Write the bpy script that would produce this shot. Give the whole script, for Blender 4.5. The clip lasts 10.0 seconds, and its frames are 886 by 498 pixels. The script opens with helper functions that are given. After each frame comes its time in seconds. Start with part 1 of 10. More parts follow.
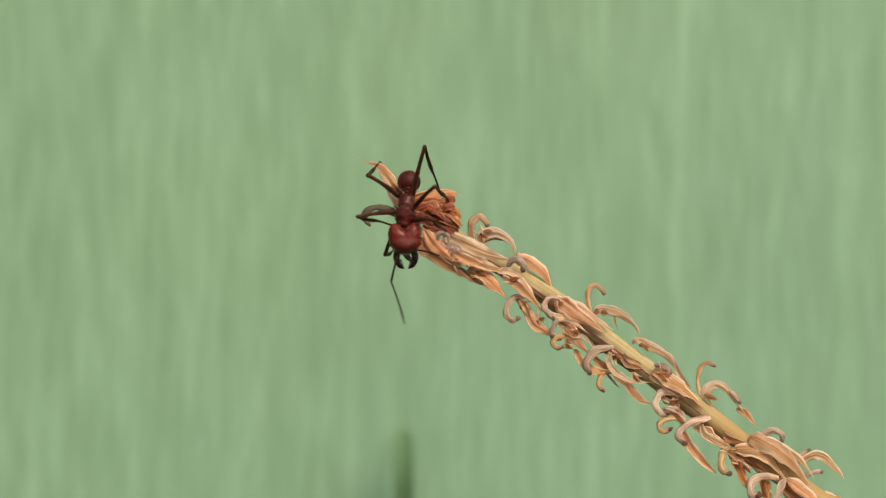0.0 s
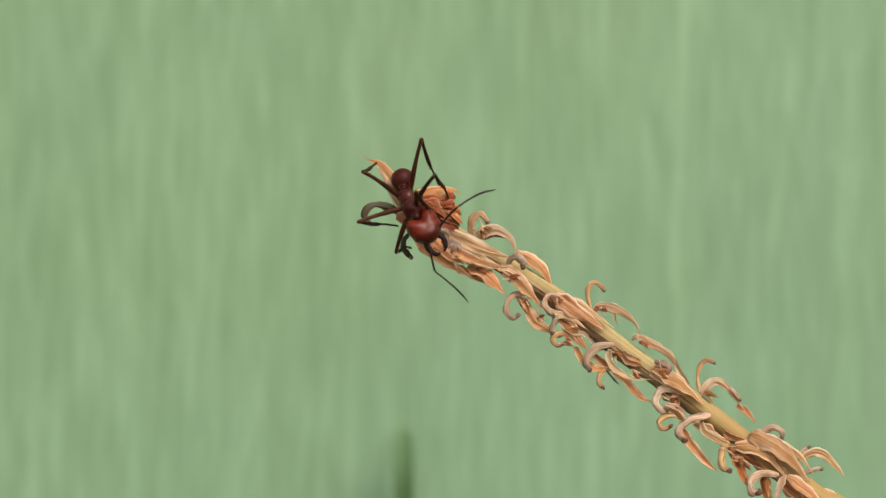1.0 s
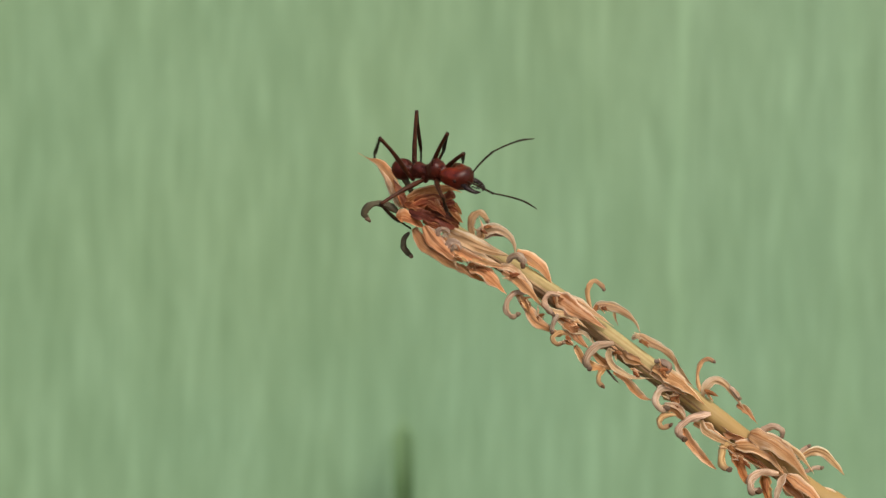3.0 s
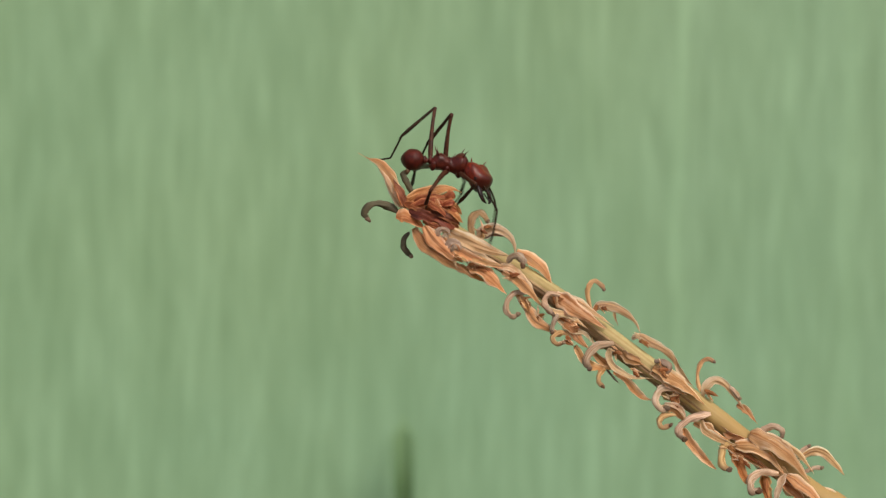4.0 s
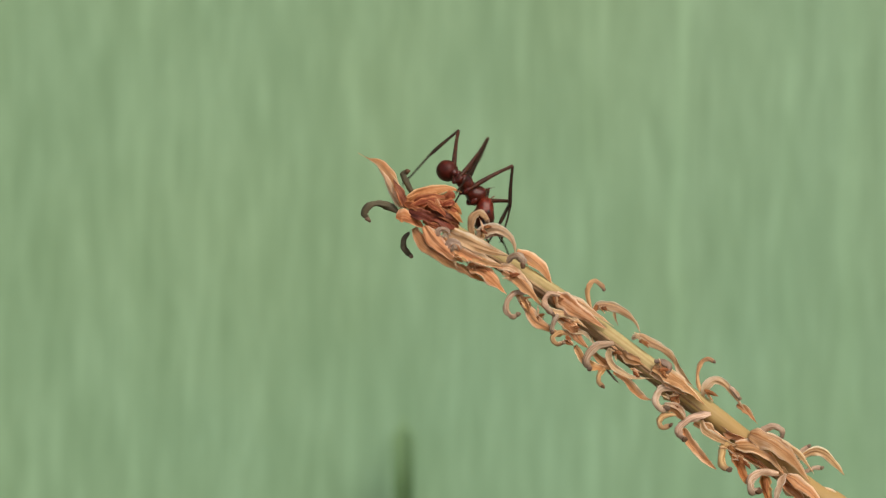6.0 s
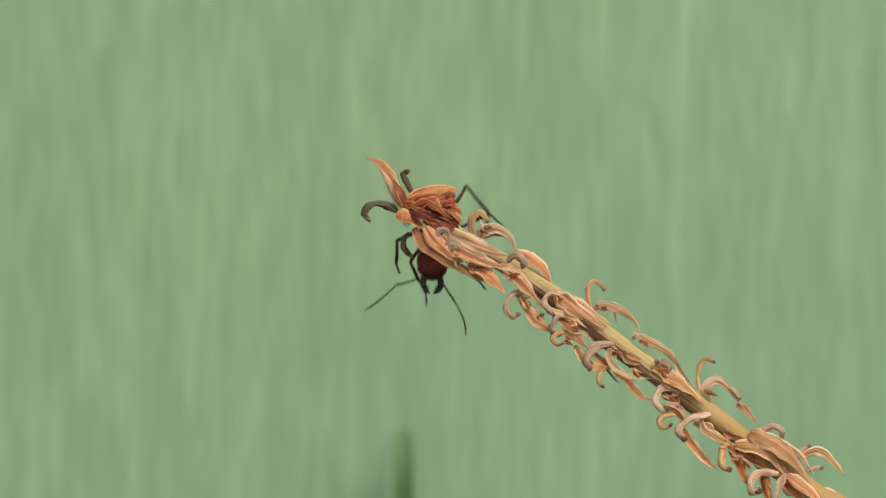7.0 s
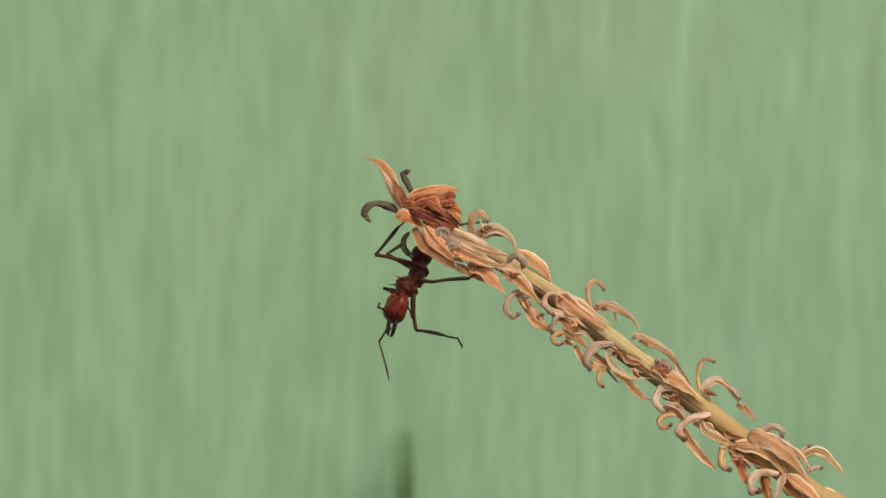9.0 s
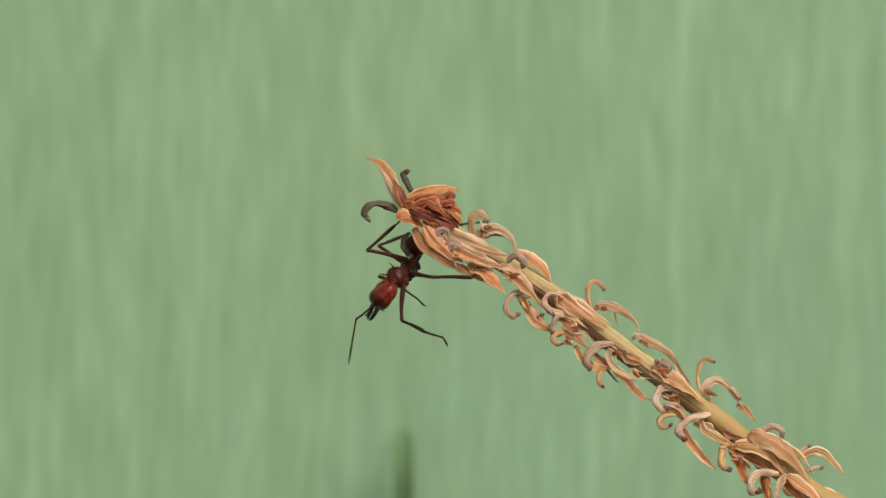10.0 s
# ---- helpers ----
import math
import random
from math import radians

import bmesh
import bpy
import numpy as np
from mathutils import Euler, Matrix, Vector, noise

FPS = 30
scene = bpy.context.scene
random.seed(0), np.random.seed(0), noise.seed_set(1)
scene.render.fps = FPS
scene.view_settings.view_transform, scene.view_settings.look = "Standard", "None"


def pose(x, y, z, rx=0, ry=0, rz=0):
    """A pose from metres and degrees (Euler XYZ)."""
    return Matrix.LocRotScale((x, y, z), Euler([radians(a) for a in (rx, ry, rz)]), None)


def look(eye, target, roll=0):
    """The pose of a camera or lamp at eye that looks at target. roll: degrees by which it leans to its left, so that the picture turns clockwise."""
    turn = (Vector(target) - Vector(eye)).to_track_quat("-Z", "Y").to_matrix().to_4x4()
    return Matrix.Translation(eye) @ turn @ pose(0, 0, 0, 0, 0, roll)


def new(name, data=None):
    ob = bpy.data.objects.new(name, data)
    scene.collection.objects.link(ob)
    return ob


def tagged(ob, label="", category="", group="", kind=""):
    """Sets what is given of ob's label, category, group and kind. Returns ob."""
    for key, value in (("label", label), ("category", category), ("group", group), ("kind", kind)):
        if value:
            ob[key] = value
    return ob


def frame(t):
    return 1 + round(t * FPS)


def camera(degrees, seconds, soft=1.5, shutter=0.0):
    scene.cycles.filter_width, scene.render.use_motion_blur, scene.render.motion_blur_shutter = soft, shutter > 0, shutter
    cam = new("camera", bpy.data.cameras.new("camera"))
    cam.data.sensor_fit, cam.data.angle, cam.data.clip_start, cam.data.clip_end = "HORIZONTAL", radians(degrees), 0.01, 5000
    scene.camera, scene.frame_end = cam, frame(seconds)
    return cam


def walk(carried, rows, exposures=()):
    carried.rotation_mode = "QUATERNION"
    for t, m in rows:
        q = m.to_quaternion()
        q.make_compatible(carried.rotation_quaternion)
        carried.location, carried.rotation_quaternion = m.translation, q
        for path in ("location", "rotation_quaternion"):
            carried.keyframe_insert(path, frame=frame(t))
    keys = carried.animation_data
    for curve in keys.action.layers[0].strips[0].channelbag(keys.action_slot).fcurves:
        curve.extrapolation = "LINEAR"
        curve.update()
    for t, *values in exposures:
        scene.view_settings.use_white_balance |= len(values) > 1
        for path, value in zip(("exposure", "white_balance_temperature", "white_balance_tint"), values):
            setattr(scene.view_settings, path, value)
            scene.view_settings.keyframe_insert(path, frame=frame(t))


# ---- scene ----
# The camera stands still on a support a hand's width from a dried flower spike.
EYE_Y, EYE_Z = -0.1206, 0.35
cam = camera(36, 10.0, soft=1.35, shutter=0.5)
cam.data.dof.use_dof = True
cam.data.dof.focus_distance = 0.1206
cam.data.dof.aperture_fstop = 28.0
walk(cam, [(0, pose(0, EYE_Y, EYE_Z, 90, 0, 0)), (10.0, pose(0, EYE_Y, EYE_Z, 90, 0, 0))],
     exposures=[(0, 0.21), (1.0, 0.2), (2.5, 0.11), (4.5, 0.06), (5.5, 0.06), (7.5, 0.11), (10.0, 0.12)])

# ---- world and light: bright shade under a hazy sky, light from above and the right ----
world = bpy.data.worlds.new("sky")
scene.world = world
world.use_nodes = True
wt = world.node_tree
sky = wt.nodes.new("ShaderNodeTexSky")
sky.sky_type, sky.sun_disc = "NISHITA", False
sky.sun_elevation, sky.sun_rotation = radians(43), radians(152)
sky.air_density, sky.dust_density = 1.0, 3.0
wt.links.new(sky.outputs["Color"], wt.nodes["Background"].inputs["Color"])
wt.nodes["Background"].inputs["Strength"].default_value = 0.172
sun = new("sun", bpy.data.lights.new("sun", "SUN"))
sun.data.energy, sun.data.angle, sun.data.color = 1.88, radians(25), (1.0, 0.91, 0.78)
sun.matrix_world = look((0.85, -1.6, 1.7), (0, 0, 0))


# ---- materials ----
def material(name, rough=0.6, spec=0.3):
    m = bpy.data.materials.new(name)
    m.use_nodes = True
    nt = m.node_tree
    b = nt.nodes["Principled BSDF"]
    b.inputs["Roughness"].default_value = rough
    b.inputs["Specular IOR Level"].default_value = spec
    return m, nt, b


def node(nt, kind, **values):
    n = nt.nodes.new(kind)
    for k, v in values.items():
        n.inputs[k.replace("_", " ")].default_value = v
    return n


def ramp(nt, stops):
    r = nt.nodes.new("ShaderNodeValToRGB")
    e = r.color_ramp.elements
    while len(e) < len(stops):
        e.new(0.5)
    for el, (p, c) in zip(e, stops):
        el.position, el.color = p, (*c, 1)
    return r


def bump(nt, b, height, strength, distance):
    n = node(nt, "ShaderNodeBump", Strength=strength, Distance=distance)
    nt.links.new(height, n.inputs["Height"])
    nt.links.new(n.outputs["Normal"], b.inputs["Normal"])


def scaled(nt, scale, source="Object"):
    c = nt.nodes.new("ShaderNodeTexCoord")
    m = node(nt, "ShaderNodeMapping", Scale=scale)
    nt.links.new(c.outputs[source], m.inputs["Vector"])
    return m.outputs["Vector"]


def wall_paint():
    """Brushed-on green paint: short wavy upright strokes, a few paler runs, and a drift between yellower and bluer green."""
    m, nt, b = material("green_wall_paint", 0.55, 0.3)

    def strokes(scale, detail, distortion):
        n = node(nt, "ShaderNodeTexNoise", Scale=1.0, Detail=detail, Roughness=0.5, Distortion=distortion)
        nt.links.new(scaled(nt, scale), n.inputs["Vector"])
        return n.outputs["Fac"]

    def blend(x, y, share):
        mix = nt.nodes.new("ShaderNodeMix")
        mix.inputs["Factor"].default_value = share
        nt.links.new(x, mix.inputs["A"])
        nt.links.new(y, mix.inputs["B"])
        return mix.outputs["Result"]

    fine = strokes((560, 1, 50), 3.0, 0.6)
    short = strokes((230, 1, 34), 2.0, 0.7)
    broad = strokes((75, 1, 9), 2.0, 0.3)
    coat = blend(blend(fine, short, 0.45), broad, 0.2)
    r = ramp(nt, [(0.38, (0.1588, 0.2629, 0.1381)), (0.5, (0.1858, 0.3001, 0.1648)), (0.62, (0.2202, 0.3473, 0.1995))])
    nt.links.new(coat, r.inputs["Fac"])
    drift = strokes((16, 1, 11), 3.0, 0.4)
    # the colour turns bluer towards the east and the foot
    side = nt.nodes.new("ShaderNodeVectorMath")
    side.operation = "DOT_PRODUCT"
    side.inputs[1].default_value = (1.6, 0, -3.2)
    nt.links.new(scaled(nt, (1, 1, 1)), side.inputs[0])
    level = nt.nodes.new("ShaderNodeMath")
    level.inputs[1].default_value = 3.2 * EYE_Z
    nt.links.new(side.outputs["Value"], level.inputs[0])
    tint_level = nt.nodes.new("ShaderNodeMath")
    nt.links.new(level.outputs[0], tint_level.inputs[0])
    nt.links.new(drift, tint_level.inputs[1])
    tint = ramp(nt, [(0.2, (1.02, 1.0, 0.965)), (0.8, (0.965, 1.0, 1.04))])
    nt.links.new(tint_level.outputs[0], tint.inputs["Fac"])
    both = nt.nodes.new("ShaderNodeMixRGB")
    both.blend_type = "MULTIPLY"
    both.inputs["Fac"].default_value = 1.0
    nt.links.new(r.outputs["Color"], both.inputs["Color1"])
    nt.links.new(tint.outputs["Color"], both.inputs["Color2"])
    # a few paler runs of paint, slightly crooked
    place = nt.nodes.new("ShaderNodeSeparateXYZ")
    nt.links.new(scaled(nt, (1, 1, 1)), place.inputs[0])
    crook = node(nt, "ShaderNodeMapRange")
    crook.inputs["To Min"].default_value, crook.inputs["To Max"].default_value = -0.004, 0.004
    nt.links.new(strokes((0.2, 1, 30), 2.0, 0.0), crook.inputs["Value"])
    across = nt.nodes.new("ShaderNodeMath")
    nt.links.new(place.outputs["X"], across.inputs[0])
    nt.links.new(crook.outputs["Result"], across.inputs[1])
    colour = both.outputs["Color"]
    for at_x, half, gain in ((0.0535, 0.0022, 0.075), (0.0785, 0.0017, 0.05), (0.0925, 0.003, 0.07), (0.0600, 0.0035, -0.035), (0.0330, 0.0022, 0.035), (-0.0205, 0.002, 0.03), (-0.0700, 0.003, 0.03)):
        gap = nt.nodes.new("ShaderNodeMath")
        gap.operation = "SUBTRACT"
        gap.inputs[1].default_value = at_x
        nt.links.new(across.outputs[0], gap.inputs[0])
        size = nt.nodes.new("ShaderNodeMath")
        size.operation = "ABSOLUTE"
        nt.links.new(gap.outputs[0], size.inputs[0])
        run = node(nt, "ShaderNodeMapRange")
        run.interpolation_type = "SMOOTHSTEP"
        run.inputs["From Min"].default_value, run.inputs["From Max"].default_value = 0.0, half * 1.4
        run.inputs["To Min"].default_value, run.inputs["To Max"].default_value = 1.0 + gain, 1.0
        nt.links.new(size.outputs[0], run.inputs["Value"])
        paler = nt.nodes.new("ShaderNodeVectorMath")
        paler.operation = "SCALE"
        nt.links.new(colour, paler.inputs[0])
        nt.links.new(run.outputs["Result"], paler.inputs["Scale"])
        colour = paler.outputs["Vector"]
    nt.links.new(colour, b.inputs["Base Color"])
    bump(nt, b, coat, 0.4, 0.0010)
    return m


def dried(name, dark, mid, light, rough=0.62, through_light=0.25, margin=0.07, end=None, warm=0.0, rib=None, veins=1.0, old=(0.45, 0.95)):
    """Dry plant skin: streaks that run along each blade by its own UV, blotches, and a little light let through."""
    m, nt, b = material(name, rough, 0.25)
    uv = nt.nodes.new("ShaderNodeUVMap")
    info = nt.nodes.new("ShaderNodeObjectInfo")
    shift = nt.nodes.new("ShaderNodeVectorMath")
    shift.operation = "ADD"
    mp = node(nt, "ShaderNodeMapping", Scale=(7.0, 1.6, 1.0))
    nt.links.new(uv.outputs["UV"], mp.inputs["Vector"])
    nt.links.new(mp.outputs["Vector"], shift.inputs[0])
    far = nt.nodes.new("ShaderNodeMath")
    far.operation = "MULTIPLY"
    far.inputs[1].default_value = 37.0
    nt.links.new(info.outputs["Random"], far.inputs[0])
    nt.links.new(far.outputs[0], shift.inputs[1])
    vein = node(nt, "ShaderNodeTexNoise", Scale=1.2, Detail=3.0, Roughness=0.5)
    nt.links.new(shift.outputs[0], vein.inputs["Vector"])
    spot = node(nt, "ShaderNodeTexNoise", Scale=700.0, Detail=4.0, Roughness=0.6)
    nt.links.new(scaled(nt, (1, 1, 1)), spot.inputs["Vector"])
    mix = nt.nodes.new("ShaderNodeMath")
    mix.operation = "MULTIPLY_ADD"
    mix.inputs[1].default_value = 0.55
    half = nt.nodes.new("ShaderNodeMath")
    half.operation = "MULTIPLY"
    half.inputs[1].default_value = 0.45
    nt.links.new(vein.outputs["Fac"], mix.inputs[0])
    nt.links.new(spot.outputs["Fac"], half.inputs[0])
    nt.links.new(half.outputs[0], mix.inputs[2])
    # pale margins, with a rim highlight painted in: u runs once round the blade's edge, so it turns at each quarter
    split = nt.nodes.new("ShaderNodeSeparateXYZ")
    nt.links.new(uv.outputs["UV"], split.inputs[0])
    fold = nt.nodes.new("ShaderNodeMath")
    fold.operation = "PINGPONG"
    fold.inputs[1].default_value = 0.25
    nt.links.new(split.outputs["X"], fold.inputs[0])
    rim = node(nt, "ShaderNodeMapRange")
    rim.inputs["From Min"].default_value, rim.inputs["From Max"].default_value = 0.0, 0.11
    rim.inputs["To Min"].default_value, rim.inputs["To Max"].default_value = margin * 1.2, -margin * 0.2
    nt.links.new(fold.outputs[0], rim.inputs["Value"])
    add = nt.nodes.new("ShaderNodeMath")
    nt.links.new(mix.outputs[0], add.inputs[0])
    nt.links.new(rim.outputs["Result"], add.inputs[1])
    r = ramp(nt, [(0.33, dark), (0.48, mid), (0.68, light)])
    nt.links.new(add.outputs[0], r.inputs["Fac"])
    # thin dark veins
    thin = node(nt, "ShaderNodeMapping", Scale=(4.5, 0.5, 1.0))
    nt.links.new(shift.outputs[0], thin.inputs["Vector"])
    fine = node(nt, "ShaderNodeTexNoise", Scale=1.0, Detail=1.5, Roughness=0.5)
    nt.links.new(thin.outputs["Vector"], fine.inputs["Vector"])
    line = ramp(nt, [(0.37, (0.74, 0.56, 0.42)), (0.49, (1.0, 1.0, 1.0))])
    nt.links.new(fine.outputs["Fac"], line.inputs["Fac"])
    veined = nt.nodes.new("ShaderNodeMixRGB")
    veined.blend_type = "MULTIPLY"
    veined.inputs["Fac"].default_value = veins
    nt.links.new(r.outputs["Color"], veined.inputs["Color1"])
    nt.links.new(line.outputs["Color"], veined.inputs["Color2"])
    colour = veined.outputs["Color"]
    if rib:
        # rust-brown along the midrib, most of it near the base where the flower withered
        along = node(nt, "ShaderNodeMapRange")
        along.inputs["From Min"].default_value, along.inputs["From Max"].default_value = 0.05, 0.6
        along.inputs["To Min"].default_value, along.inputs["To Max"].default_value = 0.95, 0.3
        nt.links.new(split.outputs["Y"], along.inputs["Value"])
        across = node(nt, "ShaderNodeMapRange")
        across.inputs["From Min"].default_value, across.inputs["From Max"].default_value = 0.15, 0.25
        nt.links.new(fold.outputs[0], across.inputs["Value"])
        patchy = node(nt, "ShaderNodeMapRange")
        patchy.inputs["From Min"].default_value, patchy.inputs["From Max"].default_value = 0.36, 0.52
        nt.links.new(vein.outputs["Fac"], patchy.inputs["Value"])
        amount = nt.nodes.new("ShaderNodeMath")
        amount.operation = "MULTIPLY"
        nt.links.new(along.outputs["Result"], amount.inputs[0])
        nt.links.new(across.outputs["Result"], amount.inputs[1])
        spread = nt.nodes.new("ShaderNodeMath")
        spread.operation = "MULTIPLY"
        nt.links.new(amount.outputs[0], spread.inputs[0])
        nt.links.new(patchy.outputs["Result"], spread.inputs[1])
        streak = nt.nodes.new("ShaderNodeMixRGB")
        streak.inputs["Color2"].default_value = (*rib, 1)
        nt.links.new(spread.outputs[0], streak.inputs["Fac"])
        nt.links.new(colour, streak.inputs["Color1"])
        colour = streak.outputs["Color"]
    if end:
        # withered to another colour towards the end
        last = node(nt, "ShaderNodeMapRange")
        last.inputs["From Min"].default_value, last.inputs["From Max"].default_value = old
        nt.links.new(split.outputs["Y"], last.inputs["Value"])
        wither = nt.nodes.new("ShaderNodeMixRGB")
        wither.inputs["Color2"].default_value = (*end, 1)
        nt.links.new(last.outputs["Result"], wither.inputs["Fac"])
        nt.links.new(colour, wither.inputs["Color1"])
        colour = wither.outputs["Color"]
    hue = node(nt, "ShaderNodeHueSaturation")
    odd = nt.nodes.new("ShaderNodeMath")
    odd.operation = "MULTIPLY"
    odd.inputs[1].default_value = 7.3
    part_of = nt.nodes.new("ShaderNodeMath")
    part_of.operation = "FRACT"
    swing = node(nt, "ShaderNodeMapRange")
    swing.inputs["To Min"].default_value, swing.inputs["To Max"].default_value = 0.496 - warm, 0.512 - warm
    nt.links.new(info.outputs["Random"], odd.inputs[0])
    nt.links.new(odd.outputs[0], part_of.inputs[0])
    nt.links.new(part_of.outputs[0], swing.inputs["Value"])
    nt.links.new(swing.outputs["Result"], hue.inputs["Hue"])
    val = node(nt, "ShaderNodeMapRange")
    val.inputs["To Min"].default_value, val.inputs["To Max"].default_value = 0.82, 1.15
    nt.links.new(info.outputs["Random"], val.inputs["Value"])
    nt.links.new(val.outputs["Result"], hue.inputs["Value"])
    nt.links.new(colour, hue.inputs["Color"])
    nt.links.new(hue.outputs["Color"], b.inputs["Base Color"])
    bump(nt, b, vein.outputs["Fac"], 0.35, 0.00012)
    if through_light:
        tr = nt.nodes.new("ShaderNodeBsdfTranslucent")
        nt.links.new(hue.outputs["Color"], tr.inputs["Color"])
        ms = nt.nodes.new("ShaderNodeMixShader")
        ms.inputs[0].default_value = through_light
        nt.links.new(b.outputs[0], ms.inputs[1])
        nt.links.new(tr.outputs[0], ms.inputs[2])
        nt.links.new(ms.outputs[0], nt.nodes["Material Output"].inputs["Surface"])
    return m


def chitin(name, dark, light, rough, grain=2600.0, front=None, shine=0.22):
    m, nt, b = material(name, rough, shine)
    n = node(nt, "ShaderNodeTexNoise", Scale=grain, Detail=4.0, Roughness=0.6)
    nt.links.new(scaled(nt, (1, 1, 1)), n.inputs["Vector"])
    r = ramp(nt, [(0.35, dark), (0.65, light)])
    nt.links.new(n.outputs["Fac"], r.inputs["Fac"])
    nt.links.new(r.outputs["Color"], b.inputs["Base Color"])
    if front:
        # the face between the jaws and the eyes is pigmented darker
        place = nt.nodes.new("ShaderNodeSeparateXYZ")
        nt.links.new(scaled(nt, (1, 1, 1)), place.inputs[0])
        span = node(nt, "ShaderNodeMapRange")
        span.inputs["From Min"].default_value, span.inputs["From Max"].default_value = 0.0012, 0.0021
        nt.links.new(place.outputs["X"], span.inputs["Value"])
        face = nt.nodes.new("ShaderNodeMixRGB")
        face.inputs["Color2"].default_value = (*front, 1)
        nt.links.new(span.outputs["Result"], face.inputs["Fac"])
        nt.links.new(r.outputs["Color"], face.inputs["Color1"])
        nt.links.new(face.outputs["Color"], b.inputs["Base Color"])
    fine = node(nt, "ShaderNodeTexNoise", Scale=grain * 3.5, Detail=2.0)
    nt.links.new(scaled(nt, (1, 1, 1)), fine.inputs["Vector"])
    bump(nt, b, fine.outputs["Fac"], 0.35, 0.00004)
    rr = node(nt, "ShaderNodeMapRange")
    rr.inputs["To Min"].default_value, rr.inputs["To Max"].default_value = rough - 0.08, rough + 0.14
    nt.links.new(n.outputs["Fac"], rr.inputs["Value"])
    nt.links.new(rr.outputs["Result"], b.inputs["Roughness"])
    return m


def soil():
    m, nt, b = material("dry_soil", 0.9, 0.2)
    n = node(nt, "ShaderNodeTexNoise", Scale=14.0, Detail=8.0, Roughness=0.7)
    nt.links.new(scaled(nt, (1, 1, 1)), n.inputs["Vector"])
    r = ramp(nt, [(0.3, (0.09, 0.06, 0.04)), (0.7, (0.24, 0.18, 0.12))])
    nt.links.new(n.outputs["Fac"], r.inputs["Fac"])
    nt.links.new(r.outputs["Color"], b.inputs["Base Color"])
    bump(nt, b, n.outputs["Fac"], 0.8, 0.02)
    return m


WALL_PAINT = wall_paint()
SOIL = soil()
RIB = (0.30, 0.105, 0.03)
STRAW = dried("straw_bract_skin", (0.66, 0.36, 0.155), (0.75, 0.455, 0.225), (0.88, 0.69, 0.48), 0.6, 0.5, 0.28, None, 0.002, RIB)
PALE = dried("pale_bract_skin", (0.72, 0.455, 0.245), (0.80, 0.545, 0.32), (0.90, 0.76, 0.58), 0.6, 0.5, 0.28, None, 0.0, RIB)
CREAM = dried("cream_bract_skin", (0.72, 0.475, 0.27), (0.83, 0.62, 0.41), (0.92, 0.80, 0.64), 0.6, 0.55, 0.2, veins=0.7)
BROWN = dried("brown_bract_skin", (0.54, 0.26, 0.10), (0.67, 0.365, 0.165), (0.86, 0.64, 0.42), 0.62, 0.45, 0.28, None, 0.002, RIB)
RUST = dried("rust_dry_petal_skin", (0.16, 0.05, 0.016), (0.30, 0.105, 0.034), (0.50, 0.22, 0.08), 0.6, 0.3)
ORANGE = dried("orange_dry_petal_skin", (0.408, 0.132, 0.042), (0.62, 0.26, 0.1), (0.80, 0.44, 0.2), 0.6, 0.35)
COPPER = dried("copper_petal_skin", (0.40, 0.145, 0.045), (0.61, 0.285, 0.11), (0.80, 0.52, 0.28), 0.58, 0.45, 0.2, None, 0.009)
RUSSET = dried("russet_petal_skin", (0.18, 0.045, 0.014), (0.35, 0.108, 0.034), (0.62, 0.28, 0.10), 0.55, 0.35, 0.2, None, 0.010)
MAROON = dried("maroon_petal_skin", (0.085, 0.022, 0.011), (0.19, 0.052, 0.023), (0.42, 0.16, 0.065), 0.55, 0.25, 0.18, None, 0.006)
GREY = dried("grey_style_skin", (0.34, 0.21, 0.13), (0.54, 0.37, 0.255), (0.72, 0.53, 0.39), 0.65, 0.15, 0.05, (0.27, 0.18, 0.125), old=(0.6, 1.0))
TAN = dried("tan_style_skin", (0.44, 0.23, 0.09), (0.64, 0.39, 0.18), (0.80, 0.57, 0.33), 0.65, 0.2, 0.05, (0.34, 0.19, 0.10))
ASH = dried("ash_style_skin", (0.17, 0.11, 0.075), (0.32, 0.225, 0.165), (0.50, 0.38, 0.29), 0.68, 0.05, 0.05)
OLIVE = dried("olive_style_skin", (0.038, 0.031, 0.017), (0.082, 0.068, 0.038), (0.17, 0.145, 0.095), 0.65, 0.0, 0.0)
STEM_SKIN = dried("stem_skin", (0.32, 0.225, 0.095), (0.44, 0.325, 0.142), (0.56, 0.435, 0.22), 0.55, 0.0, 0.0, (0.41, 0.24, 0.09), veins=0.5, old=(0.38, 0.50))
# dark brown for the shade painted along the stem's underside
STEM_SHADE = dried("stem_shade_rib_skin", (0.14, 0.078, 0.038), (0.26, 0.16, 0.082), (0.42, 0.28, 0.15), 0.7, 0.0, 0.0)
STIGMA = dried("stigma_skin", (0.06, 0.038, 0.025), (0.14, 0.085, 0.055), (0.26, 0.17, 0.11), 0.7, 0.0, 0.0)
LEAF = dried("dark_leaf_skin", (0.05, 0.105, 0.037), (0.07, 0.135, 0.053), (0.10, 0.175, 0.075), 0.5, 0.1, 0.0, (0.15, 0.25, 0.12), old=(0.925, 0.985))
HEAD_SHELL = chitin("red_head_shell", (0.062, 0.0078, 0.0034), (0.172, 0.0205, 0.0068), 0.3, front=(0.045, 0.0078, 0.0040))
BODY_SHELL = chitin("dark_red_body_shell", (0.036, 0.0064, 0.0040), (0.080, 0.0125, 0.0060), 0.3)
GASTER_SHELL = chitin("red_gaster_shell", (0.038, 0.0056, 0.0030), (0.076, 0.0098, 0.0046), 0.45, 1900.0, shine=0.18)
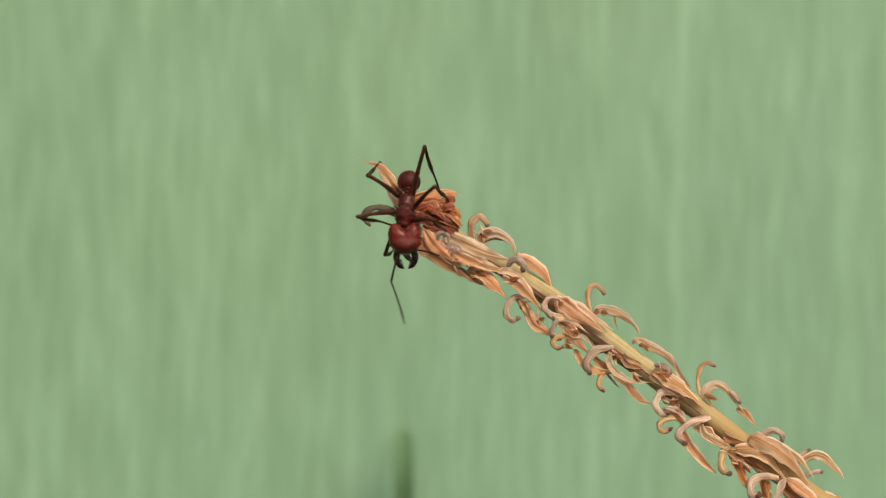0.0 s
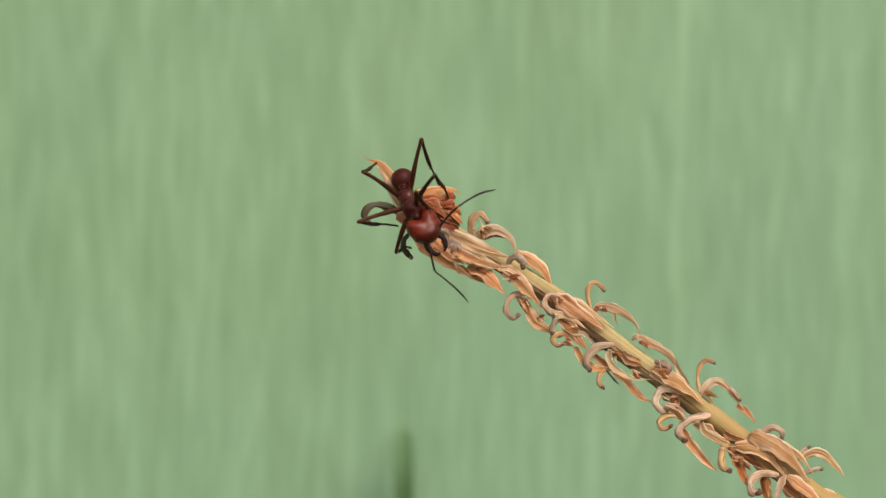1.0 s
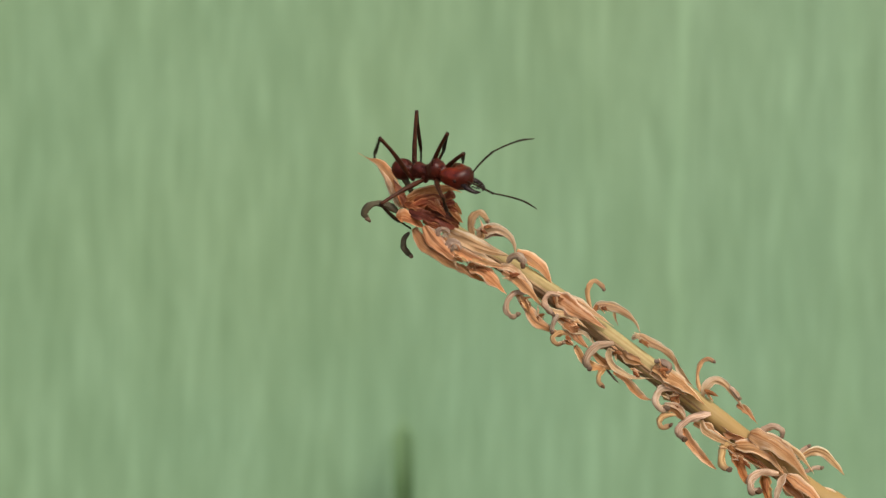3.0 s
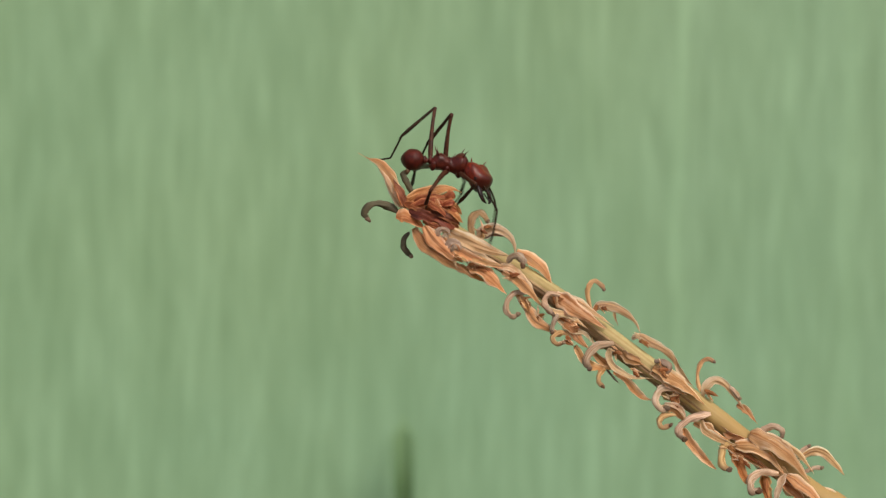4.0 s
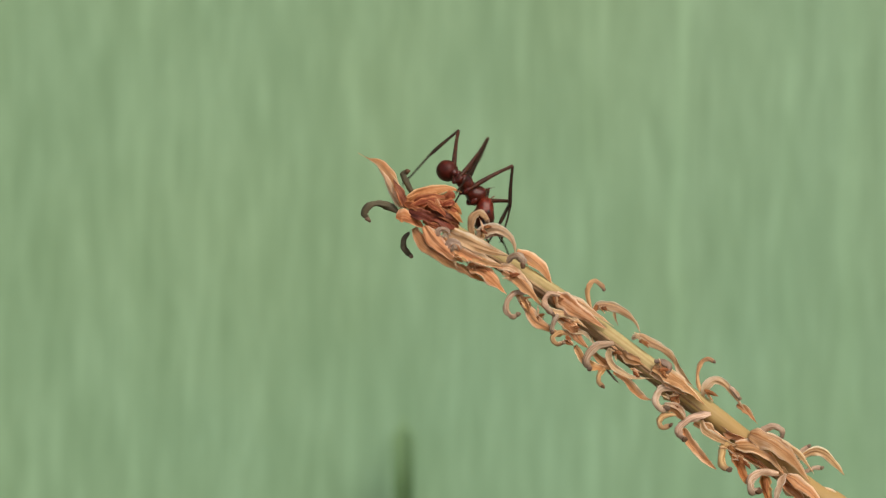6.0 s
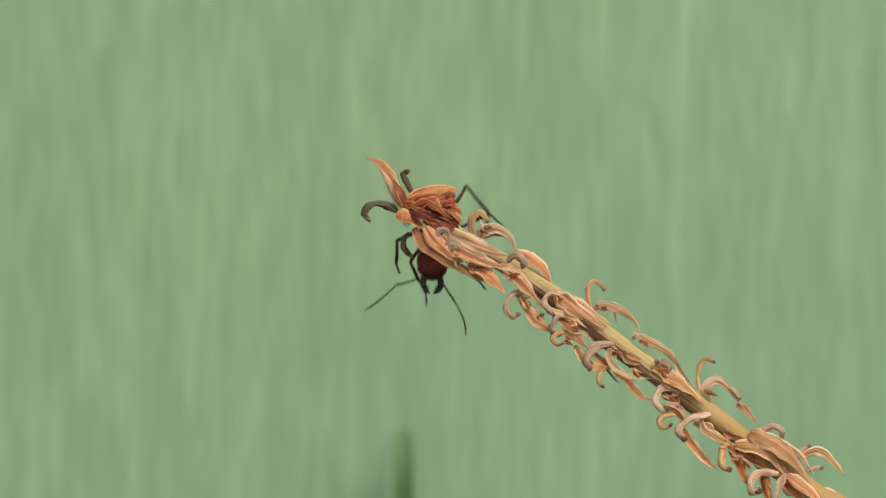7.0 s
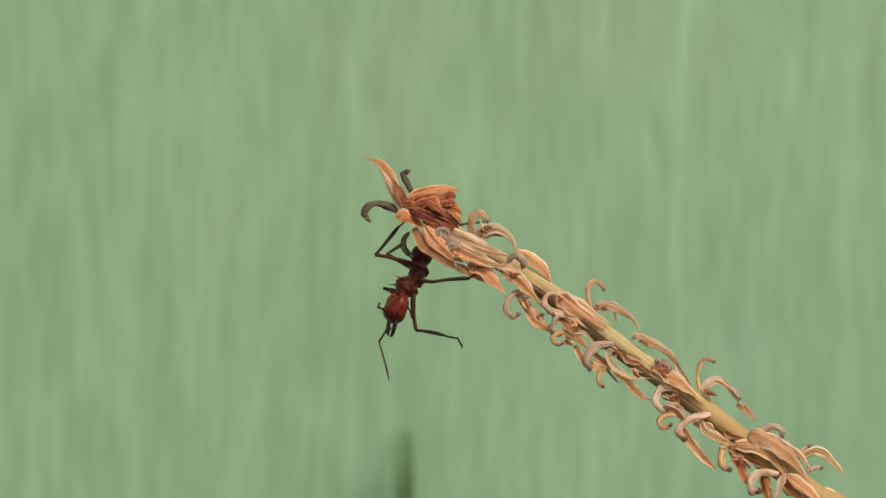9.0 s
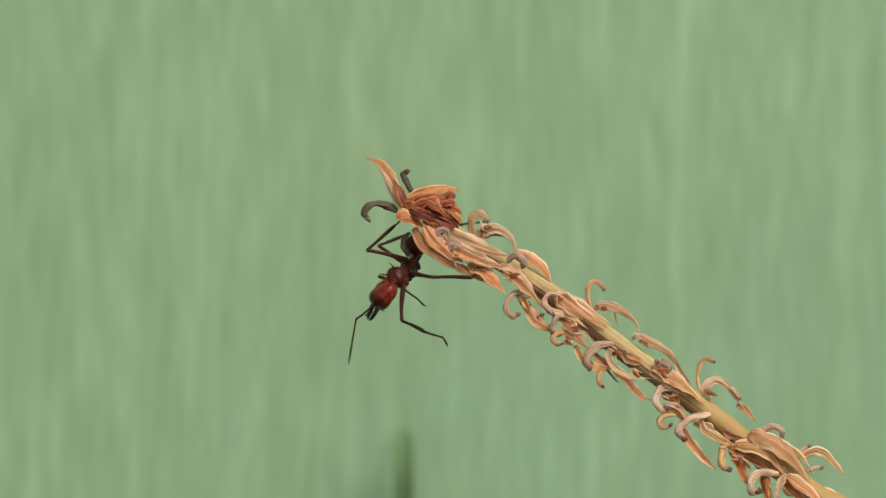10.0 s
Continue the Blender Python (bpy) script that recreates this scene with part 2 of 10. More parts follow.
LEG_SHELL = chitin("brown_leg_shell", (0.030, 0.0092, 0.0046), (0.072, 0.0215, 0.0092), 0.42, shine=0.16)
FOOT_SHELL = chitin("dark_foot_shell", (0.0125, 0.0068, 0.0038), (0.030, 0.0140, 0.0066), 0.5, shine=0.1)
JAW_SHELL = chitin("black_jaw_shell", (0.008, 0.004, 0.003), (0.02, 0.008, 0.006), 0.25)


# ---- mesh helpers ----
def mm(x, y, z, rx=0, ry=0, rz=0):
    """A pose in millimetres and degrees."""
    return pose(x / 1000, y / 1000, z / 1000, rx, ry, rz)


def finish(bm, name, mat, smooth=True):
    bmesh.ops.recalc_face_normals(bm, faces=bm.faces)
    me = bpy.data.meshes.new(name)
    for f in bm.faces:
        f.smooth = smooth
    bm.to_mesh(me)
    bm.free()
    me.materials.append(mat)
    return me


def part(name, bm, mat, parent, label=""):
    """One mesh object under a thing or a part."""
    ob = new(name, bm if isinstance(bm, bpy.types.Mesh) else finish(bm, name, mat))
    ob.parent = parent
    return tagged(ob, label)


def smooth_path(points, steps):
    """A curve through a few points (Catmull-Rom), as Vectors."""
    p = [Vector(q) for q in points]
    p = [2 * p[0] - p[1]] + p + [2 * p[-1] - p[-2]]
    out = []
    for i in range(1, len(p) - 2):
        for k in range(steps):
            t = k / steps
            a, b, c, d = p[i - 1:i + 3]
            out.append(0.5 * (2 * b + (c - a) * t + (2 * a - 5 * b + 4 * c - d) * t * t + (3 * b - a - 3 * c + d) * t ** 3))
    out.append(p[-2].copy())
    return out


def skin(bm, rings, closed=True, caps=True, uv_rows=None):
    """Join rings of points into a surface."""
    layer = bm.loops.layers.uv.verify()
    vs = [[bm.verts.new(c) for c in r] for r in rings]
    n = len(rings[0])
    for i in range(len(vs) - 1):
        for j in range(n if closed else n - 1):
            q = (j + 1) % n
            f = bm.faces.new((vs[i][j], vs[i][q], vs[i + 1][q], vs[i + 1][j]))
            us = (j / n, (j + 1) / n, (j + 1) / n, j / n)
            ws = (i, i, i + 1, i + 1)
            for lp, a, w in zip(f.loops, us, ws):
                lp[layer].uv = (a, w / (len(vs) - 1))
    if caps and closed:
        bm.faces.new(vs[0])
        bm.faces.new(vs[-1])
    return bm


def frames(path, facing):
    """Tangent, side and face of a path, carried along with little twist."""
    out, up = [], Vector(facing)
    for i, p in enumerate(path):
        t = (path[min(i + 1, len(path) - 1)] - path[max(i - 1, 0)]).normalized()
        side = t.cross(up)
        side = side.normalized() if side.length > 1e-6 else t.orthogonal().normalized()
        up = side.cross(t).normalized()
        out.append((p, t, side, up))
    return out


def tube(points, radii, sides=10, steps=6, flat=1.0, facing=(0, -1, 0), rough=0.0, seed=0, bm=None):
    """A round or flattened tapering stalk through points; radii are spread evenly along it."""
    path = smooth_path(points, steps)
    rings = []
    for i, (p, t, s, up) in enumerate(frames(path, facing)):
        w = i / (len(path) - 1) * (len(radii) - 1)
        k = min(int(w), len(radii) - 2)
        r = radii[k] + (radii[k + 1] - radii[k]) * (w - k)
        ring = []
        for j in range(sides):
            a = 2 * math.pi * j / sides
            g = r * (1 + rough * noise.noise(Vector((j * 1.3 + seed, i * 0.16, seed * 3.1))))
            ring.append(p + s * math.cos(a) * g + up * math.sin(a) * g * flat)
        rings.append(ring)
    return skin(bm or bmesh.new(), rings)


PLEATS = (-1.0, -0.62, -0.3, 0.0, 0.28, 0.6, 1.0)


def blade(points, width, cup=0.35, facing=(0, -1, 0), twist=0.0, thick=0.00005, base=0.45, peak=0.4, seed=0, crease=0.5, wave=0.25, tip=1.15, steps=7, roll=0.0, vee=0.0):
    """A dry papery blade: lanceolate, cupped or folded along its midrib, with soft pleats, crimped, ragged edges and real thickness."""
    path = smooth_path(points, steps)
    n, cols = len(path), 13
    rings = []
    for i, (p, t, s, up) in enumerate(frames(path, facing)):
        f = i / (n - 1)
        if f < peak:
            w = base + (1 - base) * math.sin(f / peak * math.pi / 2)
        else:
            w = max(math.cos((f - peak) / (1 - peak) * math.pi / 2), 0.0) ** tip
        w = max(w, 0.05) * width / 2
        turn = Matrix.Rotation(radians(twist) * (f - 0.3), 3, t)
        s2, u2 = turn @ s, turn @ up
        high = [noise.noise(Vector((k * 3.7 + seed * 5.1, f * 1.7 + seed * 0.7, seed * 1.9))) * 0.9 for k in range(len(PLEATS))]
        ra, rb = [], []
        for j in range(cols):
            k, rest = divmod(j, 2)
            if rest:
                a, ridge = (PLEATS[k] + PLEATS[k + 1]) / 2, (high[k] + high[k + 1]) / 2
            else:
                a, ridge = PLEATS[k], high[k]
            fold = cup * (1 - abs(a) ** 1.5) * w + vee * (1 - abs(a)) * w
            edge = wave * w * abs(a) ** 2 * (noise.noise(Vector((f * 3.5 + seed * 7.3, a * 0.8, seed * 2.7))) * 1.6 + noise.noise(Vector((f * 11 + seed * 2.1, a * 0.7, seed))) * 0.7)
            rag = 1 + 0.4 * noise.noise(Vector((f * 6 + seed, seed + 3.3, 4.0 if a > 0 else -4.0))) * abs(a)
            crumple = noise.noise((p + s2 * a * w) * 1100 + Vector((seed * 3.3, 0, 0))) * 0.3 + noise.noise((p + s2 * a * w) * 3000 + Vector((0, seed * 2.3, 0))) * 0.1
            q = p + s2 * a * w * rag + u2 * (fold + crease * w * ridge + edge + roll * w * a ** 4 + crumple * min(w, 0.0006))
            ra.append(q + u2 * thick / 2)
            rb.append(q - u2 * thick / 2)
        rings.append(ra + rb[::-1])
    bm = skin(bmesh.new(), rings)
    for e in bm.edges:
        if len(e.link_faces) == 2 and e.calc_face_angle(0) > 0.6:
            e.smooth = False
    return bm


def loft(rings, around=20, between=4, bm=None):
    """A body along x: each ring is x, height of its centre, half width, half height (in mm)."""
    path = [Vector((r[0], r[1], 0)) for r in rings]
    dims = [Vector((r[2], r[3], 0)) for r in rings]
    a, b = smooth_path(path, between), smooth_path(dims, between)
    out = []
    for c, d in zip(a, b):
        out.append([Vector((c.x, max(d.x, 0.004) * math.cos(2 * math.pi * j / around), c.y + max(d.y, 0.004) * math.sin(2 * math.pi * j / around))) / 1000
                    for j in range(around)])
    return skin(bm or bmesh.new(), out)


def ball(center, size, turn=(0, 0, 0), bm=None, seg=14):
    """An egg-shaped lump, sizes in mm."""
    bm = bm or bmesh.new()
    m = pose(*[c / 1000 for c in center], *turn) @ Matrix.Diagonal((size[0] / 1000, size[1] / 1000, size[2] / 1000, 1))
    bmesh.ops.create_uvsphere(bm, u_segments=seg, v_segments=seg // 2 + 2, radius=1, matrix=m)
    return bm


# ---- the place ----
def block(name, x0, x1, y0, y1, z0, z1, mat):
    bm = bmesh.new()
    bmesh.ops.create_cube(bm, size=1, matrix=Matrix.Translation(((x0 + x1) / 2, (y0 + y1) / 2, (z0 + z1) / 2)) @ Matrix.Diagonal((x1 - x0, y1 - y0, z1 - z0, 1)))
    return new(name, finish(bm, name, mat, False))


ground_bm = bmesh.new()
bmesh.ops.create_grid(ground_bm, x_segments=4, y_segments=4, size=400)
ground = tagged(new("ground", finish(ground_bm, "ground", SOIL)), "bare dry brown soil in front of the wall", "ground", kind="structure")
wall = tagged(block("wall_north", -3, 3, 0.19, 0.34, -0.05, 2.6, WALL_PAINT), "pale green painted wall with faint vertical streaks", "wall", kind="structure")

# The dark leaf blade that stands close to the wall, out of focus.
leaf = new("leaf_blade")
leaf.location = (-0.0085, 0.175, 0)
tagged(leaf, "dark green upright leaf blade out of focus before the wall", "leaf")
part("blade", blade([(0.004, -0.02, 0), (0.002, -0.004, 0.12), (0.0002, 0, 0.24), (0, 0, 0.3138)], 0.0050, 0.1, (0, -1, 0), base=0.6, peak=0.975, thick=0.0004, seed=4, tip=0.5, wave=0.05, crease=0.1, vee=-0.5, steps=16), LEAF, leaf)


# ---- the dried flower spike: a stem with dry bracts, curled styles and a withered flower at its tip ----
ROOT = Vector((0.09, 0, 0))
spike = new("flower_spike")
spike.location = ROOT
tagged(spike, "dried straw-coloured flower spike with curled bracts leaning over", "dried flower")
count = [0]


def at(x, y, z):
    """Millimetres from the middle of the view to the spike's own space."""
    return Vector((x / 1000, y / 1000, EYE_Z + z / 1000)) - ROOT


def add_blade(name, mat, width, points, tip=0.0, hollow=None):
    """A bract or petal. Most bracts are boats, hollow towards the eye with their pale margins raised; some hold a shrivelled petal in the fold."""
    count[0] += 1
    k = count[0]
    tilt = random.uniform(-0.3, 0.3)
    face = (tilt, -1, 0.35 + tilt)
    path = [at(*p) for p in points]
    hollow = random.random() < 0.7 if hollow is None else hollow
    cup = random.uniform(-0.2, 0.0) if hollow else random.uniform(0.05, 0.3)
    vee = random.uniform(-0.5, -0.15) if hollow else random.uniform(0.0, 0.25)
    if name == "petal":
        cup, vee = random.uniform(0.1, 0.4), random.uniform(-0.15, 0.1)
    bm = blade(path, width * 0.95 / 1000, cup, face, random.uniform(-22, 22), seed=k, wave=0.45, crease=0.3, roll=0.15, vee=vee, thick=0.00004,
               base=0.4 if name == "petal" or len(points) > 5 else 0.42, peak=random.uniform(0.22, 0.42), tip=tip or random.uniform(0.8, 1.2), steps=8)
    ob = part(name, bm, mat, spike)
    if name == "bract" and width > 1.05 and len(path) > 3 and hollow:
        inner = [q.lerp(path[1], 0.1) + Vector((random.uniform(-0.1, 0.1), -0.3, random.uniform(-0.1, 0.1))) / 1000 for q in path[:3]]
        part("dry_petal", blade(inner, width * 0.4 / 1000, 0.4, face, random.uniform(-50, 50), seed=k + 200, wave=0.4, crease=0.5, base=0.5, peak=0.4, steps=6), RUST, spike)
    return ob


def add_hook(name, mat, radius, points):
    """A curled dry style: a shrunken strap, flat and grooved, that ends in a swollen, cleft tip."""
    count[0] += 1
    r = radius / 1000
    path = [at(*p) for p in points]
    wide = [r * random.uniform(0.75, 1.05) for _ in range(5)]
    bm = tube(path, [r * 0.45, *wide, r * 0.85, r * 0.6], 14, 8, random.uniform(0.3, 0.5), (random.uniform(-0.3, 0.3), -1, random.uniform(0, 0.5)), 0.75, count[0] + 50)
    ob = part(name, bm, mat, spike)
    way = (path[-1] - path[-2]).normalized()
    knob = ball((0, 0, 0), (radius * 0.92, radius * 0.68, radius * 0.72), seg=12)
    spin = way.to_track_quat("X", "Z").to_matrix()
    for v in knob.verts:
        v.co = path[-1] + spin @ (v.co * (1 + 0.7 * noise.noise(v.co * 3800 + Vector((count[0], 0, 0)))))
    part("stigma", knob, STIGMA, ob, "shrivelled dark brown tip")
    return ob


def wither(x, y, z):
    """What is left of a flower at a node: a rust-brown tuft and a few pale dry shreds round it."""
    o = at(x, y, z)
    for k in range(5):
        rust = k < 2
        turn = radians(random.uniform(-75, 5) if rust else random.choice((-36, -36, 144)) + random.uniform(-32, 32))
        way = Vector((math.cos(turn), random.uniform(-0.35, 0.1), math.sin(turn)))
        bend = Vector((-way.z, random.uniform(-0.3, 0.3), way.x)) * random.uniform(-0.35, 0.35)
        size = random.uniform(0.0006, 0.0010) if rust else random.uniform(0.0006, 0.0011)
        start = o + Vector((random.uniform(-0.25, 0.25), random.uniform(-0.25, 0.05), random.uniform(-0.25, 0.25))) / 1000
        pts = [start, start + way * size * 0.5 + bend * size, start + way * size + bend * size * 1.6]
        part("dry_petal" if rust else "shred", blade(pts, random.uniform(0.00028, 0.00045) if rust else random.uniform(0.00012, 0.00024), 0.4, (0.1, -1, 0.3), random.uniform(-60, 60),
             seed=900 + count[0] * 7 + k, wave=0.5, crease=0.5, base=0.5, peak=0.35, thick=0.00003, steps=5), RUST if rust else random.choice((PALE, CREAM, STRAW)), spike)
    count[0] += 1


def stem_path():
    return [(-1, 0.4, 2.8), (3.2, 0.2, 0.2), (7.3, 0, -2.3), (10.8, 0, -4.75), (13.8, 0, -7.1), (18.8, 0, -10.9), (23.3, 0, -14.3), (27.3, 0, -17.4), (32.8, 0, -21.7),
            (38, 0, -26), (60, 0, -52), (82, 0, -120), (92, 0, -230), (90, 0, -352)]


part("stem", tube([at(*p) for p in stem_path()], [0.0006, 0.00074, 0.00084, 0.0009, 0.00095, 0.0013, 0.0017, 0.002], 24, 8, rough=0.1, seed=2), STEM_SKIN, spike, "pale yellow-green dry stem")
# ribs along the stem's underside, coloured dark to paint the shade there
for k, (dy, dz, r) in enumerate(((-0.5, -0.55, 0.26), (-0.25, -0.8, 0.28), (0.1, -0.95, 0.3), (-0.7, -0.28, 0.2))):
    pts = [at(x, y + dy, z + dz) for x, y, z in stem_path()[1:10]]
    part("stem_rib", tube(pts, [r / 2000, r / 1000, r / 1000, r / 1000, r / 1000], 8, 8, rough=0.6, seed=20 + k), STEM_SHADE, spike, "brown rib that stands in for shade under the stem")
core = ball((0, 0, 0), (2.2, 0.9, 1.25), (0, 22, 0), seg=20)
core = part("flower_core", core, MAROON, spike, "withered russet flower head")
core.location = at(-0.9, 0.0, 3.5)
# the flower's frayed, tightly packed inner petals
for k in range(5):
    f = k / 4
    z0, z1 = 4.3 - 2.0 * f + random.uniform(-0.3, 0.3), 4.6 - 2.7 * f + random.uniform(-0.3, 0.3)
    y = -0.9 - 0.8 * math.sin(f * math.pi) + random.uniform(-0.2, 0.2)
    pts = [at(0.1 + random.uniform(-0.3, 0.4), y, z0), at(0.75, y - 0.25, (z0 + z1) / 2 + 0.15), at(1.45 + random.uniform(-0.4, 0.25) - 0.5 * abs(f - 0.6), y + 0.2, z1 - 0.2)]
    part("petal", blade(pts, random.uniform(0.7, 1.1) / 1000, 0.3, (random.uniform(-0.3, 0.3), -1, 0.5), random.uniform(-30, 30), seed=600 + k, wave=0.45, crease=0.4, base=0.6, peak=0.5, tip=0.7),
         random.choice((RUSSET, RUSSET, MAROON, RUSSET)), spike)


def dress_stem():
    """Lesser bracts that lie along the stem between the large ones, tips away from the flower."""
    path = smooth_path([at(*p) for p in stem_path()[2:11]], 12)
    gone, k = 0.0, 0
    for p, q in zip(path, path[1:]):
        gone += (q - p).length
        if gone < 0.0011:
            continue
        gone = 0.0
        k += 1
        t = (q - p).normalized()
        turn = radians(k * 137.5 + random.uniform(-20, 20))
        out = (Vector((0, -1, 0)) * math.cos(turn) + t.cross(Vector((0, -1, 0))) * math.sin(turn)).normalized()
        # the stem's upper face is bare
        if out.y > 0.75 or out.z > -0.1:
            continue
        n = random.uniform(0.0018, 0.0032)
        lift = random.uniform(0.0001, 0.0006)
        side = t.cross(out) * random.uniform(-0.0005, 0.0005)
        pts = [p + out * 0.0006, p + out * (0.0008 + lift) + t * n * 0.35, p + out * (0.0008 + lift) + t * n * 0.7 + side, p + out * (0.0006 + lift * random.uniform(0, 1.2)) + t * n + side]
        part("bract", blade(pts, random.uniform(0.0006, 0.0011), random.uniform(-0.3, 0.3), out, random.uniform(-40, 40), seed=800 + k, wave=0.35, crease=0.35, roll=0.3, base=0.5,
                            peak=random.uniform(0.25, 0.45), tip=random.uniform(1.0, 1.5), steps=6), random.choice((STRAW, BROWN, STRAW, BROWN, ORANGE, TAN)), spike)


dress_stem()
add_blade("bract", STRAW, 1.45, [(-2.52, -1.40, 1.83), (-1.77, -1.75, 0.59), (-0.59, -2.10, -0.29), (1.03, -1.75, -1.43), (2.87, -1.40, -2.62)], hollow=False)
add_blade("bract", STRAW, 1.40, [(-1.57, -1.90, 2.02), (-0.59, -2.37, 0.64), (0.59, -2.37, -0.44), (1.87, -1.90, -1.23)], hollow=False)
add_blade("bract", PALE, 1.55, [(-0.05, -1.30, 1.93), (1.87, -1.77, 0.84), (3.75, -1.73, 0.00), (5.94, -1.20, -0.64)], hollow=False)
add_blade("bract", STRAW, 1.00, [(-0.39, -1.90, 1.03), (1.52, -2.17, -0.25), (3.25, -2.00, -1.08), (5.53, -1.40, -1.78)])
add_blade("bract", STRAW, 1.10, [(1.04, -1.60, 0.05), (2.51, -1.87, -0.69), (3.84, -1.83, -1.13), (5.23, -1.50, -1.43)])
add_blade("bract", BROWN, 1.50, [(2.19, -0.80, -1.44), (3.36, -1.27, -1.93), (4.55, -1.33, -2.97), (5.60, -1.00, -3.97)])
add_blade("bract", STRAW, 0.80, [(0.80, -0.70, -1.34), (2.08, -0.90, -1.94), (3.08, -0.93, -2.53), (3.77, -0.80, -2.93)])
add_blade("bract", CREAM, 1.05, [(3.04, -0.30, 0.80), (3.54, -0.34, 1.50), (4.54, -0.38, 1.79), (5.63, -0.40, 1.35), (6.23, -0.40, 0.50), (6.38, -0.40, -0.55)], hollow=False)
add_blade("bract", ASH, 0.55, [(-0.49, -2.30, 1.13), (-0.24, -2.50, 1.66), (0.39, -2.53, 1.66), (0.64, -2.40, 1.13)])
add_blade("bract", ASH, 0.35, [(-0.10, -2.60, 1.03), (0.29, -2.80, 1.27), (0.49, -2.60, 0.83)])
add_blade("bract", ASH, 0.60, [(0.29, -2.30, 0.05), (0.64, -2.50, 0.64), (1.37, -2.50, 0.54), (1.57, -2.30, -0.10)])
add_blade("bract", ASH, 0.40, [(0.73, -2.60, -0.24), (0.98, -2.80, 0.24), (1.37, -2.60, -0.15)])
add_blade("bract", ASH, 0.40, [(3.69, -0.20, 0.95), (4.49, -0.30, 1.30), (5.44, -0.20, 1.05)])
add_blade("bract", CREAM, 0.45, [(2.70, 0.10, 0.75), (3.90, 0.03, 1.35), (5.20, 0.00, 1.75), (6.20, 0.00, 0.85)])
add_blade("bract", STRAW, 1.25, [(6.48, -0.30, -0.25), (7.67, -0.43, -0.75), (8.87, -0.43, -1.79), (9.73, -0.30, -3.39)], hollow=False)
add_blade("bract", STRAW, 1.35, [(5.25, -1.10, -1.93), (6.37, -1.50, -2.42), (7.50, -1.53, -3.65), (8.81, -1.20, -5.20)])
add_blade("bract", CREAM, 0.75, [(4.75, -1.20, -1.63), (5.82, -1.67, -1.58), (6.95, -1.70, -2.51), (7.96, -1.30, -4.11)])
add_blade("bract", STRAW, 1.00, [(6.46, -0.80, -3.82), (7.39, -1.00, -5.11), (8.02, -1.20, -6.19), (9.12, -1.00, -6.89), (10.13, -0.80, -7.30)])
add_blade("bract", BROWN, 0.60, [(6.73, -1.20, -4.11), (7.20, -1.60, -4.79), (7.62, -1.30, -5.69)])
add_blade("bract", STRAW, 1.50, [(9.80, -1.20, -3.96), (10.97, -1.47, -4.89), (12.35, -1.43, -5.78), (14.27, -1.10, -6.99)], hollow=False)
add_blade("bract", PALE, 0.80, [(10.52, -0.90, -3.92), (11.80, -1.03, -4.66), (13.19, -1.03, -5.55), (14.99, -0.90, -6.80)], hollow=False)
add_blade("bract", CREAM, 0.75, [(8.72, -1.10, -4.90), (9.69, -1.37, -5.54), (11.07, -1.40, -5.88), (12.67, -1.20, -6.98)])
add_blade("bract", BROWN, 1.20, [(10.12, -0.90, -5.91), (11.09, -1.23, -6.63), (11.87, -1.27, -7.82), (12.84, -1.00, -8.78)])
add_blade("bract", CREAM, 0.60, [(9.96, -1.10, -6.19), (11.26, -1.43, -7.07), (12.35, -1.47, -7.36), (13.27, -1.20, -8.46)])
add_blade("bract", PALE, 0.85, [(13.06, -0.40, -5.73), (13.86, -0.36, -4.99), (14.91, -0.32, -5.09), (16.16, -0.30, -5.64), (17.01, -0.30, -6.48), (17.46, -0.30, -7.53)], hollow=False)
add_blade("bract", TAN, 0.30, [(15.25, -0.40, -5.03), (15.10, -0.40, -5.83), (15.45, -0.40, -6.78)])
add_blade("bract", BROWN, 0.85, [(11.62, -0.80, -8.49), (12.39, -1.07, -9.81), (13.48, -1.10, -10.35), (14.69, -0.90, -10.47)])
add_blade("bract", CREAM, 0.70, [(14.65, -1.20, -8.66), (14.49, -1.35, -9.59), (15.26, -1.50, -10.57), (16.71, -1.35, -11.22), (18.51, -1.20, -11.34)])
add_blade("bract", STRAW, 0.85, [(15.01, -0.70, -10.79), (16.08, -0.90, -11.46), (17.27, -0.93, -12.85), (18.38, -0.80, -13.31)])
add_blade("bract", OLIVE, 0.25, [(14.29, -0.90, -10.47), (14.89, -0.90, -11.22), (15.53, -0.90, -11.86)])
add_blade("bract", PALE, 0.85, [(16.66, -0.30, -7.93), (17.40, -0.34, -7.68), (18.34, -0.38, -8.27), (19.74, -0.38, -9.02), (20.49, -0.34, -10.02), (21.15, -0.30, -11.32)], hollow=False)
add_blade("bract", CREAM, 0.60, [(20.33, -0.40, -9.52), (20.82, -0.47, -10.71), (21.42, -0.47, -11.51), (22.03, -0.40, -12.11)])
add_blade("bract", STRAW, 1.60, [(18.41, -1.20, -10.35), (19.76, -1.47, -11.06), (21.24, -1.43, -12.10), (22.89, -1.10, -13.62)], hollow=False)
add_blade("bract", CREAM, 0.60, [(18.10, -1.30, -10.83), (19.36, -1.50, -11.60), (20.34, -1.50, -12.30), (21.37, -1.30, -12.81)])
add_blade("bract", BROWN, 0.80, [(18.96, -0.90, -13.95), (20.00, -1.17, -13.91), (20.79, -1.20, -14.60), (21.42, -1.00, -15.42)])
add_blade("bract", STRAW, 0.60, [(20.23, -1.00, -12.55), (20.48, -1.30, -13.31), (20.21, -1.10, -14.12)])
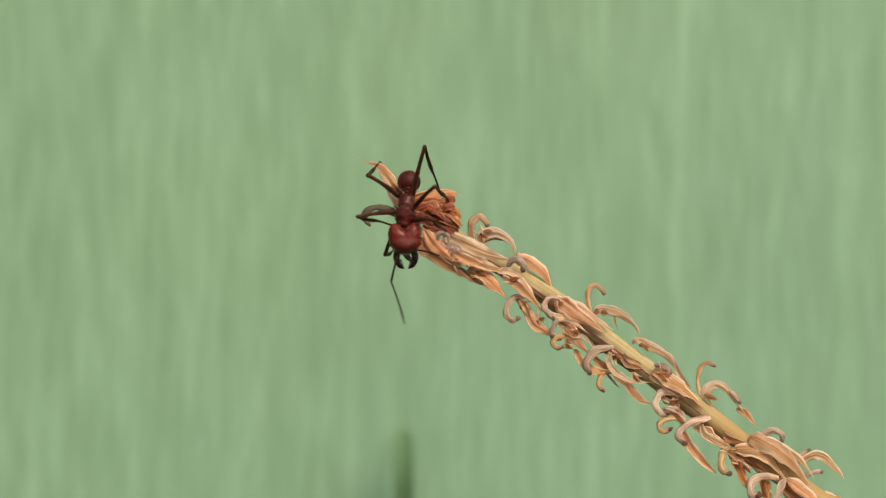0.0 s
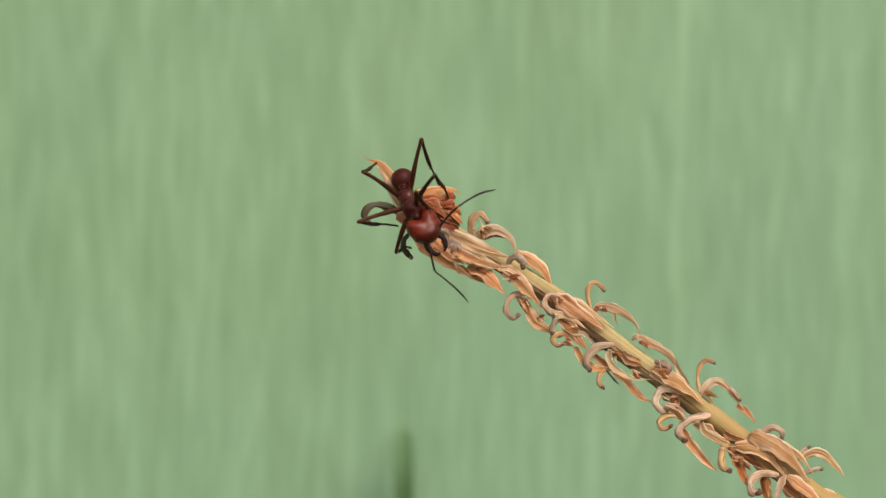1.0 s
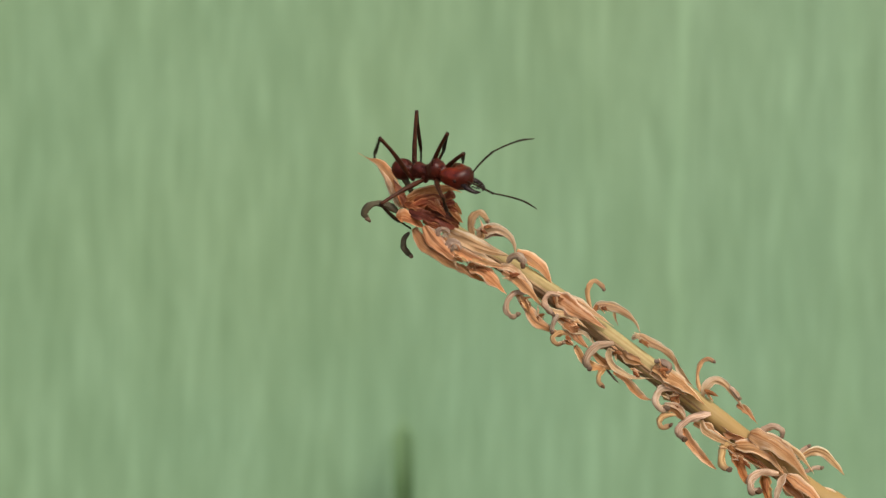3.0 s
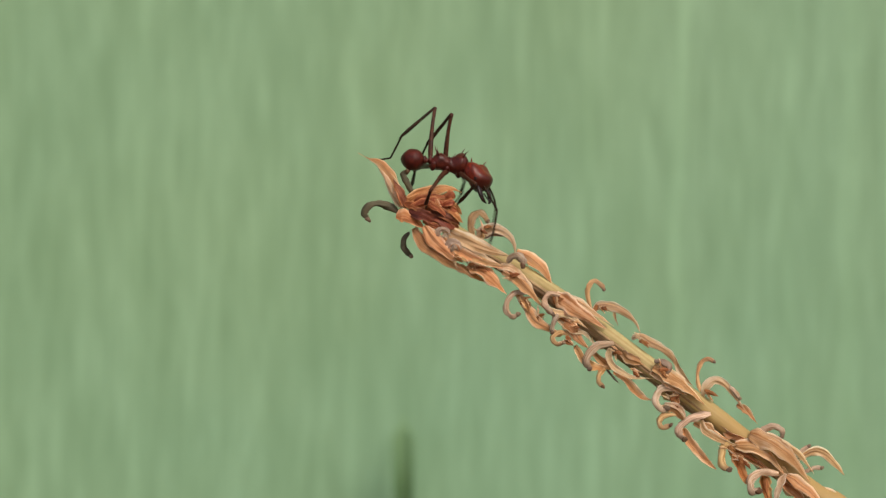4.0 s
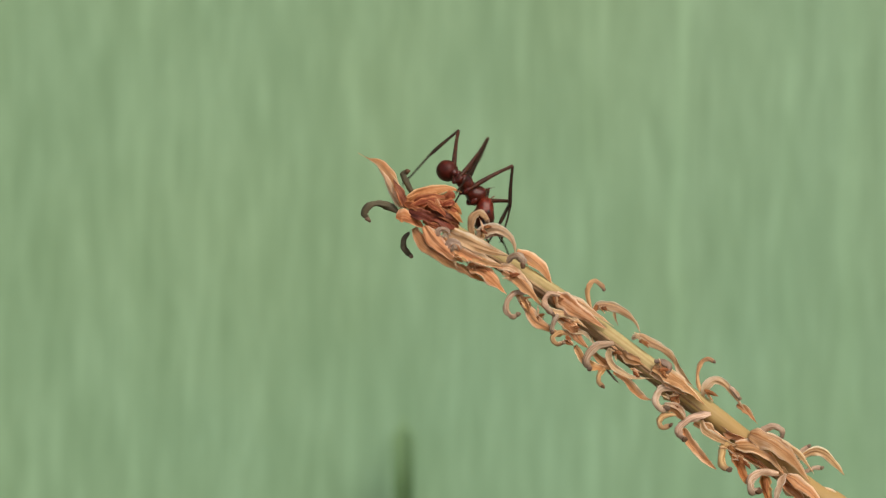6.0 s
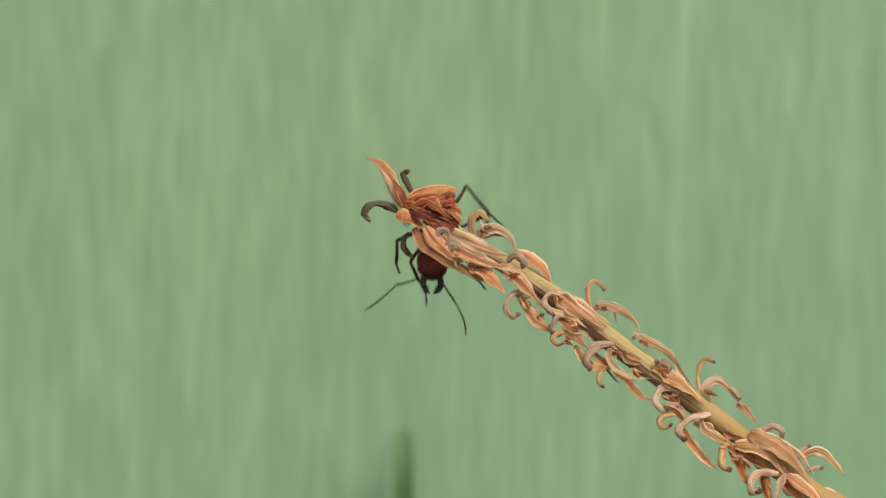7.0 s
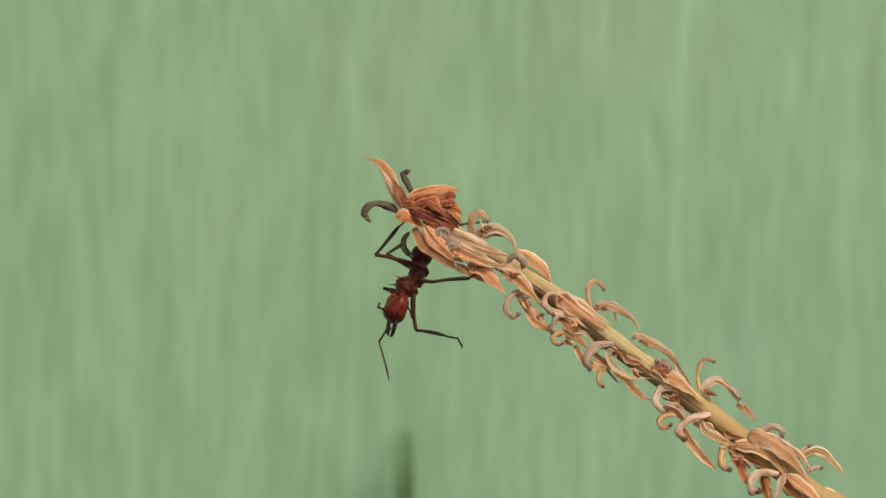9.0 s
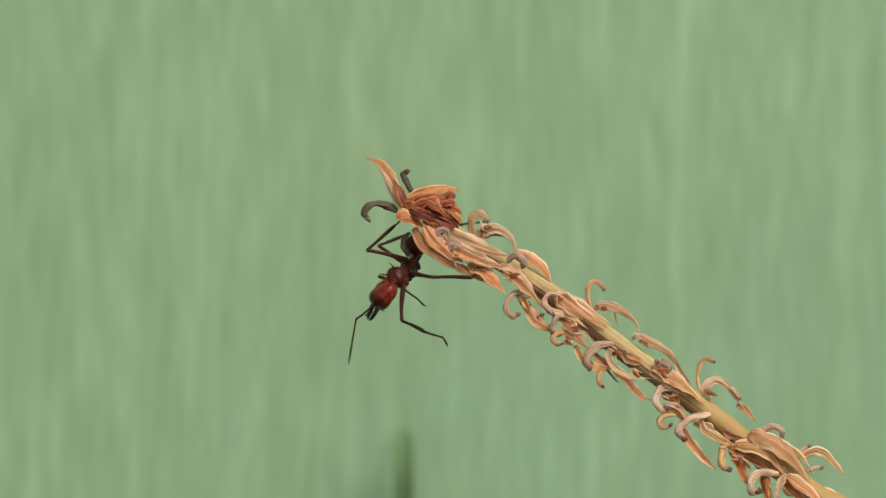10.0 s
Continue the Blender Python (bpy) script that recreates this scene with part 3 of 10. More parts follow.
add_blade("bract", CREAM, 0.80, [(22.91, -0.20, -13.03), (23.30, -0.24, -12.03), (24.04, -0.28, -11.52), (24.94, -0.28, -11.97), (25.90, -0.24, -13.22), (26.96, -0.20, -14.58)])
add_blade("bract", STRAW, 0.90, [(21.14, -0.90, -15.73), (21.75, -1.10, -17.04), (22.89, -1.10, -18.38), (24.02, -0.90, -19.40)])
add_blade("bract", PALE, 0.75, [(22.64, -1.10, -15.01), (22.85, -1.30, -15.83), (23.70, -1.50, -16.39), (24.92, -1.35, -17.01), (26.24, -1.20, -17.18)])
add_blade("bract", BROWN, 1.00, [(22.07, -0.70, -15.26), (22.93, -0.90, -15.63), (24.01, -0.93, -16.42), (25.23, -0.80, -16.74)])
add_blade("bract", CREAM, 0.50, [(19.37, -1.40, -13.49), (20.29, -1.53, -13.67), (20.93, -1.53, -14.17), (21.25, -1.40, -14.88)])
add_blade("bract", STRAW, 0.80, [(13.22, -0.70, -9.10), (14.00, -0.83, -9.88), (14.69, -0.87, -10.33), (15.30, -0.80, -10.58)])
add_blade("bract", STRAW, 0.65, [(26.02, 0.10, -13.76), (26.90, 0.00, -14.35), (27.82, 0.10, -15.46)])
add_blade("bract", STRAW, 1.90, [(26.88, -1.00, -16.21), (28.47, -1.40, -16.95), (30.23, -1.47, -18.13), (32.08, -1.20, -20.35)], hollow=False)
add_blade("bract", PALE, 0.80, [(27.71, -0.80, -16.14), (29.34, -1.07, -16.80), (31.11, -1.10, -17.89), (32.56, -0.90, -19.70)], hollow=False)
add_blade("bract", STRAW, 1.30, [(25.56, -1.10, -17.19), (27.19, -1.37, -17.35), (28.76, -1.40, -18.33), (30.10, -1.20, -20.05)], hollow=False)
add_blade("bract", BROWN, 1.10, [(25.47, -0.60, -17.46), (26.72, -0.80, -18.13), (28.10, -0.83, -19.12), (29.83, -0.70, -20.33)])
add_blade("bract", PALE, 0.90, [(31.43, 0.10, -18.57), (32.81, 0.05, -17.86), (33.90, 0.00, -18.20), (34.80, 0.00, -19.15), (35.50, 0.00, -20.00)])
add_blade("bract", ORANGE, 1.05, [(25.56, -0.90, -17.52), (25.86, -1.10, -18.68), (26.45, -1.13, -20.06), (27.27, -1.00, -20.78)])
add_blade("bract", ORANGE, 1.20, [(28.16, -1.00, -19.88), (28.22, -1.20, -20.84), (28.51, -1.20, -21.83), (28.76, -1.00, -22.76)])
add_blade("bract", CREAM, 0.70, [(29.95, -1.40, -19.62), (29.47, -1.53, -20.49), (29.17, -1.53, -21.47), (29.06, -1.40, -22.58)])
add_blade("bract", STRAW, 1.10, [(30.07, -1.30, -19.83), (31.29, -1.57, -20.68), (32.56, -1.60, -21.86), (33.70, -1.40, -23.28)], hollow=False)
add_blade("bract", BROWN, 1.00, [(29.48, -0.90, -20.30), (30.62, -1.10, -21.16), (31.70, -1.13, -22.24), (32.53, -1.00, -23.45)])
add_blade("bract", PALE, 0.75, [(33.14, -0.20, -21.61), (34.01, -0.33, -21.44), (34.80, -0.33, -21.99), (35.54, -0.20, -22.91)], hollow=False)
add_hook("style", PALE, 0.29, [(2.70, 0.00, 0.95), (2.50, -0.04, 1.95), (2.60, -0.08, 2.75), (3.10, -0.08, 3.20), (3.60, -0.04, 3.00), (3.95, 0.00, 2.50)])
add_hook("style", ASH, 0.31, [(5.62, -1.70, -1.18), (5.96, -1.75, -0.69), (6.45, -1.80, -0.59), (6.95, -1.75, -0.94), (7.00, -1.70, -1.43)])
add_hook("style", GREY, 0.24, [(7.33, -1.10, -3.86), (6.34, -1.14, -3.86), (5.64, -1.18, -4.55), (5.59, -1.18, -5.45), (6.09, -1.14, -5.94), (6.59, -1.10, -5.70)])
add_hook("style", GREY, 0.24, [(10.24, -1.80, -4.04), (9.35, -1.85, -3.89), (8.81, -1.90, -4.48), (9.11, -1.85, -5.22), (9.60, -1.80, -5.66)])
add_hook("style", ASH, 0.24, [(10.02, -1.60, -5.67), (9.66, -1.70, -6.36), (9.47, -1.60, -7.25)])
add_hook("style", TAN, 0.24, [(11.39, -1.20, -7.52), (10.29, -1.25, -7.32), (9.60, -1.30, -7.77), (9.90, -1.25, -8.31), (10.59, -1.20, -8.17)])
add_hook("style", TAN, 0.22, [(13.10, 0.00, -5.25), (12.80, -0.04, -4.05), (12.94, -0.08, -3.15), (13.49, -0.08, -2.85), (14.00, -0.04, -3.20), (14.25, 0.00, -3.60)])
add_hook("style", GREY, 0.33, [(14.91, -1.50, -8.20), (13.72, -1.55, -8.39), (12.88, -1.60, -8.98), (12.49, -1.55, -9.87), (12.79, -1.50, -10.37)])
add_hook("style", TAN, 0.24, [(15.20, -0.80, -10.43), (14.30, -0.85, -10.43), (13.75, -0.90, -10.97), (13.70, -0.85, -11.67), (14.06, -0.80, -12.07)])
add_hook("style", GREY, 0.29, [(27.49, -0.90, -16.53), (28.18, -0.95, -15.87), (28.96, -1.00, -15.57), (29.66, -0.95, -15.87), (29.78, -0.90, -16.38)])
add_hook("style", GREY, 0.35, [(29.31, -1.60, -19.59), (28.01, -1.64, -19.48), (27.12, -1.68, -19.82), (26.72, -1.68, -20.46), (27.03, -1.64, -21.11), (27.53, -1.60, -21.07)])
add_hook("style", ASH, 0.22, [(31.95, -0.20, -19.72), (32.62, -0.30, -19.35), (33.44, -0.20, -19.32)])
add_hook("style", GREY, 0.20, [(31.25, 0.20, -18.28), (31.83, 0.10, -17.81), (32.45, 0.20, -17.48)])
add_hook("style", GREY, 0.22, [(25.24, -0.30, -12.12), (25.71, -0.40, -12.61), (26.18, -0.30, -13.22)])
add_hook("style", ASH, 0.29, [(18.48, -1.40, -9.79), (19.16, -1.47, -9.83), (19.76, -1.47, -10.22), (19.62, -1.40, -10.72)])
add_hook("style", GREY, 0.31, [(20.26, -1.40, -12.31), (19.27, -1.44, -12.15), (18.67, -1.48, -12.69), (18.67, -1.48, -13.53), (19.17, -1.44, -14.08), (19.57, -1.40, -13.89)])
add_hook("style", TAN, 0.24, [(20.40, -1.20, -14.50), (19.50, -1.25, -14.55), (18.89, -1.30, -15.04), (19.25, -1.25, -15.64), (19.95, -1.20, -15.40)])
add_hook("style", TAN, 0.20, [(22.83, -0.10, -12.64), (22.47, -0.15, -11.44), (22.71, -0.20, -10.23), (23.32, -0.15, -9.69), (23.98, -0.10, -9.99)])
add_hook("style", GREY, 0.33, [(23.42, -1.40, -14.43), (22.33, -1.44, -14.62), (21.33, -1.48, -15.01), (20.64, -1.48, -15.66), (20.65, -1.44, -16.25), (21.10, -1.40, -16.60)])
add_hook("style", TAN, 0.31, [(25.03, -1.30, -16.77), (24.47, -1.35, -17.50), (24.31, -1.40, -18.33), (24.57, -1.35, -19.08), (25.03, -1.30, -19.29)])
add_hook("style", TAN, 0.13, [(0.93, -2.40, -0.83), (1.57, -2.50, -0.78), (2.11, -2.40, -1.13)])
add_hook("style", OLIVE, 0.29, [(-3.89, -0.20, 3.19), (-4.79, -0.24, 3.79), (-5.79, -0.28, 3.99), (-6.58, -0.28, 3.74), (-6.94, -0.24, 3.09), (-6.59, -0.20, 2.60)])
add_hook("style", OLIVE, 0.24, [(-2.99, -0.30, 1.50), (-3.44, -0.37, 0.85), (-3.39, -0.37, 0.05), (-2.84, -0.30, -0.60)])
add_hook("style", OLIVE, 0.29, [(-2.40, 0.10, 4.45), (-2.85, 0.05, 5.25), (-3.35, 0.00, 6.15), (-3.55, 0.05, 6.65), (-3.15, 0.10, 6.86)])
add_blade("petal", STRAW, 1.00, [(-3.44, -0.20, 3.74), (-4.04, -0.20, 5.24), (-4.79, -0.20, 6.59), (-5.69, -0.20, 7.59), (-6.59, -0.20, 7.99), (-7.49, -0.20, 8.49)], 2.8)
add_blade("petal", CREAM, 0.70, [(-3.63, -0.50, 3.63), (-4.43, -0.63, 5.02), (-5.12, -0.63, 6.42), (-5.98, -0.50, 7.57)], 1.6)
add_blade("petal", CREAM, 0.35, [(-3.18, -0.60, 3.73), (-3.58, -0.73, 4.92), (-4.18, -0.70, 6.11), (-4.78, -0.50, 6.87)], 1.4)
add_blade("petal", MAROON, 0.85, [(-3.22, -1.10, 3.52), (-3.71, -1.30, 4.75), (-4.36, -1.00, 6.10)], 0.9)
add_blade("petal", COPPER, 1.25, [(-4.09, -1.60, 2.86), (-3.35, -1.87, 2.86), (-2.56, -1.90, 2.46), (-1.68, -1.70, 1.82)], 0.7)
add_blade("petal", COPPER, 1.10, [(-3.38, -0.70, 4.28), (-2.09, -0.85, 4.87), (-0.60, -1.00, 5.16), (0.70, -0.80, 5.31), (1.64, -0.60, 4.98)], 1.5)
add_blade("petal", RUSSET, 0.90, [(-3.07, -1.10, 3.81), (-1.88, -1.43, 4.40), (-0.79, -1.43, 4.64), (0.40, -1.10, 4.51)], 0.8)
add_blade("petal", RUSSET, 0.90, [(-2.91, -1.50, 3.51), (-1.87, -1.83, 3.99), (-0.69, -1.83, 4.14), (0.10, -1.50, 3.80)], 0.7)
add_blade("petal", MAROON, 1.25, [(-3.06, -1.60, 3.31), (-1.97, -2.00, 3.00), (-0.89, -2.00, 2.61), (0.00, -1.60, 2.02)], 0.8)
add_blade("petal", RUSSET, 1.00, [(-1.19, -1.10, 3.91), (-0.10, -1.43, 3.80), (0.79, -1.37, 3.41), (1.44, -0.90, 2.78)], 0.8)
add_blade("petal", MAROON, 1.00, [(-0.99, -1.60, 3.31), (0.00, -1.87, 3.00), (0.89, -1.73, 2.61), (1.49, -1.20, 2.13)], 0.8)
add_blade("petal", MAROON, 0.90, [(-1.18, -1.70, 2.81), (-0.20, -1.97, 2.41), (0.59, -1.87, 2.02), (1.09, -1.40, 1.78)], 0.8)
add_blade("petal", COPPER, 0.60, [(-0.40, -0.90, 4.62), (0.10, -1.17, 4.21), (0.69, -1.17, 4.01), (1.29, -0.90, 4.02)], 1)
add_blade("petal", COPPER, 0.55, [(-0.59, -2.00, 4.38), (-0.44, -2.20, 3.78), (0.10, -1.90, 3.40)], 0.8)
add_blade("petal", RUSSET, 0.80, [(-3.37, -1.20, 4.01), (-2.67, -1.53, 3.80), (-1.78, -1.67, 3.40), (-0.99, -1.60, 3.11)], 0.8)
add_blade("petal", RUSSET, 0.70, [(-1.38, -2.00, 4.18), (-0.79, -2.20, 3.68), (-0.20, -2.20, 3.29), (0.30, -2.00, 2.70)], 0.7)
add_blade("petal", ORANGE, 0.60, [(0.50, -0.80, 4.22), (0.99, -1.07, 3.82), (1.39, -1.10, 3.32), (1.64, -0.90, 3.03)], 0.8)
add_blade("petal", RUSSET, 0.60, [(-1.77, -1.90, 2.41), (-0.88, -2.03, 2.11), (0.00, -1.97, 1.82), (0.79, -1.70, 1.73)], 0.8)
add_blade("petal", ORANGE, 0.60, [(0.20, -1.70, 3.40), (0.89, -1.83, 3.10), (1.38, -1.70, 2.61), (1.73, -1.30, 2.32)], 1)
for spot in ((3.39, -0.50, 1.74), (5.97, -1.60, -2.32), (6.98, -1.20, -4.41), (9.87, -1.60, -4.19), (11.18, -1.30, -6.58), (13.73, -0.60, -5.02), (17.41, -0.60, -7.91), (18.96, -1.50, -10.62), (19.78, -1.30, -13.01), (23.20, -0.50, -12.40), (15.02, -1.40, -8.94), (16.63, -1.20, -10.64), (25.05, -1.20, -17.28), (27.99, -1.30, -16.77), (10.70, -1.10, -7.88), (0.79, -2.20, -0.54), (2.67, -1.30, -1.73), (26.06, -1.10, -18.38), (8.03, -1.00, -5.90)):
    wither(*spot)


# ---- the ant ----
ant = tagged(new("ant"), "glossy dark red spiny leafcutter ant on the dried flower spike", "ant")
ant_part = {}


def thorax_mesh():
    """Rear block, a pinched middle and the high, broad shoulder plate, with the leg sockets below."""
    bm = loft([(-1.95, -0.12, 0.22, 0.24), (-1.72, -0.08, 0.46, 0.44), (-1.35, 0.02, 0.66, 0.72), (-0.95, 0.05, 0.70, 0.76), (-0.5, -0.03, 0.66, 0.68), (-0.2, -0.06, 0.62, 0.62),
               (0.1, 0.0, 0.68, 0.72), (0.5, 0.10, 0.86, 0.94), (0.9, 0.12, 0.92, 0.96), (1.25, 0.06, 0.76, 0.76), (1.52, 0.02, 0.46, 0.44), (1.72, 0.0, 0.30, 0.30), (1.95, 0.0, 0.30, 0.30)], 28)
    for v in bm.verts:
        # pitted and ridged plates
        v.co += v.co.normalized() * 0.00012 * noise.noise(v.co * 2200) + v.co.normalized() * 0.00007 * noise.noise(v.co * 5200)
    for k in range(34):
        # tubercles on the back and flanks
        x, turn = -1.5 + 2.8 * random.random(), radians(random.uniform(-10, 190))
        ball((x, 0.62 * math.cos(turn), 0.04 + 0.64 * math.sin(turn)), (0.06, 0.06, 0.06), bm=bm, seg=6)
    for side in (1, -1):
        for x, y, z, s in ((0.8, 0.42, -0.62, 0.42), (-0.4, 0.40, -0.58, 0.38), (-1.62, 0.38, -0.42, 0.38)):
            ball((x, side * y, z), (s * 0.72, s * 0.68, s * 1.25), (side * -25, 0, 0), bm)
    return bm


def spine_bm(length, width):
    return tube([(0, 0, 0), (length * 0.1, 0, length * 0.5), (length * 0.3, 0, length)], [width, width * 0.6, width * 0.08], 7, 4)


def head_mesh():
    """Heart-shaped: two rounded lobes behind, narrowing to the jaws."""
    bm = bmesh.new()
    bmesh.ops.create_uvsphere(bm, u_segments=36, v_segments=24, radius=1, matrix=Matrix.Rotation(radians(90), 4, "Y"))
    for v in bm.verts:
        x, y, z = v.co
        f = (x + 1) / 2
        wide = 1.57 * (1.0 - 0.40 * f ** 1.6)
        notch = 0.9 * math.exp(-(y / 0.34) ** 2) * max(0.0, -x) ** 1.2
        tall = (1.0 if z > 0 else 0.86) * (1 - 0.12 * f ** 2)
        cleft = 1 - 0.5 * math.exp(-(y / 0.26) ** 2) * max(0.0, 0.75 - f) * (1 if z > 0 else 0.5)
        full = 1 + 0.3 * min(max((x - 0.1) / 0.7, 0.0), 1.0)
        square = full + 0.12 * abs(math.sin(2 * math.atan2(z, y)))
        v.co = Vector((1.06 + 1.5 * x + notch * 0.9, y * wide * square, z * tall * cleft * (full + 0.25 * (full - 1) / 0.3) - 0.16 * f)) / 1000
        v.co += v.co.normalized() * (0.00005 * noise.noise(v.co * 2400) + 0.00003 * noise.noise(v.co * 6000))
    return bm


def mandible_mesh():
    bm = tube([(-0.0002, 0.0006, 0), (0.00045, 0.0008, -0.0001), (0.00098, 0.00058, -0.00025), (0.00125, 0.00014, -0.0003)], [0.00032, 0.00028, 0.00022, 0.00004], 10, 5, 0.6, (0, 0, 1))
    for k in range(4):
        x = 0.00062 + k * 0.00016
        tube([(x, 0.0005 - k * 0.00006, 0), (x + 0.00005, 0.00028 - k * 0.00004, 0)], [0.00008, 0.00002], 6, 2, bm=bm)
    return bm


def limb(length, radii, bend=0.0, spurs=0, knobs=0, seed=0):
    """One leg or feeler segment along x, from its joint at the origin."""
    bm = tube([(0, 0, 0), (length * 0.35, 0, bend), (length * 0.7, 0, bend), (length, 0, 0)], radii, 10, 6, facing=(0, 0, 1))
    for k in range(knobs):
        x = length * (k + 0.5) / knobs
        ball((x * 1000, 0, bend * 600), (length * 1000 / knobs * 0.5, radii[1] * 1080, radii[1] * 1080), bm=bm, seg=8)
    for k in range(spurs):
        a = k * 2.4 + seed
        x = length * (0.45 + 0.52 * k / max(spurs - 1, 1))
        d = Vector((0.00012, math.cos(a) * 0.00016, math.sin(a) * 0.00016))
        o = Vector((x, 0, bend * 0.6))
        tube([o, o + d], [0.00002, 0.000006], 5, 2, bm=bm)
    return bm


def build_ant():
    thorax = part("thorax", thorax_mesh(), BODY_SHELL, ant, "dark red segmented thorax with spines")
    sp = finish(spine_bm(0.0007, 0.00007), "spine", BODY_SHELL)
    for x, y, z, tilt, lean, k in ((0.75, 0.55, 0.66, 6, 26, 1.5), (0.95, 0.2, 0.88, 20, 8, 0.5), (0.1, 0.3, 0.55, 5, 14, 0.7), (-1.25, 0.34, 0.55, -45, 18, 1.35), (1.0, 0.66, -0.1, 40, 95, 0.55)):
        for side in (1, -1):
            s = part("spine", sp, None, thorax)
            s.matrix_basis = pose(x / 1000, side * y / 1000, z / 1000, -side * lean, tilt, 0) @ Matrix.Scale(k, 4)
    ant_part["petiole"] = part("petiole", loft([(-0.25, 0, 0.18, 0.18), (-0.08, 0.0, 0.2, 0.2), (0.14, 0.08, 0.32, 0.40), (0.34, -0.02, 0.2, 0.2), (0.62, 0.05, 0.42, 0.40),
                                                (0.86, 0, 0.26, 0.24), (1.08, 0, 0.22, 0.22)], 24), BODY_SHELL, ant, "slim two-knobbed waist")
    g = loft([(-1.02, 0, 0.06, 0.06), (-0.95, 0, 0.34, 0.32), (-0.72, 0, 0.72, 0.68), (-0.35, 0, 0.96, 0.92), (0.03, 0, 1.01, 0.97),
              (0.4, 0, 0.95, 0.91), (0.72, 0, 0.74, 0.70), (0.98, 0, 0.40, 0.38), (1.12, 0, 0.10, 0.10)], 28)
    ant_part["gaster"] = part("gaster", g, GASTER_SHELL, ant, "round dull red gaster")
    head = ant_part["head"] = part("head", head_mesh(), HEAD_SHELL, ant, "large heart-shaped glossy red head")
    jaw = finish(mandible_mesh(), "mandible", JAW_SHELL)
    eye_me = finish(ball((0, 0, 0), (0.17, 0.09, 0.15)), "eye", JAW_SHELL)
    hsp = finish(spine_bm(0.00045, 0.00008), "spine", HEAD_SHELL)
    for side in (1, -1):
        j = part("mandible", jaw, None, head, "black toothed mandible")
        j.matrix_basis = pose(0.00226, 0, -0.0002) @ Matrix.Diagonal((1.18, side * 1.0, 1.1, 1))
        e = part("eye", eye_me, None, head, "small black eye")
        e.matrix_basis = pose(0.00165, side * 0.00126, 0.0001, 0, 0, side * -15)
        s = part("spine", hsp, None, head)
        s.matrix_basis = pose(0.00005, side * 0.0011, 0.0005, -side * 35, -50, 0)
    # femur, tibia, first tarsal joint, foot and thickness of the front, middle and hind legs
    kinds = {"F": (3.6, 2.5, 1.6, 0.8, 0.235), "M": (5.0, 3.75, 2.3, 1.0, 0.225), "H": (5.5, 3.95, 2.8, 1.1, 0.23)}
    for k, (fe, ti, ta, fo, r) in kinds.items():
        femur = finish(limb(fe / 1000, [0.00014, r / 1000, r / 1000 * 0.95, r / 1000 * 0.75, 0.00016, 0.00017], 0.00012, 5, 0, 1), "femur", LEG_SHELL)
        tibia = finish(limb(ti / 1000, [0.00014, 0.00013, 0.00015, 0.00017, 0.00018, 0.00013], -0.00006, 8, 0, 2), "tibia", FOOT_SHELL)
        bm = limb(ta / 1000, [0.00011, 0.00009, 0.00009, 0.000085, 0.00008], 0.00003, 7, 0, 3)
        # the spur at the tibia's end
        tube([(0, 0, 0), (0.00018, 0.00008, -0.00012), (0.00034, 0.0001, -0.00016)], [0.00004, 0.00003, 0.00001], 5, 3, bm=bm)
        tarsus = finish(bm, "tarsus", FOOT_SHELL)
        bm = limb(fo / 1000, [0.00008, 0.00008, 0.00008, 0.00009, 0.00009], 0.00002, 2, 4, 4)
        for s in (1, -1):
            tube([(fo / 1000, 0, 0), (fo / 1000 + 0.00012, s * 0.0001, -0.00004), (fo / 1000 + 0.00016, s * 0.00015, -0.00014)], [0.00005, 0.00003, 0.00001], 6, 3, bm=bm)
        foot = finish(bm, "foot", FOOT_SHELL)
        for side in "LR":
            ant_part["femur_" + side + k] = part("femur", femur, None, ant)
            ant_part["tibia_" + side + k] = part("tibia", tibia, None, ant)
            ant_part["tarsus_" + side + k] = part("tarsus", tarsus, None, ant)
            ant_part["foot_" + side + k] = part("foot", foot, None, ant)
    scape = finish(limb(0.0028, [0.00007, 0.00008, 0.00009, 0.0001], 0.0001), "scape", FOOT_SHELL)
    fun = finish(tube([(0, 0, 0), (0.0012, 0, 0.00012), (0.0027, 0, 0.0001), (0.00395, 0, -0.00022)], [0.00007, 0.00007, 0.00008, 0.00009, 0.00004], 8, 8, facing=(0, 0, 1)), "funiculus", FOOT_SHELL)
    for side in "LR":
        ant_part["scape_" + side] = part("scape", scape, None, ant, "thin elbowed feeler stem")
        ant_part["funiculus_" + side] = part("funiculus", fun, None, ant, "thin feeler whip")


build_ant()


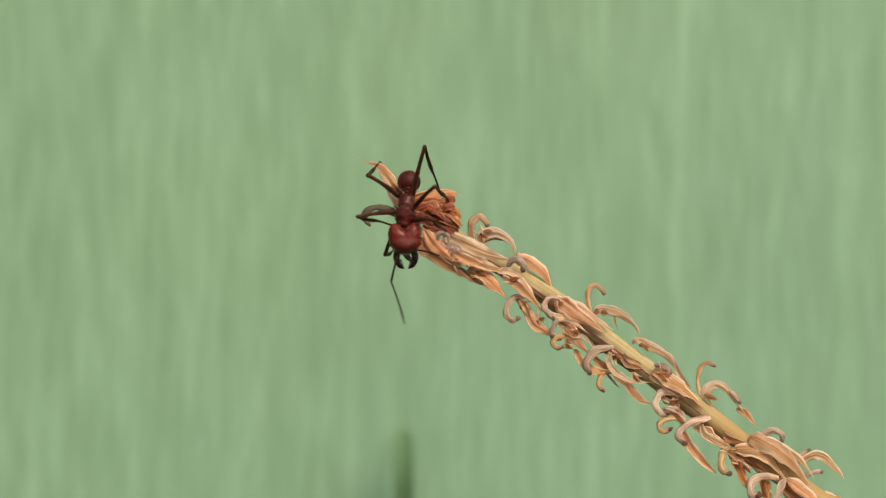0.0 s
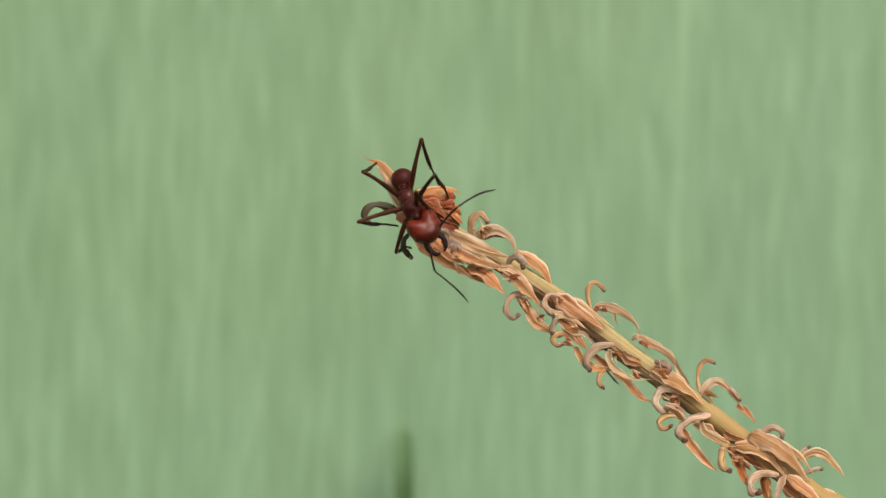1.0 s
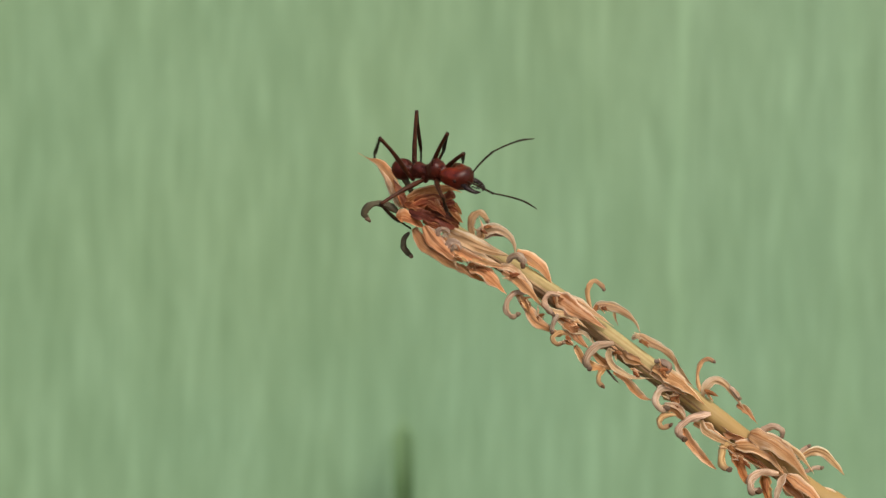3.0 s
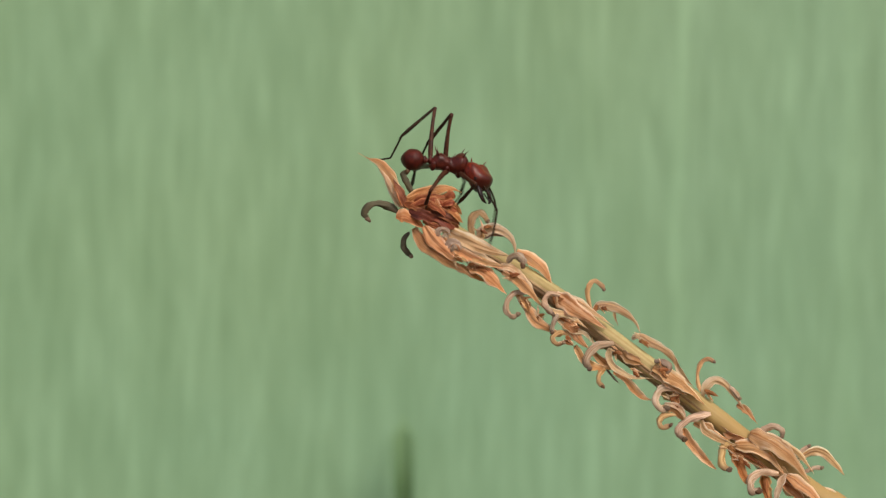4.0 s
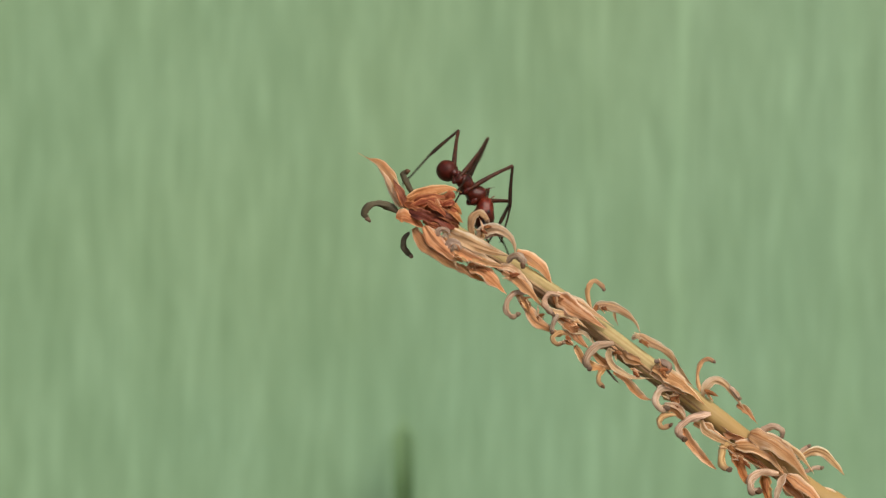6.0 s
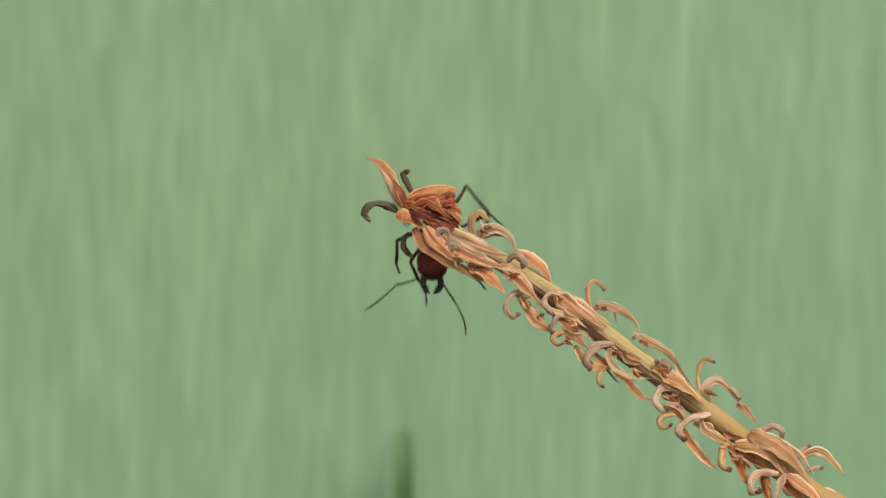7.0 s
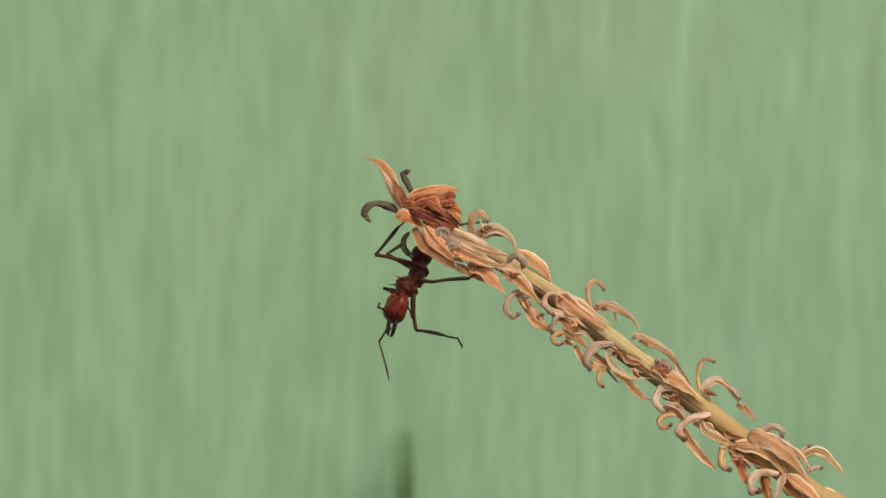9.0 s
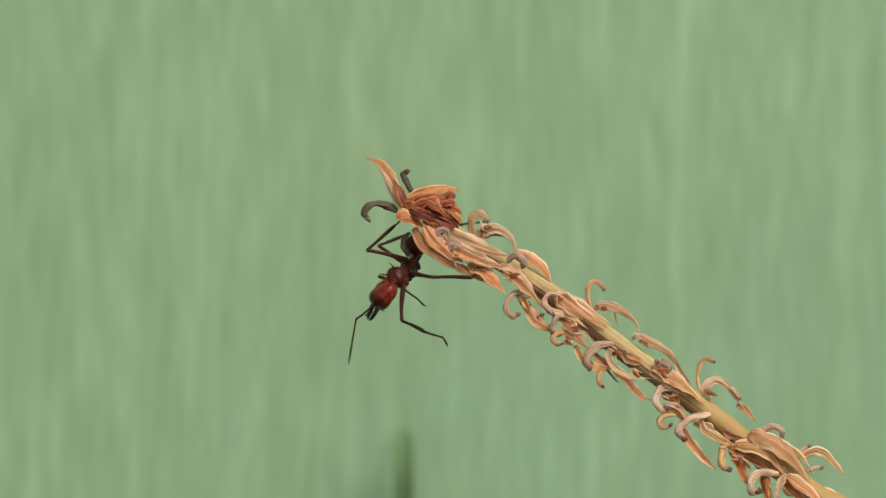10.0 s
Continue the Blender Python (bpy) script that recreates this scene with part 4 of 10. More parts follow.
def motions():
    # the spike rises a little as the weight on its tip shifts
    walk(spike, [(0, mm(90, 0, -0.35)), (0.5, mm(90, 0, -0.25)), (1, mm(90, 0, -0.1)), (1.5, mm(90, 0, 0)), (10, mm(90, 0, 0))])
    walk(ant, [
        (0, mm(-3.18, -3.84, 353.33, -3.5, 45.7, -93.4)), (0.2, mm(-3.17, -3.83, 353.35, 0.1, 46.2, -90.2)), (0.5, mm(-3.09, -3.79, 353.40, 10.7, 46.9, -79.6)), (0.7, mm(-2.96, -3.83, 353.54, 14.7, 44.1, -73.7)),
        (1, mm(-2.79, -3.89, 353.81, 17.9, 37.8, -67.3)), (1.2, mm(-2.76, -3.89, 353.96, 19.5, 33.4, -64.1)), (1.5, mm(-2.72, -3.88, 354.17, 21.7, 25.8, -59.5)), (1.7, mm(-2.62, -3.82, 354.40, 23.1, 21.5, -56.7)),
        (2, mm(-2.41, -3.67, 354.85, 24.8, 15.9, -53.2)), (2.2, mm(-2.27, -3.54, 355.21, 26.1, 11.9, -49.8)), (2.5, mm(-1.99, -3.18, 355.90, 27.7, 5.4, -41.9)), (2.7, mm(-1.76, -2.86, 356.27, 28.9, 2.7, -36.6)),
        (3, mm(-1.18, -2.16, 356.78, 25.8, 1.8, -28.2)), (3.25, mm(-0.56, -1.45, 357.19, 19.4, 1.3, -20.7)), (3.5, mm(0.04, -0.75, 357.51, 12.5, 1.0, -12.5)), (3.8, mm(0.56, -0.03, 357.67, 8.5, 0.9, -1.1)),
        (4, mm(0.74, 0.30, 357.52, 10.2, 9.3, 10.0)), (4.2, mm(0.82, 0.21, 357.14, 10.7, 19.1, 7.4)), (4.5, mm(0.89, 0.01, 356.49, 8.8, 29.7, 0.4)), (4.7, mm(0.86, 0.01, 356.33, 9.6, 29.9, 0.3)),
        (5, mm(0.82, 0.01, 356.25, 11.6, 29.9, 0.2)), (5.2, mm(1.23, -0.22, 356.78, 19.7, 12.1, 15.6)), (5.5, mm(1.82, 0.54, 356.75, 26.0, 7.6, 23.6)), (5.7, mm(2.08, 1.23, 356.64, 28.1, 3.8, 36.3)),
        (6, mm(2.52, 2.34, 355.33, 2.5, 45.2, 30.1)), (6.25, mm(2.86, 3.14, 354.53, -13.6, 62.8, 30.3)), (6.5, mm(2.42, 3.98, 353.84, 31.6, 65.8, 92.1)), (6.8, mm(1.27, 4.53, 352.75, 40.0, 51.5, 122.5)),
        (6.9, mm(0.24, 3.77, 352.24, 75.6, 72.0, 165.3)), (7, mm(-0.69, 2.80, 351.26, 153.6, 62.1, -105.5)), (7.1, mm(-0.97, 2.79, 349.19, 136.2, 71.1, -99.8)), (7.2, mm(-0.88, 2.55, 348.18, -168.2, 86.0, -25.1)),
        (7.3, mm(-0.18, 2.71, 346.94, 139.7, 76.0, -72.6)), (7.5, mm(-0.27, 1.72, 346.58, -172.9, 79.9, -14.1)), (7.7, mm(-0.13, 1.42, 345.98, 128.6, 79.9, -69.8)), (8, mm(-0.07, 1.24, 345.63, 77.7, 69.3, -116.5)),
        (8.2, mm(-0.20, 1.29, 345.73, 61.9, 68.3, -128.1)), (8.5, mm(-0.70, 1.43, 346.15, 35.6, 67.8, -146.4)), (8.7, mm(-1.84, 1.40, 346.49, 37.3, 43.0, -138.3)), (9, mm(-2.82, 0.79, 347.08, 36.2, 41.5, -130.8)),
        (9.2, mm(-3.03, 0.80, 347.08, 33.4, 40.0, -133.2)), (9.5, mm(-3.21, 0.83, 347.08, 30.8, 39.2, -135.4)), (9.7, mm(-3.42, 0.72, 347.38, 33.1, 35.4, -131.0)), (10, mm(-3.59, 0.55, 347.82, 36.2, 30.3, -125.1))])
    walk(ant_part["head"], [
        (0, mm(1.78, -0.00, 0.00, 2.7, 43.8, 6.1)), (0.2, mm(1.78, 0.00, 0.00, 3.7, 37.8, 7.7)), (0.5, mm(1.78, 0.00, 0.00, 4.8, 24.7, 12.3)), (0.7, mm(1.78, -0.00, -0.00, 6.6, 28.6, 18.5)),
        (1, mm(1.78, 0.00, 0.00, 13.0, 34.7, 27.8)), (1.2, mm(1.78, -0.00, -0.00, 15.1, 31.9, 28.5)), (1.5, mm(1.78, 0.00, -0.00, 12.7, 23.5, 24.4)), (1.7, mm(1.78, 0.00, 0.00, 11.5, 15.2, 21.3)),
        (2, mm(1.78, -0.00, -0.00, 9.2, 8.8, 16.2)), (2.2, mm(1.78, -0.00, -0.00, 5.7, 12.6, 9.0)), (2.5, mm(1.78, -0.00, -0.00, 5.4, 31.5, 12.6)), (2.7, mm(1.78, -0.00, -0.00, 1.1, 26.2, 3.9)),
        (3, mm(1.78, 0.00, 0.00, -3.9, 16.6, -11.4)), (3.25, mm(1.78, 0.00, 0.00, -6.3, 28.5, -17.0)), (3.5, mm(1.78, 0.00, 0.00, -6.4, 41.7, -20.4)), (3.8, mm(1.91, 0.03, 0.16, -5.4, 51.1, -28.6)),
        (4, mm(1.97, -0.00, 0.20, -8.1, 42.6, -47.2)), (4.2, mm(1.92, 0.01, 0.22, -5.3, 35.3, -45.4)), (4.5, mm(2.04, 0.03, 0.21, -0.6, 34.4, -37.8)), (4.7, mm(2.12, 0.06, 0.36, -4.3, 29.2, -45.1)),
        (5, mm(2.06, 0.05, 0.27, -4.9, 20.9, -46.3)), (5.2, mm(2.01, -0.14, -0.25, -22.6, 28.7, -77.5)), (5.5, mm(2.01, -0.22, -0.27, -23.7, 14.0, -90.6)), (5.7, mm(1.82, -0.22, -0.39, -16.5, 15.1, -112.7)),
        (5.87, mm(1.80, -0.11, -0.19, -25.5, 30.5, -83.8)), (6, mm(1.78, 0.00, 0.00, -24.5, 48.1, -50.8)), (6.25, mm(1.78, -0.00, 0.00, 0.6, 43.4, -2.0)), (6.5, mm(1.78, 0.00, 0.00, -8.7, 49.9, -12.9)),
        (6.8, mm(1.78, -0.00, -0.00, 0.2, 63.9, 0.5)), (6.9, mm(1.78, -0.00, -0.00, 0.6, 21.8, -4.4)), (7, mm(1.78, -0.00, 0.00, 6.1, -20.2, -9.7)), (7.1, mm(1.78, 0.00, 0.00, 16.9, -10.3, -13.8)),
        (7.2, mm(1.78, -0.00, -0.00, 17.0, 16.1, 5.6)), (7.3, mm(1.78, -0.00, 0.00, 2.7, 16.7, 7.4)), (7.4, mm(1.78, -0.00, -0.00, -29.4, 13.1, 11.9)), (7.5, mm(1.78, -0.00, -0.00, -61.4, 12.3, 17.6)),
        (7.7, mm(1.78, -0.00, 0.00, -49.6, -2.3, -5.2)), (8, mm(1.78, 0.00, 0.00, -27.6, 17.3, 13.1)), (8.2, mm(1.78, 0.00, 0.00, -23.7, 14.7, 13.3)), (8.5, mm(1.78, 0.00, 0.00, -19.6, 6.6, 9.0)),
        (8.7, mm(1.78, 0.00, 0.00, -19.5, 3.3, -25.6)), (9, mm(1.78, 0.00, 0.00, -19.5, 13.3, -30.3)), (9.2, mm(1.78, -0.00, -0.00, -19.8, 12.4, -29.6)), (9.5, mm(1.78, 0.00, 0.00, -20.0, 8.9, -28.8)),
        (9.7, mm(1.78, 0.00, 0.00, -19.2, 6.1, -33.9)), (10, mm(1.78, -0.00, -0.00, -18.2, 2.9, -41.1))])
    walk(ant_part["petiole"], [
        (0, mm(-1.78, 0.00, -0.00, -0.0, -3.2, 177.5)), (0.2, mm(-1.78, -0.00, -0.00, 0.1, -2.0, 176.2)), (0.5, mm(-1.78, -0.00, -0.00, 0.2, 1.7, 172.8)), (0.7, mm(-1.78, 0.00, 0.00, 0.1, 0.9, 171.2)),
        (1, mm(-1.78, -0.00, -0.00, 0.1, -3.1, 168.1)), (1.2, mm(-1.78, 0.00, 0.00, 0.2, -6.6, 164.9)), (1.5, mm(-1.78, -0.00, 0.00, 1.0, -12.9, 159.0)), (1.7, mm(-1.78, -0.00, -0.00, 1.4, -18.5, 156.9)),
        (2, mm(-1.78, 0.00, 0.00, 2.7, -25.6, 153.1)), (2.2, mm(-1.78, 0.00, 0.00, 5.1, -19.4, 147.6)), (2.5, mm(-1.78, 0.00, 0.00, 8.2, 1.3, 138.5)), (2.7, mm(-1.78, 0.00, 0.00, 8.3, 7.7, 140.6)),
        (3, mm(-1.78, -0.00, -0.00, 9.2, 7.9, 147.3)), (3.25, mm(-1.78, -0.00, -0.00, 10.4, 4.5, 157.0)), (3.5, mm(-1.78, -0.00, -0.00, 11.0, 2.3, 165.8)), (3.8, mm(-1.78, -0.00, -0.00, 11.0, 2.1, 167.1)),
        (4, mm(-1.78, -0.00, -0.00, 10.7, 8.5, 160.4)), (4.2, mm(-1.78, 0.00, 0.00, 10.6, 14.0, 159.1)), (4.5, mm(-1.78, -0.00, -0.00, 10.1, 18.1, 156.9)), (4.7, mm(-1.78, 0.00, 0.00, 10.3, 19.6, 157.7)),
        (5, mm(-1.78, -0.00, -0.00, 10.8, 23.3, 159.1)), (5.2, mm(-1.78, -0.00, -0.00, 7.1, 16.1, 150.0)), (5.5, mm(-1.78, 0.00, 0.00, -5.4, 25.8, 123.4)), (5.7, mm(-1.78, -0.00, -0.00, -16.8, 32.8, 100.8)),
        (6, mm(-1.78, -0.00, -0.00, -15.9, -2.7, 108.5)), (6.25, mm(-1.78, 0.00, -0.00, -16.7, -14.7, 120.2)), (6.5, mm(-1.78, -0.00, -0.00, -8.5, -26.9, 93.5)), (6.8, mm(-1.78, 0.00, 0.00, 7.9, -51.7, 60.7)),
        (6.87, mm(-1.78, 0.00, 0.00, -22.9, -54.0, 107.5)), (6.9, mm(-1.78, 0.00, 0.00, -45.6, -42.8, 146.6)), (6.93, mm(-1.78, 0.00, -0.00, -52.3, -25.9, 172.0)), (7, mm(-1.78, 0.00, -0.00, -50.6, -8.2, -166.9)),
        (7.1, mm(-1.78, -0.00, -0.00, -53.9, -28.8, -162.9)), (7.2, mm(-1.78, 0.00, 0.00, -66.5, -47.1, -145.5)), (7.3, mm(-1.78, 0.00, -0.00, -38.0, -52.2, 175.8)), (7.5, mm(-1.78, 0.00, 0.00, -71.0, -29.6, -138.2)),
        (7.7, mm(-1.78, 0.00, -0.00, -57.8, -28.6, -163.3)), (8, mm(-1.78, -0.00, -0.00, -33.8, -47.9, 159.9)), (8.2, mm(-1.78, -0.00, -0.00, -43.7, -51.5, 173.1)), (8.5, mm(-1.78, -0.00, -0.00, -33.7, -56.5, 161.9)),
        (8.7, mm(-1.78, -0.00, -0.00, -51.6, -58.9, -178.5)), (9, mm(-1.78, -0.00, -0.00, -71.2, -22.6, -159.5)), (9.2, mm(-1.78, 0.00, 0.00, -67.1, -26.4, -168.8)), (9.5, mm(-1.78, -0.00, -0.00, -40.2, -41.8, 147.9)),
        (9.7, mm(-1.78, -0.00, -0.00, -49.3, -39.0, 160.4)), (10, mm(-1.78, 0.00, 0.00, -52.6, -33.1, 163.7))])
    walk(ant_part["gaster"], [
        (0, mm(-3.47, 0.07, 0.09, -0.0, -3.2, 177.5)), (0.2, mm(-3.47, 0.11, 0.05, 0.1, -2.0, 176.2)), (0.5, mm(-3.46, 0.21, -0.05, 0.2, 1.7, 172.8)), (0.7, mm(-3.45, 0.26, -0.03, 0.1, 0.9, 171.2)),
        (1, mm(-3.44, 0.35, 0.09, 0.1, -3.1, 168.1)), (1.2, mm(-3.41, 0.44, 0.20, 0.2, -6.6, 164.9)), (1.5, mm(-3.32, 0.59, 0.38, 1.0, -12.9, 159.0)), (1.7, mm(-3.25, 0.64, 0.54, 1.4, -18.5, 156.9)),
        (2, mm(-3.14, 0.69, 0.73, 2.7, -25.6, 153.1)), (2.2, mm(-3.13, 0.86, 0.56, 5.1, -19.4, 147.6)), (2.5, mm(-3.05, 1.13, -0.04, 8.2, 1.3, 138.5)), (2.7, mm(-3.08, 1.07, -0.23, 8.3, 7.7, 140.6)),
        (3, mm(-3.19, 0.91, -0.23, 9.2, 7.9, 147.3)), (3.25, mm(-3.34, 0.66, -0.13, 10.4, 4.5, 157.0)), (3.5, mm(-3.42, 0.42, -0.07, 11.0, 2.3, 165.8)), (3.8, mm(-3.43, 0.38, -0.06, 11.0, 2.1, 167.1)),
        (4, mm(-3.36, 0.56, -0.25, 10.7, 8.5, 160.4)), (4.2, mm(-3.32, 0.58, -0.42, 10.6, 14.0, 159.1)), (4.5, mm(-3.26, 0.63, -0.53, 10.1, 18.1, 156.9)), (4.7, mm(-3.26, 0.61, -0.57, 10.3, 19.6, 157.7)),
        (5, mm(-3.23, 0.56, -0.67, 10.8, 23.3, 159.1)), (5.2, mm(-3.18, 0.82, -0.47, 7.1, 16.1, 150.0)), (5.5, mm(-2.61, 1.27, -0.74, -5.4, 25.8, 123.4)), (5.7, mm(-2.04, 1.40, -0.92, -16.8, 32.8, 100.8)),
        (6, mm(-2.31, 1.61, 0.08, -15.9, -2.7, 108.5)), (6.25, mm(-2.60, 1.42, 0.43, -16.7, -14.7, 120.2)), (6.5, mm(-1.87, 1.51, 0.77, -8.5, -26.9, 93.5)), (6.8, mm(-1.26, 0.92, 1.33, 7.9, -51.7, 60.7)),
        (6.87, mm(-1.80, 0.57, 1.06, -22.9, -54.0, 107.5)), (6.9, mm(-2.33, 0.22, 0.78, -45.6, -42.8, 146.6)), (6.93, mm(-2.87, -0.08, 0.51, -52.3, -25.9, 172.0)), (7, mm(-3.41, -0.38, 0.24, -50.6, -8.2, -166.9)),
        (7.1, mm(-3.20, -0.44, 0.82, -53.9, -28.8, -162.9)), (7.2, mm(-2.73, -0.66, 1.24, -66.5, -47.1, -145.5)), (7.3, mm(-2.80, 0.11, 1.32, -38.0, -52.2, 175.8)), (7.5, mm(-2.87, -0.98, 0.84, -71.0, -29.6, -138.2)),
        (7.7, mm(-3.20, -0.43, 0.82, -57.8, -28.6, -163.3)), (8, mm(-2.85, 0.39, 1.26, -33.8, -47.9, 159.9)), (8.2, mm(-2.82, 0.12, 1.34, -43.7, -51.5, 173.1)), (8.5, mm(-2.67, 0.29, 1.42, -33.7, -56.5, 161.9)),
        (8.7, mm(-2.65, -0.06, 1.47, -51.6, -58.9, -178.5)), (9, mm(-3.25, -0.55, 0.65, -71.2, -22.6, -159.5)), (9.2, mm(-3.27, -0.29, 0.75, -67.1, -26.4, -168.8)), (9.5, mm(-2.85, 0.67, 1.13, -40.2, -41.8, 147.9)),
        (9.7, mm(-3.02, 0.44, 1.06, -49.3, -39.0, 160.4)), (10, mm(-3.14, 0.40, 0.93, -52.6, -33.1, 163.7))])
    walk(ant_part["femur_LF"], [
        (0, mm(0.80, 0.45, -0.55, 0.0, -38.5, 44.6)), (0.2, mm(0.80, 0.45, -0.55, -1.0, -41.5, 42.3)), (0.5, mm(0.80, 0.45, -0.55, -3.4, -49.5, 35.2)), (0.7, mm(0.80, 0.45, -0.55, -1.0, -49.9, 28.4)),
        (1, mm(0.80, 0.45, -0.55, 31.3, -69.9, -16.5)), (1.2, mm(0.80, 0.45, -0.55, 17.9, -66.5, -6.2)), (1.5, mm(0.80, 0.45, -0.55, 4.2, -57.1, 2.5)), (1.7, mm(0.80, 0.45, -0.55, 3.0, -59.7, -0.2)),
        (2, mm(0.80, 0.45, -0.55, -10.6, -58.7, 10.4)), (2.2, mm(0.80, 0.45, -0.55, -10.2, -53.1, 5.1)), (2.5, mm(0.80, 0.45, -0.55, -9.4, -41.4, -6.2)), (2.7, mm(0.80, 0.45, -0.55, -15.3, -39.1, -4.2)),
        (3, mm(0.80, 0.45, -0.55, -15.2, -36.5, -7.8)), (3.25, mm(0.80, 0.45, -0.55, -32.1, 6.6, 18.8)), (3.37, mm(0.80, 0.45, -0.55, -26.1, 29.1, 46.6)), (3.5, mm(0.80, 0.45, -0.55, -4.5, 44.9, 85.8)),
        (3.8, mm(0.80, 0.45, -0.55, 2.0, 38.1, 85.8)), (4, mm(0.80, 0.45, -0.55, -12.0, 17.1, 67.3)), (4.07, mm(0.80, 0.45, -0.55, -45.3, -14.4, 37.8)), (4.13, mm(0.80, 0.45, -0.55, -69.3, -56.1, 24.1)),
        (4.2, mm(0.80, 0.45, -0.55, 127.5, -78.0, 157.4)), (4.3, mm(0.80, 0.45, -0.55, -125.9, -54.3, 70.2)), (4.4, mm(0.80, 0.45, -0.55, -103.8, -17.5, 72.0)), (4.5, mm(0.80, 0.45, -0.55, -80.8, 16.1, 87.3)),
        (4.7, mm(0.80, 0.45, -0.55, -81.7, 17.3, 85.1)), (5, mm(0.80, 0.45, -0.55, -83.4, 20.7, 80.7)), (5.1, mm(0.80, 0.45, -0.55, -74.9, 24.8, 77.6)), (5.2, mm(0.80, 0.45, -0.55, -66.4, 29.2, 75.1)),
        (5.5, mm(0.80, 0.45, -0.55, -57.1, 42.9, 80.7)), (5.6, mm(0.80, 0.45, -0.55, -67.9, 16.5, 45.0)), (5.7, mm(0.80, 0.45, -0.55, -61.7, -10.8, 15.2)), (6, mm(0.80, 0.45, -0.55, -74.0, -52.1, 53.5)),
        (6.25, mm(0.80, 0.45, -0.55, -100.9, -47.2, 81.1)), (6.5, mm(0.80, 0.45, -0.55, -109.0, -46.0, 65.2)), (6.8, mm(0.80, 0.45, -0.55, -93.0, -44.2, 35.3)), (6.87, mm(0.80, 0.45, -0.55, -98.4, -49.1, 38.4)),
        (6.9, mm(0.80, 0.45, -0.55, -104.9, -53.7, 42.6)), (6.93, mm(0.80, 0.45, -0.55, -109.1, -59.9, 44.6)), (7, mm(0.80, 0.45, -0.55, -114.7, -66.0, 48.2)), (7.03, mm(0.80, 0.45, -0.55, -78.1, -50.1, 5.8)),
        (7.07, mm(0.80, 0.45, -0.55, -66.7, -27.2, -12.2)), (7.1, mm(0.80, 0.45, -0.55, -63.8, -2.9, -23.7)), (7.13, mm(0.80, 0.45, -0.55, -58.3, 10.2, -10.4)), (7.17, mm(0.80, 0.45, -0.55, -49.4, 21.5, 5.1)),
        (7.2, mm(0.80, 0.45, -0.55, -36.6, 29.9, 23.7)), (7.3, mm(0.80, 0.45, -0.55, -37.2, 24.1, 6.8)), (7.5, mm(0.80, 0.45, -0.55, -27.8, 28.6, 20.8)), (7.7, mm(0.80, 0.45, -0.55, -16.8, 28.9, 25.6)),
        (8, mm(0.80, 0.45, -0.55, 3.5, 24.4, 35.7)), (8.2, mm(0.80, 0.45, -0.55, 12.6, 33.4, 43.4)), (8.33, mm(0.80, 0.45, -0.55, 8.7, 20.5, 32.0)), (8.5, mm(0.80, 0.45, -0.55, 7.6, 7.2, 22.1)),
        (8.7, mm(0.80, 0.45, -0.55, 13.0, 20.0, -3.7)), (9, mm(0.80, 0.45, -0.55, 12.1, 40.9, -28.9)), (9.2, mm(0.80, 0.45, -0.55, 12.0, 44.2, -28.3)), (9.5, mm(0.80, 0.45, -0.55, 32.1, 14.2, -1.9)),
        (9.7, mm(0.80, 0.45, -0.55, 22.4, 35.8, -33.2)), (10, mm(0.80, 0.45, -0.55, 21.5, 40.0, -40.7))])
